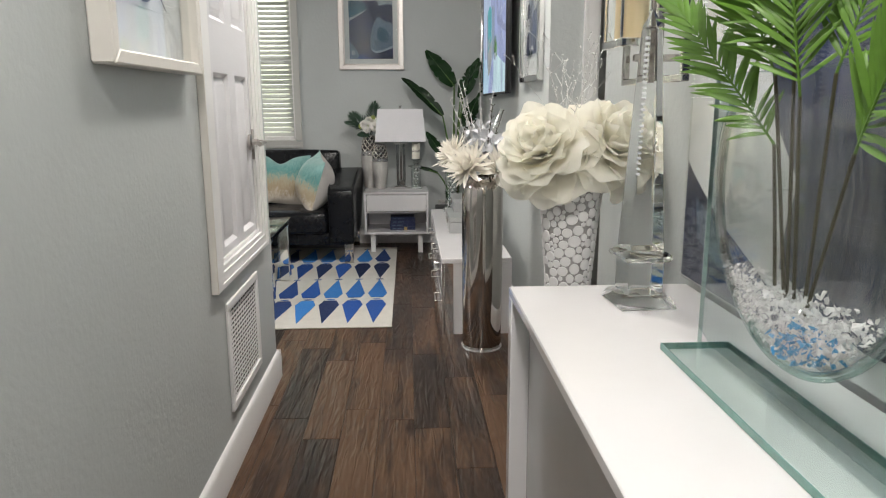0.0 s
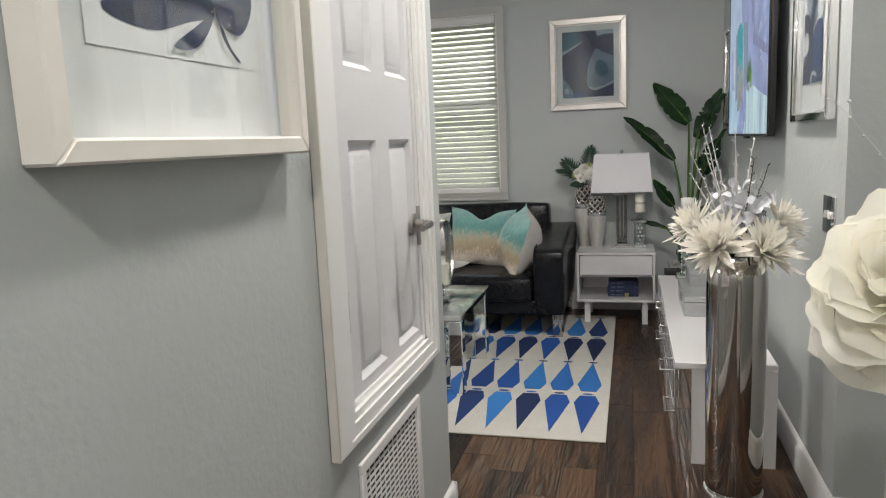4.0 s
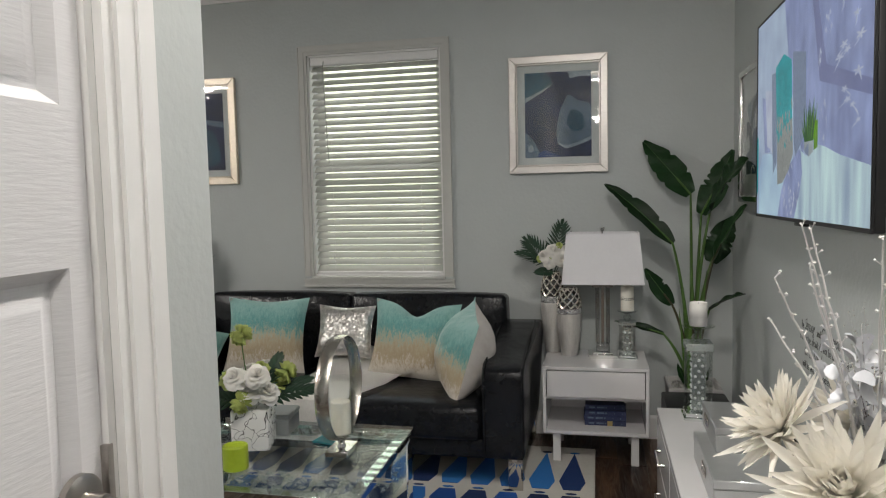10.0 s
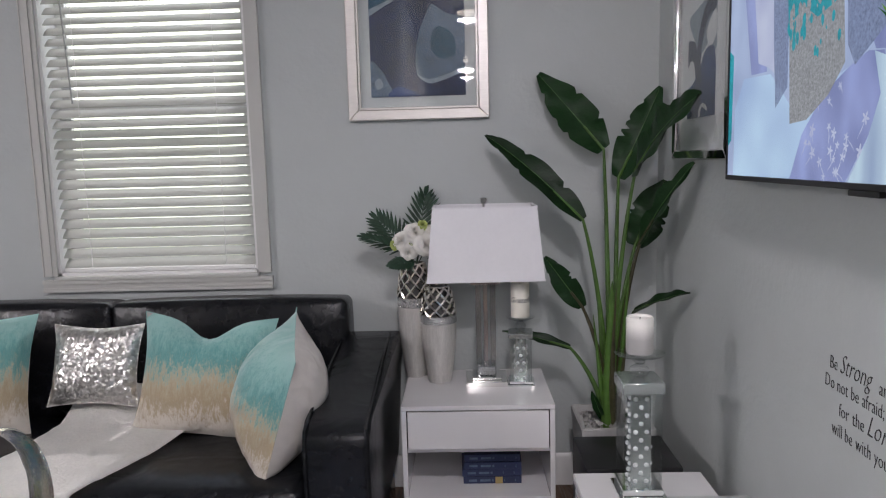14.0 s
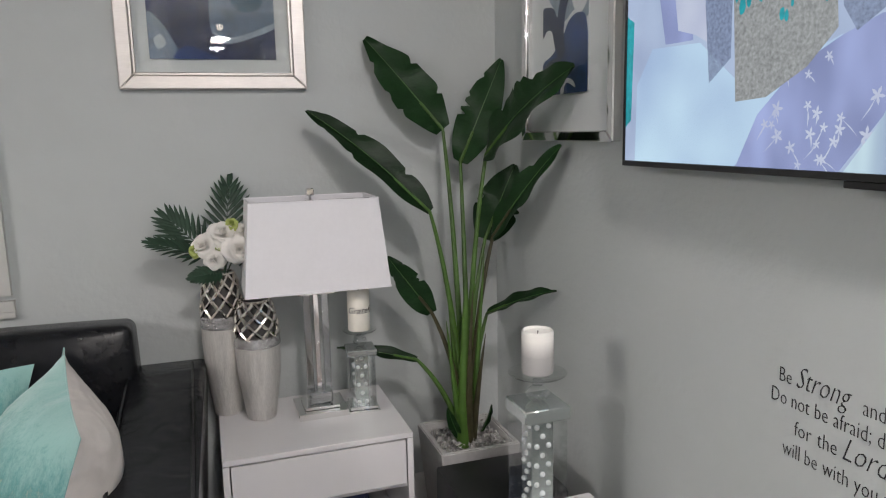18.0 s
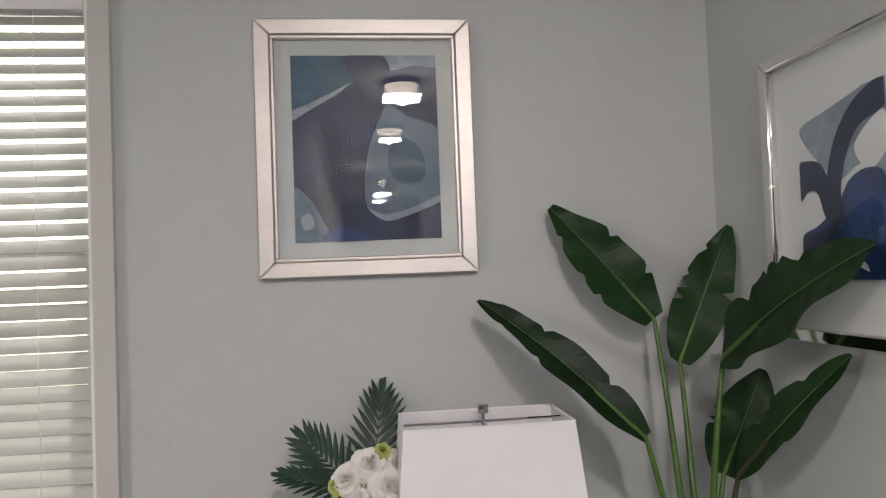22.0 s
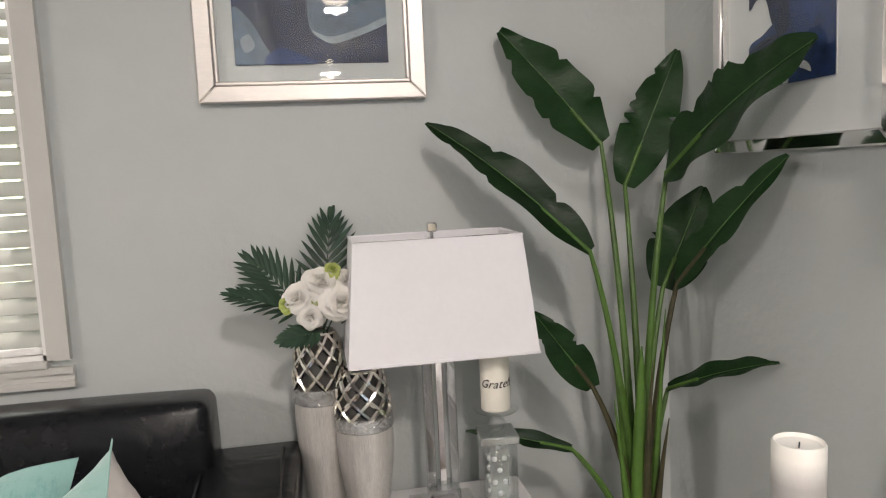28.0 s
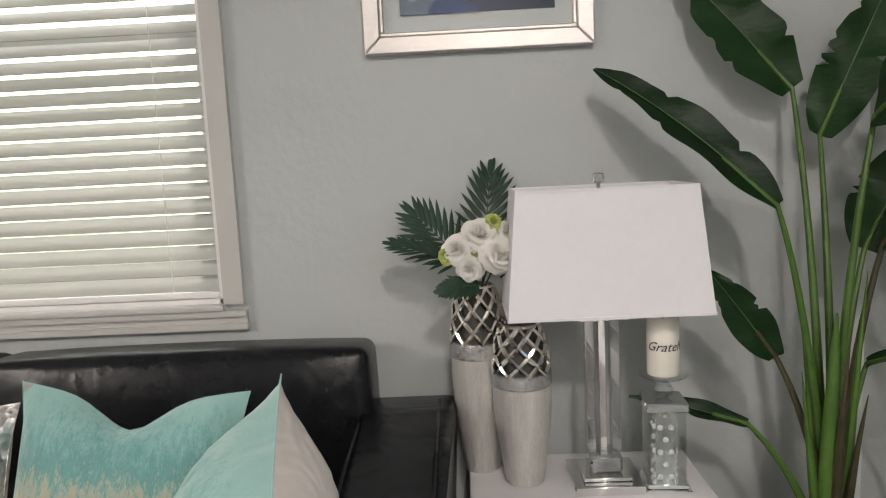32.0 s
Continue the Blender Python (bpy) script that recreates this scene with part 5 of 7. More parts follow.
for i in range(7):
    bm = B()
    a = i * 2.4
    root = Vector((0.53 + 0.018 * math.cos(a), 6.31 + 0.018 * math.sin(a), 0.39)) - PO
    top = root + Vector((0.05 * math.cos(a), 0.04 * math.sin(a), 0.62 - 0.05 * i))
    tube(bm, curve(root, (root + top) / 2 + Vector((0.01 * math.sin(a), 0, 0)), top, 6), [0.014, 0.013, 0.011, 0.009, 0.006, 0.004, 0.001], 8)
    part("stem", bm, (STEM, STEM, DSTEM)[i % 3], plant)

bm = B()
box(bm, 0.36, 0.66, 5.86, 6.12, 0, 0.425, 0.008)
sub = thing("subwoofer", pose(0, 0, 0), "black box loudspeaker on the floor beside the plant", "loudspeaker")
part("body", bm, BLACK, sub)
bm = B()
box(bm, 0.375, 0.645, 5.852, 5.859, 0.03, 0.40, 0.003)
part("grille", bm, LEATHER, sub)

# table lamp
def table_lamp(m, label):
    t = thing("table_lamp", m, label, "lamp", "table lamps")
    bm = B()
    box(bm, -0.078, 0.078, -0.078, 0.078, 0, 0.022, 0.002, 1)
    part("base", bm, CHROME, t)
    bm = B()
    box(bm, -0.055, 0.055, -0.055, 0.055, 0.0222, 0.032, 0.002, 1)
    part("base_step", bm, CHROME, t)
    bm = B()
    box(bm, -0.037, 0.037, -0.037, 0.037, 0.0322, 0.075, 0.006, 1)
    part("crystal_block", bm, COLUMN, t)
    for dx in (-0.028, 0.028):
        bm = B()
        box(bm, dx - 0.011, dx + 0.011, -0.012, 0.012, 0.0752, 0.3845, 0.002, 1)
        part("crystal_column", bm, COLUMN, t)
    bm = B()
    box(bm, -0.008, 0.008, -0.006, 0.006, 0.0752, 0.3845, 0.001, 1)
    part("core", bm, CHROME, t)
    bm = B()
    box(bm, -0.056, 0.056, -0.032, 0.032, 0.385, 0.4125, 0.002, 1)
    part("collar", bm, CHROME, t)
    bm = B()
    tube(bm, [(0, 0, 0.4128), (0, 0, 0.70)], 0.005, 8)
    part("rod", bm, CHROME, t)
    bm = B()
    ro, ri = [], []
    for ring, off in ((ro, 0.0), (ri, 0.004)):
        for hw, hd, z in ((0.215, 0.125, 0.413), (0.19, 0.10, 0.681)):
            ring.append([bm.verts.new((x * (hw - off), y * (hd - off), z)) for x, y in ((-1, -1), (1, -1), (1, 1), (-1, 1))])
    for i in range(4):
        j = (i + 1) % 4
        bm.faces.new((ro[0][i], ro[0][j], ro[1][j], ro[1][i]))
        bm.faces.new((ri[0][i], ri[1][i], ri[1][j], ri[0][j]))
        bm.faces.new((ro[1][i], ro[1][j], ri[1][j], ri[1][i]))
        bm.faces.new((ro[0][i], ri[0][i], ri[0][j], ro[0][j]))
    sh = part("shade", bm, SHADE, t, "white tapered rectangular fabric shade")
    for z, hw, hd in ((0.411, 0.2165, 0.1265), (0.677, 0.1915, 0.1015)):
        bm = B()
        for a in ((-hw, hw, -hd, -hd + 0.0015), (-hw, hw, hd - 0.0015, hd), (-hw, -hw + 0.0015, -hd, hd), (hw - 0.0015, hw, -hd, hd)):
            box(bm, *a, z, z + 0.006)
        part("trim", bm, SHADE, sh)
    bm = B()
    tube(bm, [(-0.186, 0, 0.672), (0.186, 0, 0.672)], 0.003, 6)
    tube(bm, [(0, -0.098, 0.672), (0, 0.098, 0.672)], 0.003, 6)
    part("spider", bm, CHROME, t)
    bm = B()
    box(bm, -0.012, 0.012, -0.012, 0.012, 0.690, 0.712, 0.003, 1)
    part("finial", bm, CHROME, t)
    return t


table_lamp(pose(0.078, 6.435, 0.5225), "crystal-column table lamp with a white rectangular shade")


def lattice_vase(m, h, r, label):
    """Ribbed silver body, glitter band, open polished lattice above."""
    t = thing("lattice_vase", m, label, "vase", "pair of silver vases")
    hb = h * 0.625
    bm = B()
    lathe(bm, [(r * 0.62, 0), (r * 0.66, 0.004), (r * 0.80, hb * 0.3), (r * 0.95, hb * 0.62), (r, hb * 0.86), (r * 0.985, hb), (r * 0.9, hb), (r * 0.9, hb * 0.9), (r * 0.1, hb * 0.88)], 36)
    part("body", bm, VASEB, t)
    bm = B()
    lathe(bm, [(r * 0.99, hb + 0.0005), (r * 1.03, hb + 0.004), (r * 1.02, hb + h * 0.082), (r * 0.98, hb + h * 0.087)], 36)
    part("glitter_band", bm, GLIT, t)
    z0, z1 = hb + h * 0.087, h

    def rad(f):
        return r * (0.97 - 0.05 * f - 0.27 * f * f)
    for d in (-1, 1):
        for i in range(9):
            bm = B()
            pts = []
            for k in range(9):
                f = k / 8
                a = 2 * math.pi * i / 9 + d * f * 1.75
                pts.append((rad(f) * math.cos(a), rad(f) * math.sin(a), z0 + f * (z1 - z0)))
            tube(bm, pts, r * 0.09, 6)
            part("lattice_strand", bm, LATT, t)
    bm = B()
    lathe(bm, [(rad(1) - 0.003, z1 - 0.003), (rad(1) + 0.004, z1 - 0.002), (rad(1) + 0.004, z1 + 0.003), (rad(1) - 0.003, z1 + 0.004)], 30, close=True)
    part("rim", bm, LATT, t)
    # added dark core: the shade inside the open lattice, as colour
    bm = B()
    lathe(bm, [(rad(0) * 0.86, z0), (rad(0.5) * 0.86, (z0 + z1) / 2), (rad(1) * 0.86, z1 - 0.002)], 24)
    part("shade_core", bm, mat("vase_inside_shade", (0.06, 0.058, 0.055), 0.5), t)
    return t


lattice_vase(pose(-0.200, 6.535, 0.5225), 0.455, 0.066, "tall silver ceramic vase with an open lattice top")
lattice_vase(pose(-0.103, 6.455, 0.5225), 0.375, 0.068, "short silver ceramic vase with an open lattice top")

bq = thing("flower_bouquet", pose(-0.19, 6.52, 0.98), "white artificial roses with dark palm leaves in the vase", "flowers")
BO = Vector((-0.19, 6.52, 0.98))
for i, (b, t, sp, f) in enumerate((((-0.18, 6.52, 1.03), (-0.150, 6.62, 1.235), 0.105, (-0.1, -1, 0.1)), ((-0.21, 6.52, 1.02), (-0.330, 6.55, 1.145), 0.105, (0.1, -1, 0.35)), ((-0.22, 6.50, 1.02), (-0.375, 6.47, 1.09), 0.075, (-0.1, -0.5, 0.9)), ((-0.18, 6.48, 0.99), (-0.27, 6.42, 0.99), 0.05, (0, -0.8, 0.6)), ((-0.14, 6.5, 1.0), (-0.06, 6.45, 1.06), 0.06, (0, -0.8, 0.6)))):
    bm = B()
    palm_leaf(bm, Vector(b) - BO, Vector(t) - BO, sp, f, 11, i, 0.0075)
    part("palm_leaf", bm, DPALM, bq)
for i, (p, ax, r) in enumerate((((-0.235, 6.46, 1.075), (-0.4, -0.9, 0.3), 0.042), ((-0.185, 6.46, 1.105), (0, -0.8, 0.6), 0.046), ((-0.145, 6.43, 1.062), (0.3, -0.95, 0.1), 0.047), ((-0.21, 6.45, 1.035), (-0.2, -1, -0.1), 0.036), ((-0.125, 6.47, 1.105), (0.3, -0.7, 0.5), 0.035))):
    bm = B()
    rosette(bm, Vector(p) - BO, ax, r, 5, i, 0.002)
    part("rose", bm, PETAL, bq)
for i, p in enumerate(((-0.265, 6.46, 1.062), (-0.155, 6.46, 1.135), (-0.20, 6.455, 1.062))):
    bm = B()
    rosette(bm, Vector(p) - BO, (-0.3 + 0.3 * i, -0.7, 0.5), 0.022, 4, i + 9, 0.001)
    part("bud", bm, LIME, bq)
bm = B()
for i in range(6):
    tube(bm, curve((0.006 * math.cos(i), 0.006 * math.sin(i), -0.09), (0, -0.01, 0.0), (0.05 * math.cos(i * 1.1 + 2), -0.04, 0.07), 5), 0.002, 5)
part("stalk", bm, DPALM, bq, kind="stuff")


def pillar_holder(m, w, h, cr, ch, label, text=None):
    t = thing("candle_holder", m, label, "candle holder", "mirrored candle holders")
    bm = B()
    box(bm, -w * 0.62, w * 0.62, -w * 0.62, w * 0.62, 0, h * 0.045, 0.002, 1)
    part("base", bm, MIRROR, t)
    bm = B()
    box(bm, -w / 2 - 0.004, w / 2 + 0.004, -w / 2 - 0.004, w / 2 + 0.004, h * 0.046, h * 0.10, 0.002, 1)
    part("base_step", bm, MIRROR, t)
    for s in range(4):
        ca, sa = (1, 0, -1, 0)[s], (0, 1, 0, -1)[s]
        bm = B()
        rot = Matrix.Rotation(s * math.pi / 2, 4, "Z")
        box(bm, -w / 2 + 0.002, w / 2 - 0.002, -w / 2, -w / 2 + 0.0025, h * 0.101, h * 0.90, m=rot)
        part("glass_side", bm, GLASS, t)
    bm = B()
    box(bm, -w * 0.26, w * 0.26, -w * 0.26, w * 0.26, h * 0.101, h * 0.90)
    part("mirrored_core", bm, SMIRROR, t)
    rng = random.Random(5)
    gem = B()
    lathe(gem, [(0.0068, 0.0), (0.0068, 0.0015), (0.005, 0.0045), (0.0018, 0.0065)], 10)
    gm = mesh_of(gem, "crystal_gem", GEM)
    rows = max(5, int(h * 0.72 / 0.022))
    for s in range(4):
        for k in range(rows):
            z = h * 0.14 + k * (h * 0.70) / (rows - 1)
            for u in ((-0.28, 0.28) if k % 2 == 0 else (0.0,)):
                ob = part("crystal_gem", gm, GEM, t)
                ob.matrix_local = Matrix.Rotation(s * math.pi / 2, 4, "Z") @ Matrix.Translation((u * w * 0.52, -w * 0.262, z)) @ Matrix.Rotation(radians(90), 4, "X")
    bm = B()
    box(bm, -w / 2 - 0.005, w / 2 + 0.005, -w / 2 - 0.005, w / 2 + 0.005, h * 0.901, h, 0.003, 1)
    part("cap", bm, SMIRROR, t)
    bm = B()
    lathe(bm, [(w * 0.10, h + 0.0003), (w * 0.22, h + 0.008), (w * 0.28, h + 0.019), (w * 0.22, h + 0.030), (w * 0.10, h + 0.038)], 14)
    part("crystal_ball", bm, CRYSTAL, t)
    h += 0 if text else 0.014
    if not text:
        bm = B()
        lathe(bm, [(w * 0.10, h + 0.0243), (w * 0.17, h + 0.031), (w * 0.10, h + 0.0382)], 14)
        part("crystal_bead", bm, CRYSTAL, t)
    bm = B()
    lathe(bm, [(w * 0.2, h + 0.0385), (w * 0.62, h + 0.052), (w * 0.66, h + 0.056), (w * 0.3, h + 0.045), (w * 0.2, h + 0.0445)], 20)
    part("dish", bm, GLASS, t)
    bm = B()
    lathe(bm, [(cr * 0.97, h + 0.0565), (cr, h + 0.060), (cr, h + 0.054 + ch), (cr * 0.93, h + 0.058 + ch), (cr * 0.86, h + 0.052 + ch), (cr * 0.1, h + 0.047 + ch)], 32)
    cd = part("candle", bm, WAX if text else WAXS, t, "ivory pillar candle" if text else "ivory candle with a silvered foot")
    bm = B()
    tube(bm, [(0, 0, h + 0.045 + ch), (0.001, 0, h + 0.056 + ch)], 0.0012, 5)
    part("wick", bm, BLACK, cd)
    if text:
        me = lettering(text, 0.029, 0.4, 0.0, 0.0006)
        for v in me.vertices:
            a = (v.co.x - 0.045) / cr - math.pi / 2
            rr = cr + 0.0008 + v.co.z * 0.5
            v.co = (rr * math.cos(a), rr * math.sin(a), h + 0.05 + ch * 0.5 + v.co.y)
        me.materials.clear()
        me.materials.append(INK)
        part("lettering", me, INK, cd)
    return t


pillar_holder(pose(0.208, 6.405, 0.5225, 0, 0, -4), 0.082, 0.205, 0.035, 0.13, "mirrored crystal candle holder with a candle marked Grateful", "Grateful")
pillar_holder(pose(0.478, 5.69, 0.4305), 0.105, 0.338, 0.037, 0.100, "tall mirrored candle holder with crystal gems on the media console")

# verse on the wall: plain words small, the others large and slanted
verse = thing("wall_decal", pose(XR, 0, 0), "black vinyl verse lettering on the grey wall", "wall decal")


def verse_line(words, y, z, width):
    made, x = [], 0.0
    for txt, script in words:
        me = lettering(txt, 0.062 if script else 0.042, 0.42 if script else 0.0, -0.0011 if script else -0.0007)
        xs = [v.co.x for v in me.vertices]
        made.append((me, x - min(xs), script))
        x += max(xs) - min(xs) + 0.017
    k = width / (x - 0.017)
    for me, x0, script in made:
        for v in me.vertices:
            v.co = (-0.0006 - (v.co.z + 0.00075) * 0.5, y - (v.co.x * (0.92 if script else 1) + x0) * k, z + v.co.y)
        me.materials.clear()
        me.materials.append(INK)
        part("word", me, INK, verse)


verse_line((("Be", 0), ("Strong", 1), ("and", 0), ("Courageous.", 1)), 5.278, 0.915, 0.462)
verse_line((("Do", 0), ("not", 0), ("be", 0), ("afraid;", 0), ("do", 0), ("not", 0), ("be", 0), ("discouraged,", 0)), 5.295, 0.872, 0.52)
verse_line((("for", 0), ("the", 0), ("Lord", 1), ("your", 0), ("God", 1)), 5.236, 0.822, 0.385)
verse_line((("will", 0), ("be", 0), ("with", 0), ("you", 0), ("wherever", 0), ("you", 0), ("go.", 0)), 5.261, 0.776, 0.44)
verse_line((("~", 0), ("Joshua", 0), ("1:9", 0)), 5.026, 0.716, 0.16)
sw = thing("switch_plate", pose(XR, 3.69, 1.05), "mirrored double light switch plate on the wall", "light switch")
bm = B()
box(bm, -0.006, -0.0005, -0.072, 0.072, -0.064, 0.064, 0.002, 1)
part("plate", bm, MIRROR, sw)
for dy in (-0.024, 0.024):
    bm = B()
    box(bm, -0.014, -0.0062, dy - 0.006, dy + 0.006, -0.012, 0.012, 0.002, 1)
    part("toggle", bm, WHITE, sw)


# coffee table things
def ring_holder(m):
    t = thing("ring_candle_holder", m, "hammered chrome ring candle holder with a glass hurricane", "candle holder", "ring candle holders")
    bm = B()
    box(bm, -0.065, 0.065, -0.045, 0.045, 0, 0.022, 0.003, 1)
    part("base", bm, CHROME, t)
    bm = B()
    lathe(bm, [(0.018, 0.0222), (0.012, 0.035), (0.016, 0.05), (0.026, 0.058)], 16)
    part("stem", bm, CHROME, t)
    bm = B()
    R, hw, th, n = 0.192, 0.026, 0.006, 56
    rng = random.Random(2)
    rings = []
    for i in range(n):
        a = 2 * math.pi * i / n
        row = []
        for dr, dy in ((0, -hw), (th, -hw * 0.6), (th, hw * 0.6), (0, hw), (-th, hw * 0.6), (-th, -hw * 0.6)):
            r = R + dr + rng.uniform(-0.0012, 0.0012)
            row.append(bm.verts.new((r * math.cos(a), dy, 0.252 + r * math.sin(a))))
        rings.append(row)
    for i in range(n):
        a, b = rings[i], rings[(i + 1) % n]
        for k in range(6):
            bm.faces.new((a[k], a[(k + 1) % 6], b[(k + 1) % 6], b[k]))
    part("ring", bm, HAMMER, t, "hammered chrome ring")
    bm = B()
    lathe(bm, [(0.046, 0.069), (0.048, 0.072), (0.048, 0.288), (0.0455, 0.288), (0.0455, 0.075), (0.01, 0.075)], 28)
    part("hurricane_glass", bm, GLASS, t)
    bm = B()
    lathe(bm, [(0.037, 0.076), (0.038, 0.08), (0.038, 0.195), (0.034, 0.199), (0.01, 0.192)], 24)
    part("candle", bm, WAX, t)
    return t


rh = ring_holder(pose(-0.905, 4.985, CZ + 0.0005, 0, 0, 91))
copy_thing(rh, pose(-1.60, 4.92, CZ + 0.0005, 0, 0, 88))
cube = thing("flower_planter", pose(-1.275, 5.00, CZ + 0.0005, 0, 0, 14), "white marbled ceramic cube with white roses and green blooms", "planter")
bm = B()
box(bm, -0.072, 0.072, -0.072, 0.072, 0, 0.160, 0.006)
part("pot", bm, MARBLE, cube)
for i in range(11):
    a, rr = i * 2.4, 0.035 + 0.075 * (i / 11) ** 0.5
    p = Vector((rr * math.cos(a), rr * math.sin(a), 0.262 + 0.04 * math.cos(i * 1.9)))
    bm = B()
    rosette(bm, p, (p.x * 4, p.y * 4 - 0.2, 0.8), 0.05 if i % 3 else 0.042, 5, i, 0.002)
    part("rose", bm, PETAL if i % 4 else LIME, cube)
for i, p in enumerate(((0.130, 0.02, 0.285), (-0.045, 0.04, 0.435), (-0.02, -0.09, 0.20))):
    bm = B()
    rng = random.Random(i)
    for k in range(210):
        d = Vector((rng.gauss(0, 1), rng.gauss(0, 1), rng.gauss(0, 1))).normalized()
        petal(bm, Vector(p) + d * 0.016, d, d.orthogonal(), rng.uniform(0.022, 0.031), 0.0085, 0.5, n=2)
    part("lime_bloom", bm, LIME, cube)
bm = B()
tube(bm, curve((0, 0, 0.16), (-0.03, 0.01, 0.30), (-0.045, 0.04, 0.42), 6), 0.0025, 6)
part("stalk", bm, STEM, cube)
for i, (t, sp) in enumerate((((0.10, 0.03, 0.335), 0.07), ((-0.22, -0.04, 0.20), 0.08), ((0.26, -0.02, 0.225), 0.08), ((-0.12, 0.08, 0.26), 0.07), ((0.2, 0.07, 0.24), 0.07))):
    bm = B()
    palm_leaf(bm, (0.02 * math.cos(i), 0.02 * math.sin(i), 0.17), t, sp, (0, -0.5, 0.85), 12, i + 20)
    part("palm_leaf", bm, DPALM, cube)
gc = thing("green_candle", pose(-1.222, 4.755, CZ + 0.0005), "lime green pillar candle on a round glass coaster", "candle")
bm = B()
lathe(bm, [(0.058, 0), (0.06, 0.003), (0.058, 0.006)], 28)
part("coaster", bm, GLASS, gc)
bm = B()
lathe(bm, [(0.044, 0.0065), (0.045, 0.01), (0.045, 0.088), (0.041, 0.092), (0.034, 0.085), (0.005, 0.082)], 32)
part("wax", bm, GREENWAX, gc)
mb = thing("jewel_box", pose(-1.285, 5.18, CZ + 0.0005, 0, 0, 6), "small silver mirrored jewel box on the coffee table", "box")
bm = B()
box(bm, -0.095, 0.095, -0.07, 0.07, 0, 0.068, 0.004, 1)
part("body", bm, BOXGREY, mb)
bm = B()
box(bm, -0.098, 0.098, -0.073, 0.073, 0.069, 0.088, 0.005, 1)
part("lid", bm, BOXGREY, mb)
co_ = thing("coaster", pose(-1.0, 5.10, CZ + 0.0005, 0, 0, -12), "square turquoise coaster on the glass table", "coaster")
bm = B()
box(bm, -0.05, 0.05, -0.05, 0.05, 0, 0.008, 0.002, 1)
part("slab", bm, mat("turquoise_glass", (0.05, 0.36, 0.42), 0.15, var=0.2), co_)

# far side table with its lamp, plaque and planter
st = copy_thing(nsd, pose(-3.05, 6.12, 0))
tagged(st, "white lacquered side table at the far end of the sofa")
table_lamp(pose(-2.83, 6.42, 0.5225), "crystal table lamp with a white shade at the far end")
pillar_holder(pose(-2.63, 6.36, 0.5225), 0.08, 0.2, 0.035, 0.12, "small mirrored candle holder with an ivory candle")
plq = thing("plaque", pose(-2.86, 6.2, 0.5225, -10, 0, 8), "blue and white wooden plaque with a motto", "sign")
bm = B()
box(bm, -0.115, 0.115, 0, 0.018, 0, 0.145, 0.002, 1)
part("frame", bm, PLAQUE, plq)
bm = B()
box(bm, -0.098, 0.098, -0.002, 0.0, 0.016, 0.129)
part("face", bm, PAPER, plq)
for txt, x, z, hgt in (("with", -0.085, 0.088, 0.024), ("GOD", -0.02, 0.082, 0.042), ("all things are", -0.08, 0.063, 0.02), ("POSSIBLE", -0.088, 0.028, 0.036)):
    me = lettering(txt, hgt, 0, 0, 0.001)
    for v in me.vertices:
        v.co = (x + v.co.x * 0.92, -0.0026 - v.co.z * 0.5, z + v.co.y)
    me.materials.clear()
    me.materials.append(NAVY)
    part("text_line", me, NAVY, plq)
mv = thing("marbled_planter", pose(-2.50, 6.48, 0.0), "tall white marbled planter with grey-green grass", "planter")
bm = B()
lathe(bm, [(0.075, 0), (0.08, 0.01), (0.10, 0.5), (0.105, 0.92), (0.098, 0.92), (0.09, 0.88), (0.01, 0.88)], 28)
part("pot", bm, MARBLE, mv)
bm = B()
rng = random.Random(11)
for i in range(190):
    a, s = rng.uniform(0, 6.283), rng.uniform(0.02, 0.22)
    p0 = Vector((0.05 * math.cos(a) * rng.random(), 0.05 * math.sin(a) * rng.random(), 0.86))
    p2 = Vector((s * math.cos(a), max(-0.25, min(0.1, s * math.sin(a))), 1.32 - s * 0.9 + rng.uniform(-0.12, 0.02)))
    pts = curve(p0, (p0 + p2) / 2 + Vector((0, 0, 0.07)), p2, 5)
    tube(bm, pts, [0.0022, 0.0026, 0.0026, 0.002, 0.0014, 0.0005], 4)
part("grass", bm, GREYGRASS, mv, kind="stuff")
dec = thing("wall_decal", pose(-3.28, YB, 1.80), "small dark script decal on the grey wall", "wall decal")
for i in range(4):
    bm = B()
    box(bm, -0.1 + 0.01 * (i % 2), 0.06 - 0.012 * (i % 3), -0.002, -0.0006, -0.06 * i, -0.06 * i + 0.010)
    part("script_bar", bm, INK, dec)


# ---- picture on the screen ----
def glow(name, c, k=1.0, var=0.15, scale=6.0, stretch=(1, 1, 1)):
    m = mat(name, c, 0.25, var=var, scale=scale, emit=0.62 * k, stretch=stretch)
    for nd in m.node_tree.nodes:
        if nd.bl_idname == "ShaderNodeTexNoise" and scale < 10:
            nd.inputs["Detail"].default_value = 1
            if nd.inputs["Scale"].default_value > scale * 5:
                nd.inputs["Scale"].default_value = scale * 1.9
    m.node_tree.links.remove(inner(m)[0].inputs["Base Color"].links[0])
    inner(m)[0].inputs["Base Color"].default_value = (0.01, 0.01, 0.012, 1)
    return m


def screen_area(mt, pts, layer):
    bm = B()
    bm.faces.new([bm.verts.new((-0.0008 - 0.0002 * layer, -0.0075 - (0.83 * u if u < 0.9 else 0.747 + 2.53 * (u - 0.9)) * (TW - 0.015), 0.0125 + v * (TH - 0.02))) for u, v in pts])
    return part("screen_area", bm, mt, tv)


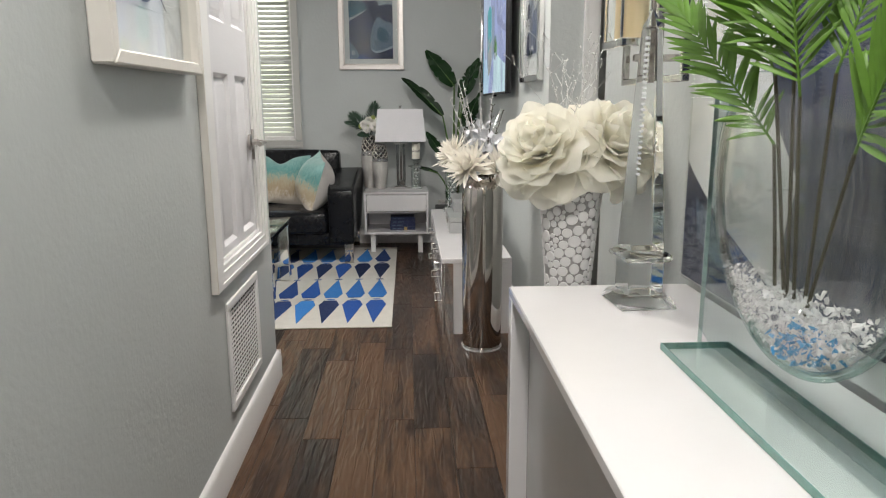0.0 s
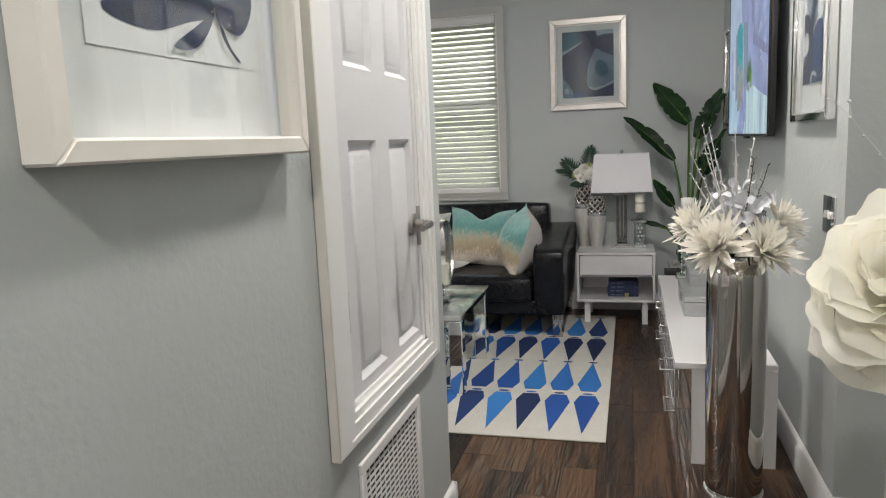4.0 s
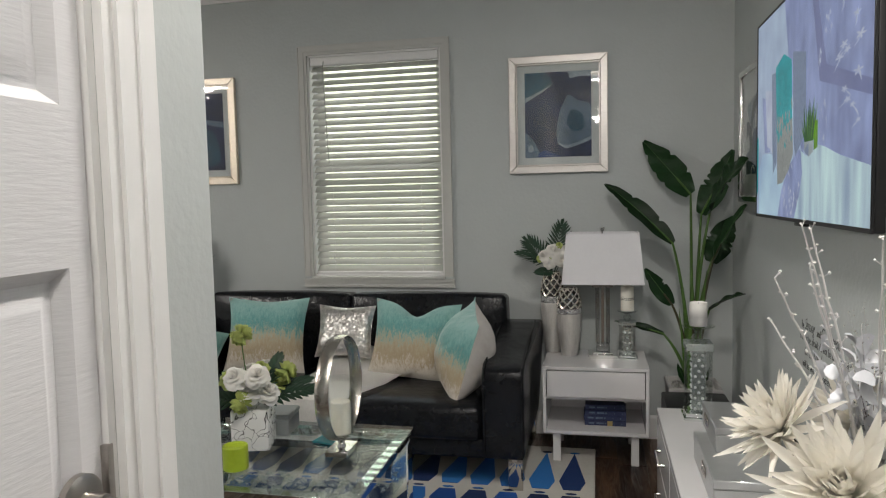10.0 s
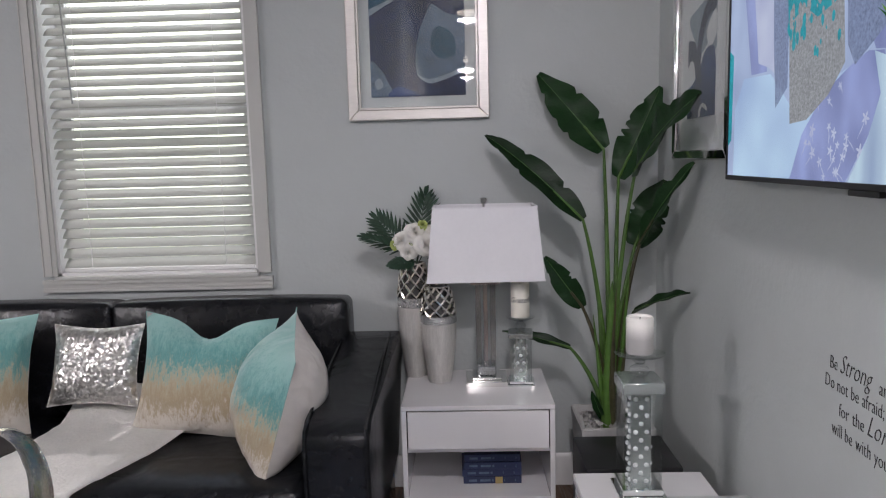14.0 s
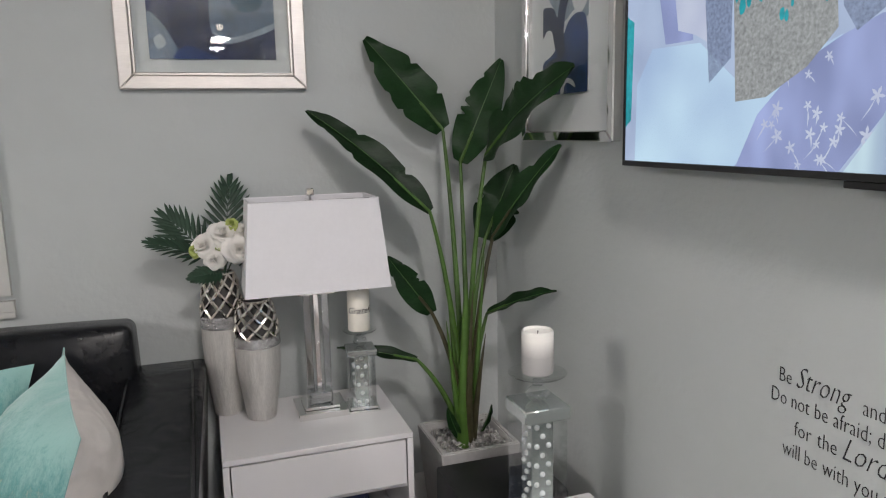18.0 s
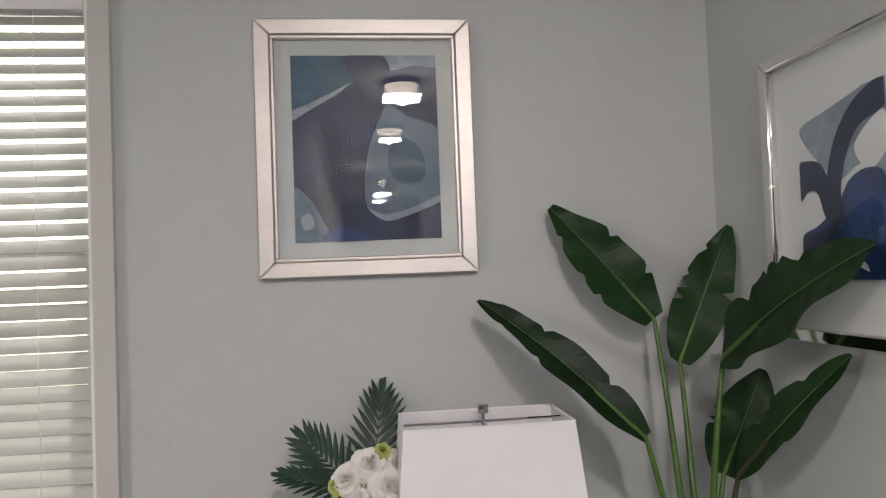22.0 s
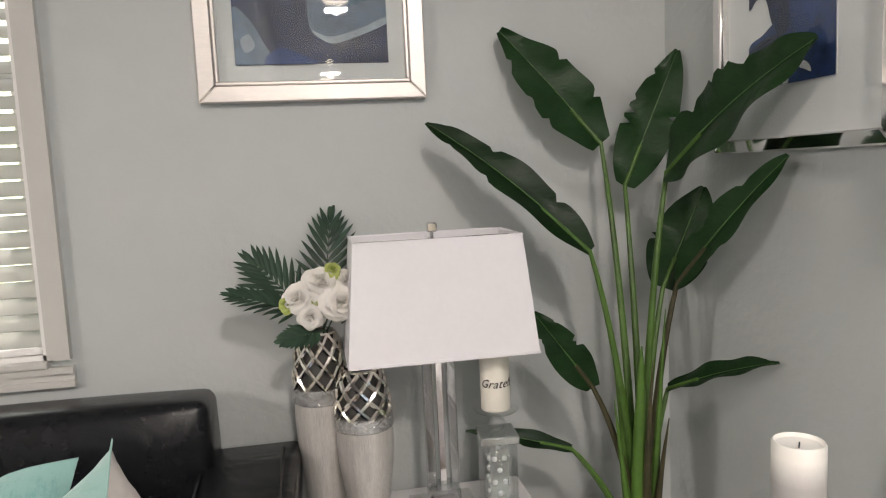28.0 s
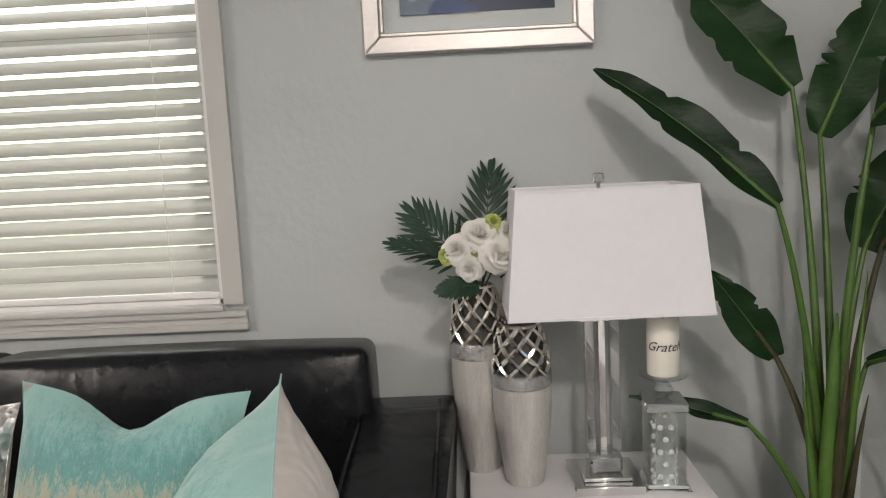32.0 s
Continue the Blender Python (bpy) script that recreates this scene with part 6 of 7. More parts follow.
S_WALL, S_WHITE = glow("screen_pale_wall", (0.54, 0.68, 0.95)), glow("screen_white", (0.50, 0.70, 1.0), 1.25, 0.26, 3)
S_LAV, S_LAVD = glow("screen_lavender", (0.38, 0.46, 0.82), 1, 0.32, 4, (1, 2, 1)), glow("screen_dark_lavender", (0.27, 0.31, 0.56), 1, 0.12)
S_FLOR = glow("screen_floral", (0.66, 0.74, 1.0))
S_TEAL, S_GOLD = glow("screen_teal", (0.02, 0.44, 0.50), 1, 0.35, 12), glow("screen_gold_speckle", (0.40, 0.43, 0.42), 1, 0.5, 160)
S_GREY, S_POT = glow("screen_woven_grey", (0.28, 0.36, 0.52), 1, 0.45, 150), glow("screen_pot", (0.50, 0.58, 0.62), 1, 0.3)
S_GREEN, S_LIME = glow("screen_grass", (0.012, 0.12, 0.014), 1, 0.5, 40), glow("screen_lime", (0.16, 0.42, 0.01))
screen_area(S_WALL, [(0, 0), (1, 0), (1, 1), (0, 1)], 0)
screen_area(S_TEAL, [(0, 0.10), (0.02, 0.12), (0.025, 0.40), (0, 0.42)], 1)
screen_area(S_LAV, [(0.62, 0.30), (1, 0.2), (1, 1), (0.40, 1), (0.48, 0.62)], 1)
screen_area(S_LAVD, [(0.80, 0.55), (1, 0.42), (1, 0.47), (0.86, 0.60), (0.74, 0.98), (0.70, 0.98)], 2)
screen_area(S_LAV, [(0.079, 0.617), (0.198, 0.575), (0.214, 0.318), (0.132, 0.32)], 1)
screen_area(S_FLOR, [(0.13, 0.64), (0.24, 0.62), (0.262, 0.30), (0.22, 0.33), (0.17, 0.35)], 2)
screen_area(S_GREY, [(0.232, 0.70), (0.31, 0.70), (0.315, 0.259), (0.262, 0.204), (0.245, 0.40)], 3)
screen_area(S_WHITE, [(0.091, 0.315), (0.234, 0.308), (0.35, 0.185), (0.54, 0.274), (0.466, 0.123), (0.333, 0.0), (0.037, 0), (0.04, 0.22)], 3)
screen_area(S_LAV, [(0.54, 0.272), (0.60, 0.30), (0.644, 0.293), (0.656, 0.236), (0.62, 0.125), (0.547, 0), (0.338, 0), (0.383, 0.122), (0.46, 0.22)], 4)
screen_area(S_TEAL, [(0.29, 0.72), (0.40, 0.76), (0.50, 0.71), (0.519, 0.385), (0.315, 0.394), (0.302, 0.56)], 5)
screen_area(S_GOLD, [(0.315, 0.43), (0.38, 0.46), (0.43, 0.42), (0.519, 0.45), (0.531, 0.288), (0.479, 0.217), (0.40, 0.16), (0.331, 0.154)], 6)
screen_area(S_GREY, [(0.515, 0.74), (0.665, 0.70), (0.672, 0.50), (0.662, 0.358), (0.562, 0.275), (0.537, 0.328)], 6)
screen_area(glow("screen_draped_throw", (0.52, 0.70, 1.0), 1.25, 0.42, 2.6, (1, 4.2, 0.6)), [(0.618, 0.297), (0.67, 0.27), (0.711, 0.266), (0.76, 0.29), (0.803, 0.303), (0.86, 0.29), (0.928, 0.25), (1, 0.2), (1, 0), (0.555, 0), (0.608, 0.098), (0.64, 0.2)], 7)
screen_area(S_LIME, [(0.754, 0.398), (0.792, 0.403), (0.793, 0.294), (0.756, 0.285)], 8)
screen_area(S_POT, [(0.66, 0.334), (0.75, 0.33), (0.75, 0.279), (0.706, 0.262), (0.66, 0.288)], 9)
screen_area(S_GREY, [(0.66, 0.288), (0.706, 0.262), (0.706, 0.32)], 10)
rng = random.Random(7)
for i in range(46):
    u0, v0 = 0.667 + 0.085 * i / 45, 0.325
    u1, v1 = u0 + (u0 - 0.71) * rng.uniform(0.6, 1.5), v0 + rng.uniform(0.09, 0.20) - abs(u0 - 0.71) * 0.8
    screen_area(S_GREEN if i % 9 else S_LIME, [(u0 - 0.004, v0), (u0 + 0.004, v0), ((u0 + u1) / 2 + 0.004, (v0 + v1) / 2 + 0.01), (u1, v1), ((u0 + u1) / 2 - 0.003, (v0 + v1) / 2 + 0.01)], 11 + 0.05 * i)
for i in range(110):
    u, v, s0 = rng.uniform(0.312, 0.52), rng.uniform(0.33, 0.60), rng.uniform(0.003, 0.012)
    screen_area(S_TEAL if v < 0.43 else S_GOLD, [(u + s0 * math.cos(q) * 0.7, v + s0 * 2 * math.sin(q) * rng.uniform(0.7, 1.2)) for q in [math.pi * k / 4 for k in range(8)]], 7 + 0.01 * i) if abs(v - 0.43) < rng.random() * 0.13 else None
for i in range(64):
    u, v = (rng.uniform(0.40, 0.63), rng.uniform(0.01, 0.26)) if i < 34 else (rng.uniform(0.80, 0.99), rng.uniform(0.30, 0.97))
    if i < 34 and not (u - 0.40) * 1.1 - 0.05 < 0.30 - v + 0.02 < (u - 0.28) * 1.9:
        continue
    a0, s0 = rng.uniform(0, 6.28), rng.uniform(0.007, 0.014)
    screen_area(S_FLOR, [(u + s0 * (1 + 0.6 * math.cos(5 * q)) * 0.6 * math.cos(q + a0), v + s0 * (1 + 0.6 * math.cos(5 * q)) * 0.9 * math.sin(q + a0)) for q in [math.pi * k / 10 for k in range(20)]], 5)
    b0, c0 = rng.uniform(-0.03, 0.03), rng.uniform(0.02, 0.05)
    screen_area(S_FLOR, [(u, v), (u + b0 * 0.5 + 0.003, v - c0 * 0.5), (u + b0, v - c0), (u + b0 * 0.5, v - c0 * 0.5)], 5.4)

# ---- hallway ----
con = thing("console_cabinet", pose(0.36, 0.327, 0), "white console cabinet with grey doors and crystal knobs", "cabinet")
KL, KD, KH = 1.438, 0.40, 0.858
bm = B()
box(bm, 0, KD, 0, KL, KH - 0.02, KH, 0.0025, 1)
part("top", bm, LACQ, con)
for y in (0, KL - 0.042):
    bm = B()
    box(bm, 0.0, KD, y, y + 0.042, 0, KH - 0.0205, 0.002, 1)
    part("side_panel", bm, LACQ, con)
bm = B()
box(bm, 0.058, KD, 0.0425, KL - 0.0425, 0.06, KH - 0.021)
part("body", bm, GREYL, con)
bm = B()
box(bm, 0.06, KD, 0.0425, KL - 0.0425, 0.0, 0.059)
part("plinth", bm, LACQ, con)
for i in range(2):
    for j in range(1):
        y0, z0 = 0.045 + i * 0.676, 0.065
        bm = B()
        box(bm, 0.040, 0.0555, y0, y0 + 0.672, z0, z0 + 0.768, 0.0015, 1)
        dr = part("door", bm, GREYL, con)
        bm = B()
        lathe(bm, [(0.006, 0.0), (0.006, 0.010), (0.010, 0.012), (0.014, 0.020), (0.010, 0.028), (0.002, 0.031)], 10)
        bmesh.ops.transform(bm, matrix=Matrix.Translation((0.0395, y0 + (0.10 if i else 0.57), z0 + 0.632)) @ Matrix.Rotation(radians(-90), 4, "Y"), verts=bm.verts[:])
        part("knob", bm, CRYSTAL, dr, "faceted crystal knob")

ob_ = thing("crystal_obelisk", pose(0.603, 1.622, 0.8585, 0, 0, 4), "tall clear crystal obelisk on the console", "ornament")


def taper(bm, a0, b0, z0, a1, b1, z1, bev=0.0):
    lo, hi = [[bm.verts.new((x * a, y * b, z)) for x, y in ((-1, -1), (1, -1), (1, 1), (-1, 1))] for a, b, z in ((a0, b0, z0), (a1, b1, z1))]
    for i in range(4):
        bm.faces.new((lo[i], lo[(i + 1) % 4], hi[(i + 1) % 4], hi[i]))
    bm.faces.new(list(reversed(lo)))
    bm.faces.new(hi)
    if bev:
        bmesh.ops.bevel(bm, geom=bm.edges[:], offset=bev, segments=1, affect="EDGES")


for nm, v in (("foot", (0.058, 0.062, 0, 0.048, 0.052, 0.022)), ("block", (0.036, 0.037, 0.0225, 0.036, 0.037, 0.09)), ("collar", (0.044, 0.046, 0.0905, 0.050, 0.051, 0.101)), ("collar", (0.050, 0.051, 0.1012, 0.038, 0.039, 0.112)), ("shaft", (0.035, 0.036, 0.1125, 0.015, 0.016, 0.535)), ("tip", (0.015, 0.016, 0.5352, 0.001, 0.001, 0.568))):
    bm = B()
    taper(bm, *v, 0.003 if nm != "tip" else 0)
    part(nm, bm, SOLIDGLASS, ob_)
for k in range(26):
    f = 0.35 + 0.62 * k / 26
    z, a = 0.1125 + 0.4225 * f, 0.035 - 0.020 * f
    bm = B()
    box(bm, -a - 0.002, -a + 0.007, -a - 0.002, -a + 0.004, z, z + 0.0055, 0.0012, 1)
    part("notch", bm, GEM, ob_)

fv = thing("glass_panel_vase", pose(0.615, 1.05, 0.8585) @ Matrix.Scale(0.86, 4), "flat round glass vase with crystals and green palm fronds", "vase")
bm = B()
box(bm, -0.072, 0.056, -0.36, 0.34, 0, 0.013, 0.001, 1)
part("base_plate", bm, PANELG, fv)
for a in ((-0.0745, -0.0722, -0.362, 0.342), (0.0562, 0.0585, -0.362, 0.342), (-0.072, 0.056, 0.3402, 0.3425), (-0.072, 0.056, -0.3625, -0.3602)):
    bm = B()
    box(bm, *a, 0.0, 0.013, 0.0005, 1)
    part("plate_edge", bm, GREENEDGE, fv)
bm = B()
R, n, CY, CZ = 0.262, 48, 0.04, 0.342
lo, hi = [], []
for i in range(n):
    a = 2 * math.pi * i / n
    c, s = math.cos(a), math.sin(a)
    k = min((0.338 - CY if c > 0 else 0.338 + CY) / max(abs(c), 1e-6), (0.168 if s > 0 else 0.3155) / max(abs(s), 1e-6))
    rr = R if k > R else k - 0.003
    for x, ls in ((-0.004, lo), (0.004, hi)):
        ls.append((bm.verts.new((x, CY + rr * c, CZ + rr * s)), bm.verts.new((x, CY + k * c, CZ + k * s))))
for i in range(n):
    j = (i + 1) % n
    for ls in (lo, hi):
        bm.faces.new((ls[i][0], ls[j][0], ls[j][1], ls[i][1]))
    bm.faces.new((lo[i][1], lo[j][1], hi[j][1], hi[i][1]))
    bm.faces.new((lo[i][0], lo[j][0], hi[j][0], hi[i][0]))
part("glass_panel", bm, PANELD, fv)
for q in (-1, 1):
    bm = B()
    box(bm, -0.004, 0.004, *sorted((q * 0.3384, q * 0.3402)), 0.014, 0.51)
    part("panel_edge", bm, PALEEDGE, fv)
bm = B()
tube(bm, [(0, CY + (R - 0.002) * math.sin(q), CZ - (R - 0.002) * math.cos(q)) for q in [radians(-118 + 236 * k / 48) for k in range(49)]], 0.0075, 10)
part("bowl_rim", bm, RIMG, fv)
bm = B()
prof = []
for r in (0.0, 0.08, 0.15, 0.21, 0.25, 0.272, 0.282):
    prof.append((max(r, 0.0005), 0.056 * math.sqrt(1 - (r / 0.2821) ** 2)))
shell = prof + [(r, -x) for r, x in reversed(prof)]
inn = [(max(0.0005, r - 0.006), -x * 0.9) for r, x in prof] + [(max(0.0005, r - 0.006), x * 0.9) for r, x in reversed(prof)]
for pf in (shell, inn):
    lathe(bm, pf, 44, close=True)
bmesh.ops.rotate(bm, cent=(0, 0, 0), matrix=Matrix.Rotation(radians(90), 3, "Y"), verts=bm.verts[:])
bmesh.ops.scale(bm, vec=(1, R / 0.285, R / 0.285), verts=bm.verts[:])
bmesh.ops.translate(bm, vec=(0, CY, CZ), verts=bm.verts[:])
bmesh.ops.delete(bm, geom=[f for f in bm.faces if f.calc_center_median().z > CZ + 0.10], context="FACES")
part("bowl", bm, GLASS, fv)


def in_bowl(r, top):
    y, z = r.uniform(CY - 0.23, CY + 0.23), r.uniform(0.09, top)
    d = math.hypot(y - CY, z - CZ)
    if d > R - 0.018:
        return None
    w = 0.047 * math.sqrt(1 - (d / R) ** 2)
    return (r.uniform(-w, w), y, z)


bm = B()
shards(bm, random.Random(1), 900, lambda r: in_bowl(r, 0.195), 0.003, 0.0075)
part("clear_crystal", bm, mat("frosted_shard", (0.93, 0.95, 0.96), 0.06, glass=0.25, var=0.15, island=0.5), fv, kind="stuff")
bm = B()
shards(bm, random.Random(2), 170, lambda r: (lambda p: p if p and abs(p[1] + 0.015) < 0.062 else None)(in_bowl(r, 0.150)), 0.004, 0.0095)
part("blue_crystal", bm, BLUEG, fv, kind="stuff")
# each frond: foot in the crystals, neck where its leaflets begin, tip
FR = [((0, 0.088, 0.19), (0, 0.127, 0.40), (-0.11, 0.31, 0.64)), ((0, 0.059, 0.18), (-0.01, 0.122, 0.50), (-0.09, 0.20, 0.78)), ((0.01, 0.05, 0.18), (0, 0.068, 0.47), (-0.07, 0.03, 0.80)), ((0, 0.001, 0.17), (0, -0.07, 0.40), (-0.04, -0.24, 0.60)),
      ((0.015, 0.03, 0.18), (0.02, 0.02, 0.50), (0.05, -0.12, 0.80)), ((0.01, 0.07, 0.18), (0.005, 0.10, 0.52), (-0.14, 0.10, 0.74))]
for i, (b, q, t) in enumerate(FR):
    b, q, t = Vector(b), Vector(q), Vector(t)
    bm = B()
    tube(bm, curve(b, (b + q) / 2 + Vector((0.004, 0.006, 0)), q, 6), 0.0028, 6)
    part("frond_stalk", bm, DSTEM, fv)
    bm, leaflets = B(), []
    palm_leaf(bm, q, t, 0.085 if i == 0 else 0.115, (-0.6, -0.5, 0.6), 34, i + 40, 0.0052, 2, 0.5, leaflets if i < 5 else None)
    frond = part("frond", bm, FROND, fv, kind="" if i < 5 else "stuff")
    for lb in leaflets:
        part("leaflet", lb, FROND, frond)


wp = thing("canvas_print", pose(XR, 0.63, 0.868), "large white glazed print with navy brushed shapes", "picture")
bm = B()
box(bm, -0.022, -0.001, 0, 1.175, 0, 1.08, 0.002, 1)
part("panel", bm, PAPER, wp)
for k, (mt, pts) in enumerate(((NAVY, [(1.174, 0.004), (1.174, 0.262), (1.14, 0.236), (1.06, 0.19), (0.987, 0.152), (0.90, 0.118), (0.833, 0.092), (0.72, 0.045), (0.62, 0.004)]), (PALEINK, [(1.12, 0.19), (1.02, 0.15), (0.90, 0.09), (0.98, 0.06), (1.10, 0.10)]),
                               (NAVY, [(0.02, 0.12), (0.30, 0.06), (0.52, 0.05), (0.63, 0.07), (0.757, 0.115), (0.748, 0.19), (0.724, 0.262), (0.80, 0.345), (0.842, 0.45), (0.80, 0.62), (0.62, 0.76), (0.36, 0.95), (0.10, 1.0), (0.02, 0.8)]), (PAPER, [(0.10, 0.20), (0.30, 0.14), (0.36, 0.26), (0.24, 0.38)]), (TEALINK, [(0.3, 0.5), (0.5, 0.45), (0.52, 0.6), (0.36, 0.7)]),
                               (NAVY, [(0.62, 0.62), (0.95, 0.85), (1.05, 1.07), (0.8, 1.07), (0.6, 0.8)]))):
    bm = B()
    bm.faces.new([bm.verts.new((-0.0224 - 0.0003 * k, u, v)) for u, v in pts])
    part("painted_shape", bm, mt, wp)
bm = B()
box(bm, -0.0275, -0.0255, 0.002, 1.173, 0.002, 1.078)
gz = part("glazing", bm, GLASS, wp)
gz.visible_shadow = False

sc = thing("wall_sconce", pose(XR, 1.90, 1.392), "chrome wall sconce with a beige pillar candle in glass", "sconce")
for y0, z0, w, h, x0 in ((-0.145, -0.098, 0.185, 0.20, -0.142), (-0.325, -0.098, 0.16, 0.20, -0.138)):
    bm = B()
    for a in ((y0, y0 + w, z0, z0 + 0.014), (y0, y0 + w, z0 + h - 0.014, z0 + h), (y0, y0 + 0.014, z0 + 0.014, z0 + h - 0.014), (y0 + w - 0.014, y0 + w, z0 + 0.014, z0 + h - 0.014)):
        box(bm, x0, x0 + 0.015, *a, 0.0015, 1)
    part("square_loop", bm, SMOKE, sc)
bm = B()
box(bm, -0.128, -0.001, -0.008, 0.008, -0.045, -0.029, 0.002, 1)
part("arm", bm, SMOKE, sc)
bm = B()
box(bm, -0.180, -0.085, -0.075, 0.075, -0.016, 0.002, 0.002, 1)
part("shelf", bm, CHROME, sc)
bm = B()
lathe(bm, [(0.039, 0.0025), (0.040, 0.006), (0.040, 0.25), (0.036, 0.254), (0.01, 0.248)], 28, -0.133, 0)
part("candle", bm, WAXT, sc)
for a in ((-0.178, -0.087, 0.062, 0.065), (-0.178, -0.087, -0.065, -0.062)):
    bm = B()
    box(bm, *a, 0.0025, 0.31)
    part("glass_side", bm, GLASS, sc)
for y in (-0.067, 0.067):
    bm = B()
    box(bm, -0.181, -0.175, y - 0.003, y + 0.003, 0.0025, 0.32, 0.001, 1)
    part("corner_post", bm, CHROME, sc)

# pebble vase
PV = Vector((0.58, 2.15, 0))
pv = thing("pebble_vase", pose(*PV), "tall white vase covered in round pebbles", "vase")
PR = [(0.092, 0.0), (0.095, 0.02), (0.090, 0.14), (0.072, 0.32), (0.060, 0.48), (0.058, 0.62), (0.061, 0.78), (0.073, 0.94), (0.088, 1.06)]


def pv_r(z):
    for (r0, z0), (r1, z1) in zip(PR, PR[1:]):
        if z <= z1:
            return r0 + (r1 - r0) * (z - z0) / (z1 - z0)
    return PR[-1][0]


bm = B()
lathe(bm, PR + [(0.078, 1.06), (0.066, 0.98), (0.01, 0.95)], 40)
part("body", bm, GROUT, pv)
rs = np.random.RandomState(4)
ND = 840
kinds = rs.rand(ND)
dr_ = np.where(kinds < 0.34, rs.uniform(0.0135, 0.0172, ND), np.where(kinds < 0.70, rs.uniform(0.0102, 0.0128, ND), rs.uniform(0.0060, 0.0085, ND)))
zz = np.linspace(0, 1.06, 200)
area = np.cumsum([pv_r(q) for q in zz])
dz = np.interp(rs.rand(ND), area / area[-1], zz)
du_ = rs.rand(ND) * 2 * math.pi
for sweep in range(90):
    rad_ = np.interp(dz, [q[1] for q in PR], [q[0] for q in PR])
    a_ = du_[:, None] - du_[None, :]
    a_ = (a_ + math.pi) % (2 * math.pi) - math.pi
    gx, gz = a_ * (rad_[:, None] + rad_[None, :]) / 2, dz[:, None] - dz[None, :]
    gap = np.sqrt(gx ** 2 + gz ** 2) + 1e-9
    over = np.maximum(0, dr_[:, None] + dr_[None, :] + 0.0008 - gap)
    np.fill_diagonal(over, 0)
    du_ += (over * gx / gap).sum(1) * 0.35 / rad_
    dz = np.clip(dz + (over * gz / gap).sum(1) * 0.35, 0.012, 1.048)
np.fill_diagonal(gap, 1.0)
dr_ = np.minimum(dr_, (gap * dr_[:, None] / (dr_[:, None] + dr_[None, :])).min(1))
for sweep in range(3):
    for k in range(ND):
        dr_[k] = max(0.0035, min(0.018, (gap[k] - dr_).min() - 0.0008))
placed = [(float(z), float(u % (2 * math.pi)), float(r)) for z, u, r in zip(dz, du_, dr_)]
disc = B()
lathe(disc, [(1.0, 0.0), (0.985, 0.16), (0.90, 0.26), (0.4, 0.29)], 10)
dm = mesh_of(disc, "pebble", PEBBLE)
rest = []
count = 0
for z, u, r in sorted(placed, key=lambda p: -p[2]):
    R0 = pv_r(z)
    slope = math.atan2(pv_r(z + 0.02) - pv_r(z - 0.02), 0.04)
    mtx = Matrix.Translation((R0 * math.cos(u), R0 * math.sin(u), z)) @ Matrix.Rotation(u, 4, "Z") @ Matrix.Rotation(radians(90) + slope * 0.8, 4, "Y") @ Matrix.Diagonal((r, r * (0.85 + 0.3 * ((u * 7) % 1)), 0.014, 1))
    if count < 300 and (3.0 < u < 5.3) and z > 0.45:
        ob = part("pebble", dm, PEBBLE, pv)
        ob.matrix_local = mtx
        count += 1
    else:
        rest.append(mtx)
verts, faces = [], []
base_v, base_f = [v.co.copy() for v in dm.vertices], [list(p.vertices) for p in dm.polygons]
for mtx in rest:
    o = len(verts)
    verts += [mtx @ v for v in base_v]
    faces += [[i + o for i in f] for f in base_f]
me = bpy.data.meshes.new("pebbles_rest")
me.from_pydata([tuple(v) for v in verts], [], faces)
me.materials.append(PEBBLE)
me.shade_smooth()
part("pebble_rest", me, PEBBLE, pv, kind="stuff")

big = thing("white_flowers", pose(PV.x, PV.y, 1.06), "huge cream fabric roses with clear beaded twigs in the vase", "flowers")
for i, (p, ax, r) in enumerate((((-0.078, -0.045, 0.066), (-0.46, -0.62, 0.63), 0.136), ((0.09, -0.03, 0.078), (0.34, -0.66, 0.66), 0.140), ((0.0, 0.085, 0.07), (-0.1, 0.5, 0.8), 0.13))):
    bm = B()
    rosette(bm, p, ax, r, 6, i + 3, 0.014, -26, 74, 9, 10)
    part("rose", bm, CREAM, big)


def twig_spray(parent, n, base, spread, height, seed, mt, beads, lean=(0, 0)):
    rng = random.Random(seed)
    for i in range(n):
        a = rng.uniform(0, 6.283)
        top = Vector((base[0] + lean[0] + spread * math.cos(a) * rng.uniform(0.2, 1), base[1] + lean[1] + spread * math.sin(a) * rng.uniform(0.2, 1), base[2] + height * rng.uniform(0.6, 1.0)))
        b = Vector(base)
        pts = curve(b, b.lerp(top, 0.5) + Vector((rng.uniform(-1, 1), rng.uniform(-1, 1), 0)) * 0.03, top, 9)
        pts = [p + Vector((rng.uniform(-1, 1), rng.uniform(-1, 1), 0)) * 0.004 for p in pts]
        bm = B()
        tube(bm, pts, [0.0010 - 0.0006 * k / 9 for k in range(10)], 5)
        for k in range(3, 10):
            if rng.random() < 0.6:
                d = Vector((rng.uniform(-1, 1), rng.uniform(-1, 1), 0.8)).normalized() * rng.uniform(0.015, 0.05)
                tube(bm, [pts[k], pts[k] + d], [0.0012, 0.0006], 4)
                if beads:
                    bead(bm, pts[k] + d, 0.0032)
                else:
                    bead(bm, pts[k] + d, 0.0028)
            bead(bm, pts[k] + Vector((rng.uniform(-1, 1), rng.uniform(-1, 1), 0)) * 0.004, 0.0022)
        part("twig", bm, mt, parent)


twig_spray(big, 12, (-0.02, -0.02, 0.1), 0.17, 0.28, 21, mat("clear_bead_twig", (0.80, 0.80, 0.79), 0.15, 0.2), True)

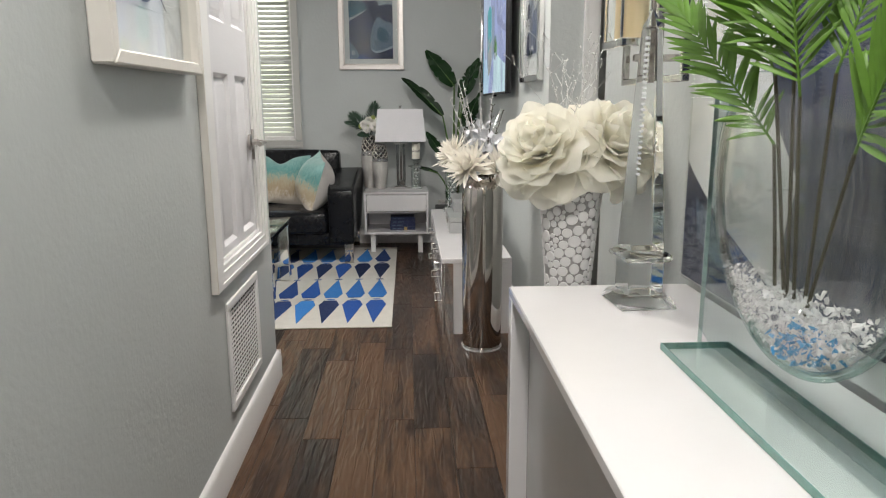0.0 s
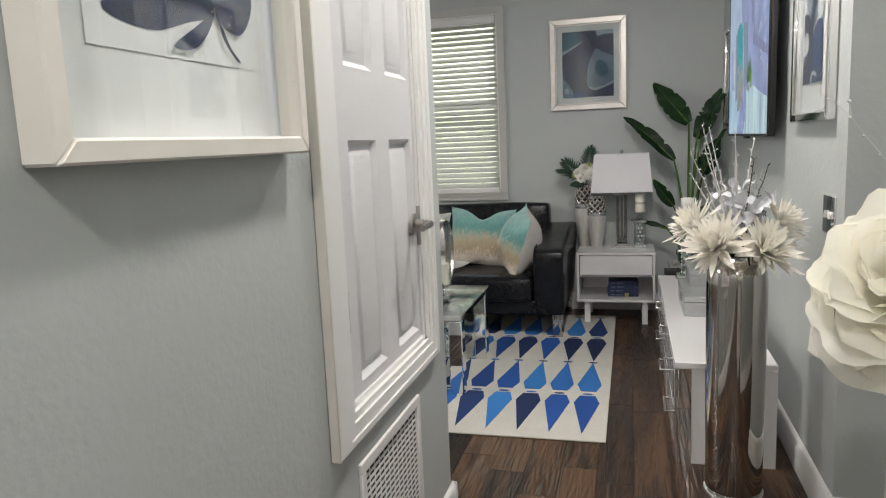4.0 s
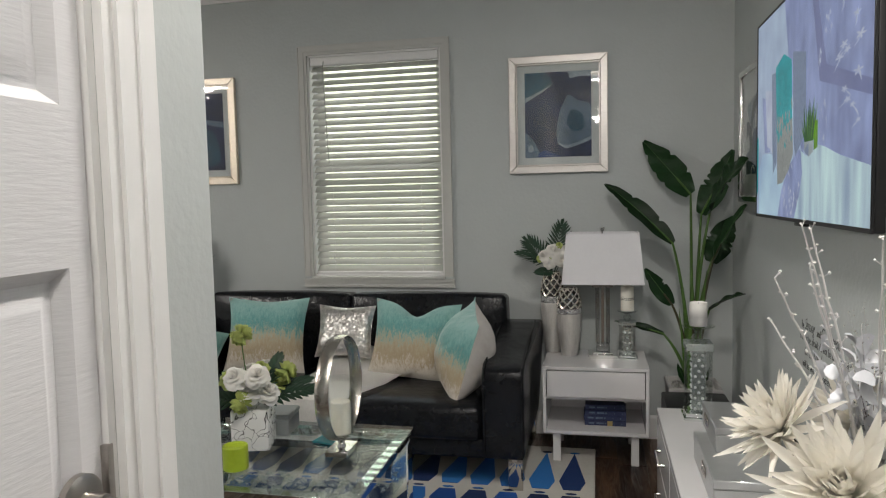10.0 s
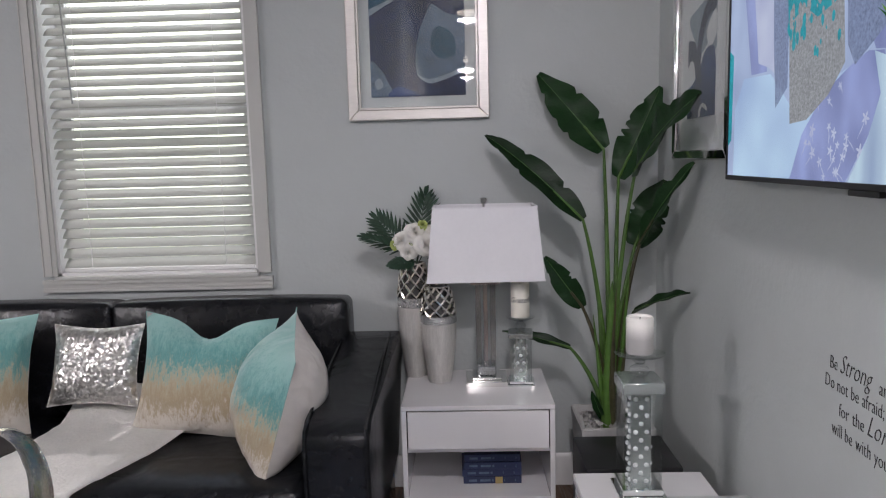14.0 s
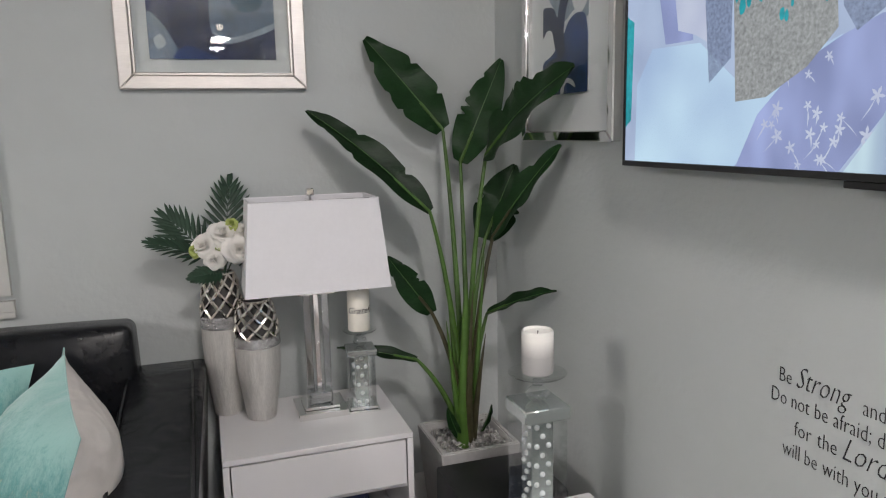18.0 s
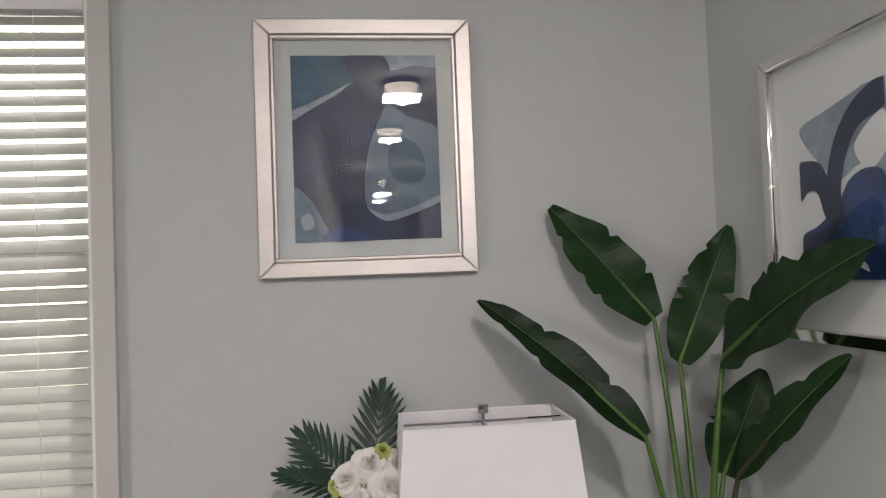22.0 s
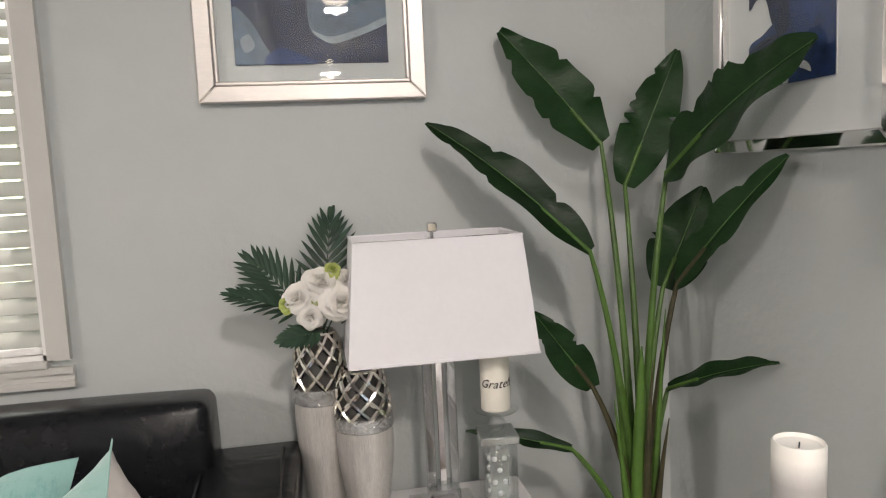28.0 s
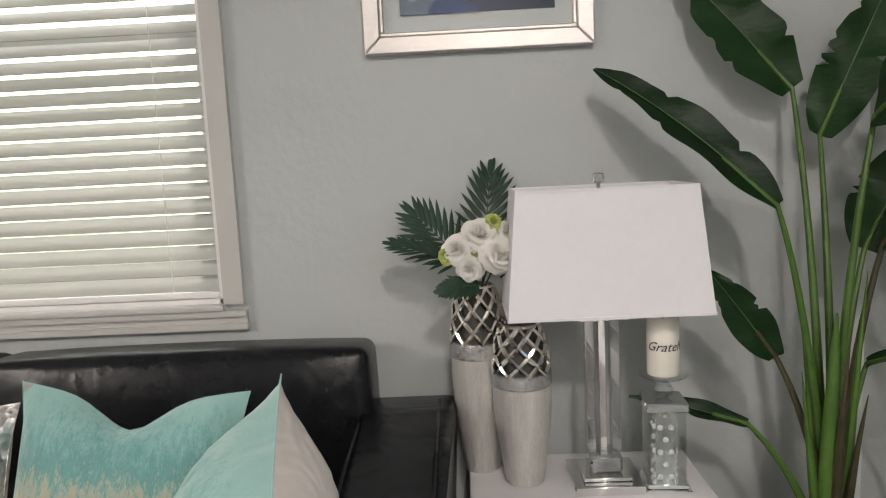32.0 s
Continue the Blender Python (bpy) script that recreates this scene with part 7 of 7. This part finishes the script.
# smoked chrome floor vase
SV = Vector((0.512, 3.775, 0))
sv = thing("floor_vase", pose(*SV), "tall smoked-chrome cylinder vase on a round base", "vase")
bm = B()
lathe(bm, [(0.108, 0.0005), (0.108, 0.012), (0.105, 0.018), (0.10, 0.020)], 40)
part("foot", bm, CHROME, sv)
bm = B()
lathe(bm, [(0.096, 0.0205), (0.100, 0.03), (0.103, 0.45), (0.104, 0.80), (0.101, 0.84), (0.090, 0.872), (0.070, 0.892), (0.057, 0.900), (0.052, 0.898), (0.054, 0.87), (0.01, 0.86)], 48)
part("body", bm, SMOKE, sv)
arr = thing("flower_arrangement", pose(SV.x, SV.y, 0.90), "ivory spider mums with silver twigs in the floor vase", "flowers")
for i, (p, ax, r) in enumerate((((-0.145, 0.02, 0.105), (-0.80, -0.25, 0.55), 0.115), ((-0.080, -0.110, 0.045), (-0.42, -0.70, 0.55), 0.14), ((0.070, -0.095, 0.030), (0.42, -0.70, 0.50), 0.135), ((0.135, 0.01, 0.115), (0.85, -0.2, 0.45), 0.115), ((0.0, 0.11, 0.09), (0.0, 0.9, 0.5), 0.11))):
    bm = B()
    spike_flower(bm, p, Vector(ax) + Vector((0, 0, 0.15)), r, 120, i)
    part("spider_mum", bm, MUM, arr)
    bm = B()
    tube(bm, curve((0.25 * p[0], 0.25 * p[1], -0.03), (0.5 * p[0], 0.5 * p[1], 0.03), p, 6), 0.005, 6)
    part("stalk", bm, DSTEM, arr)


def beaded_twig(parent, tip, seed, mt):
    rng = random.Random(seed)
    pts = curve((0.15 * tip[0], 0.15 * tip[1], 0.02), (0.42 * tip[0], 0.42 * tip[1], tip[2] * 0.45), tip, 12)
    pts = [p + Vector((rng.uniform(-1, 1), rng.uniform(-1, 1), 0)) * 0.0025 for p in pts]
    bm = B()
    tube(bm, pts, [0.0032 - 0.0017 * k / 12 for k in range(13)], 6)
    for k in range(4, 13):
        for e in range(2):
            d = Vector((rng.uniform(-1, 1), rng.uniform(-1, 1), 0.7)).normalized() * rng.uniform(0.005, 0.016)
            tube(bm, [pts[k], pts[k] + d], [0.0011, 0.0007], 4)
            bead(bm, pts[k] + d, rng.uniform(0.0022, 0.0038))
    part("twig", bm, mt, parent)


for i, (x, z) in enumerate(((-0.124, 0.46), (-0.094, 0.45), (-0.026, 0.44), (0.05, 0.40), (-0.16, 0.37), (-0.017, 0.35), (0.105, 0.31), (0.046, 0.34), (-0.12, 0.395), (-0.15, 0.28))):
    beaded_twig(arr, (x, 0.07 * math.sin(i * 2.3), z), 50 + i, TWIG if i not in (6, 7) else DSTEM)
rng = random.Random(8)
for s in range(12):
    a = s * 2.4
    rr = 0.03 + 0.10 * (s / 12) ** 0.6
    top = Vector((rr * math.cos(a) + 0.012, rr * math.sin(a) - 0.01, 0.27 - 0.45 * rr + 0.03 * math.sin(s * 2.2)))
    pts = curve((0, 0, 0.02), Vector((0.02 * math.cos(a), 0.02 * math.sin(a), 0.14)), top, 8)
    bm = B()
    tube(bm, pts, 0.0014, 4)
    for k in range(3, 9):
        c = pts[k] + Vector((rng.uniform(-1, 1), rng.uniform(-1, 1), rng.uniform(-0.5, 0.5))) * 0.020
        nrm = Vector((rng.uniform(-1, 1), -0.6 + rng.uniform(-0.8, 0.6), rng.uniform(-0.2, 1.1))).normalized()
        u = nrm.orthogonal().normalized()
        w = nrm.cross(u)
        r0 = rng.uniform(0.016, 0.026)
        hub = bm.verts.new(c - nrm * 0.005)
        f = [bm.verts.new(c + (u * math.cos(q) + w * math.sin(q) * 0.8) * r0 * (1 + 0.12 * math.cos(q)) + nrm * 0.005 * math.sin(2 * q + s)) for q in [math.pi / 5 * e for e in range(10)]]
        for e in range(10):
            bm.faces.new((hub, f[e], f[(e + 1) % 10]))
    part("frosted_spray", bm, EUCA, arr)
for s in range(16):
    a = s * 2.4 + 1
    top = Vector((0.12 * math.cos(a) * rng.uniform(0.3, 1) + 0.02, 0.10 * math.sin(a), rng.uniform(0.20, 0.33)))
    pts = curve((0, 0, 0.04), Vector((0.02 * math.cos(a), 0.02 * math.sin(a), 0.15)), top, 10)
    bm = B()
    tube(bm, pts, 0.0006, 3)
    for k in range(3, 11):
        for e in range(3):
            bead(bm, pts[k] + Vector((rng.uniform(-1, 1), rng.uniform(-1, 1), rng.uniform(-1, 1))) * 0.012, rng.uniform(0.0014, 0.0026))
    part("beaded_filament", bm, CHROME, arr, kind="stuff")

# ---- ceiling fittings ----
def dome(x, y):
    t = thing("ceiling_light", pose(x, y, ZC), "lit frosted-glass dome ceiling light with a dark rim", "ceiling light", "dome ceiling lights")
    bm = B()
    lathe(bm, [(0.132, -0.001), (0.137, -0.02), (0.122, -0.032), (0.114, -0.028), (0.08, -0.0015)], 32, close=True)
    part("rim", bm, mat("dark_bronze", (0.05, 0.04, 0.035), 0.35, 0.8), t)
    bm = B()
    lathe(bm, [(0.115, -0.029), (0.104, -0.045), (0.077, -0.060), (0.037, -0.069), (0.001, -0.072)], 28)
    part("glass_dome", bm, LAMPGLASS, t)


# the dome at y -2.2 is added too, unseen, to go with its lamp
for x, y in ((0.11, 3.9), (0.09, 2.5), (0.12, -2.2), (-4.76, 3.74), (-4.1, 3.63), (-4.68, 3.02)):
    dome(x, y)
ch = thing("chandelier", pose(0.08, 0.47, ZC), "small crystal drum chandelier on the hall ceiling", "chandelier")
bm = B()
lathe(bm, [(0.06, -0.001), (0.06, -0.015), (0.01, -0.03), (0.008, -0.14)], 20)
part("canopy", bm, CHROME, ch)
for z in (-0.15, -0.27):
    bm = B()
    lathe(bm, [(0.165, z), (0.17, z), (0.17, z - 0.012), (0.165, z - 0.012)], 32, close=True)
    part("hoop", bm, CHROME, ch)
gem = B()
lathe(gem, [(0.001, 0.014), (0.012, 0.0), (0.001, -0.02)], 6)
gm2 = mesh_of(gem, "crystal_drop", CRYSTAL)
for i in range(24):
    for z in (-0.185, -0.225):
        o = part("crystal_drop", gm2, CRYSTAL, ch)
        o.location = (0.168 * math.cos(i * 0.2618), 0.168 * math.sin(i * 0.2618), z)
bm = B()
lathe(bm, [(0.001, -0.17), (0.04, -0.18), (0.045, -0.21), (0.001, -0.245)], 16)
part("bulb", bm, LAMPGLASS, ch)
cv = thing("ceiling_vent", pose(-1.36, 6.40, ZC), "white louvred ceiling air vent", "vent")
bm = B()
for a in ((-0.16, 0.16, -0.09, -0.07), (-0.16, 0.16, 0.07, 0.09), (-0.16, -0.14, -0.07, 0.07), (0.14, 0.16, -0.07, 0.07)):
    box(bm, *a, -0.010, -0.001, 0.002, 1)
part("frame", bm, WHITE, cv)
for i in range(7):
    bm = B()
    box(bm, -0.14, 0.14, -0.008, 0.008, -0.0015, 0.0015, m=Matrix.Translation((0, -0.058 + i * 0.0193, -0.008)) @ Matrix.Rotation(radians(35), 4, "X"))
    part("slat", bm, WHITE, cv)

# ---- floor planks ----
PW = 0.1435
made = {}


def plank(length):
    key = round(length, 2)
    if key not in made:
        bm = B()
        w, l, c = PW / 2 - 0.0006, length / 2 - 0.0006, 0.0022
        lo = [bm.verts.new((x * w, y * l, -0.002)) for x, y in ((-1, -1), (1, -1), (1, 1), (-1, 1))]
        md = [bm.verts.new((x * w, y * l, -c)) for x, y in ((-1, -1), (1, -1), (1, 1), (-1, 1))]
        hi = [bm.verts.new((x * (w - c), y * (l - c), 0.0)) for x, y in ((-1, -1), (1, -1), (1, 1), (-1, 1))]
        for a, b in ((md, hi),):
            for i in range(4):
                bm.faces.new((a[i], a[(i + 1) % 4], b[(i + 1) % 4], b[i]))
        bm.faces.new(hi)
        for v in lo:
            bm.verts.remove(v)
        made[key] = mesh_of(bm, "plank", WOOD, False)
    return made[key]


rng = random.Random(12)
START = {0: 2.964, 1: 2.779, -1: 3.097}
far = []
for c in range(-40, 18):
    x = -0.421 + (c + 0.5) * PW
    y = START.get(c, rng.uniform(2.5, 3.4)) - 0.84 * 10
    while y < 6.65:
        ln = 0.84
        y0, y1 = max(y, -5.0), min(y + ln, 6.648)
        y += ln
        if y1 - y0 < 0.05:
            continue
        ym = (y0 + y1) / 2
        inside = (-0.6 < x < 0.80 and ym > -5) or (x <= -0.6 and ym > 3.0) or (x < -1.55 and ym > -0.3) or (0.8 <= x < 2.1 and 2.2 < ym < 4.6)
        if not inside:
            continue
        if x > -1.4 and ym > -0.3 and x < 1.0:
            ob = part("plank", plank(y1 - y0), WOOD, floor)
            ob.location = (x, ym, 0)
        else:
            far.append((x, ym, y1 - y0))
verts, faces = [], []
for x, ym, ln in far:
    me = plank(ln)
    o = len(verts)
    verts += [(v.co.x + x, v.co.y + ym, v.co.z) for v in me.vertices]
    faces += [[i + o for i in p.vertices] for p in me.polygons]
me = bpy.data.meshes.new("far_planks")
me.from_pydata(verts, [], faces)
me.materials.append(WOOD)
part("plank_rest", me, WOOD, floor, kind="stuff")
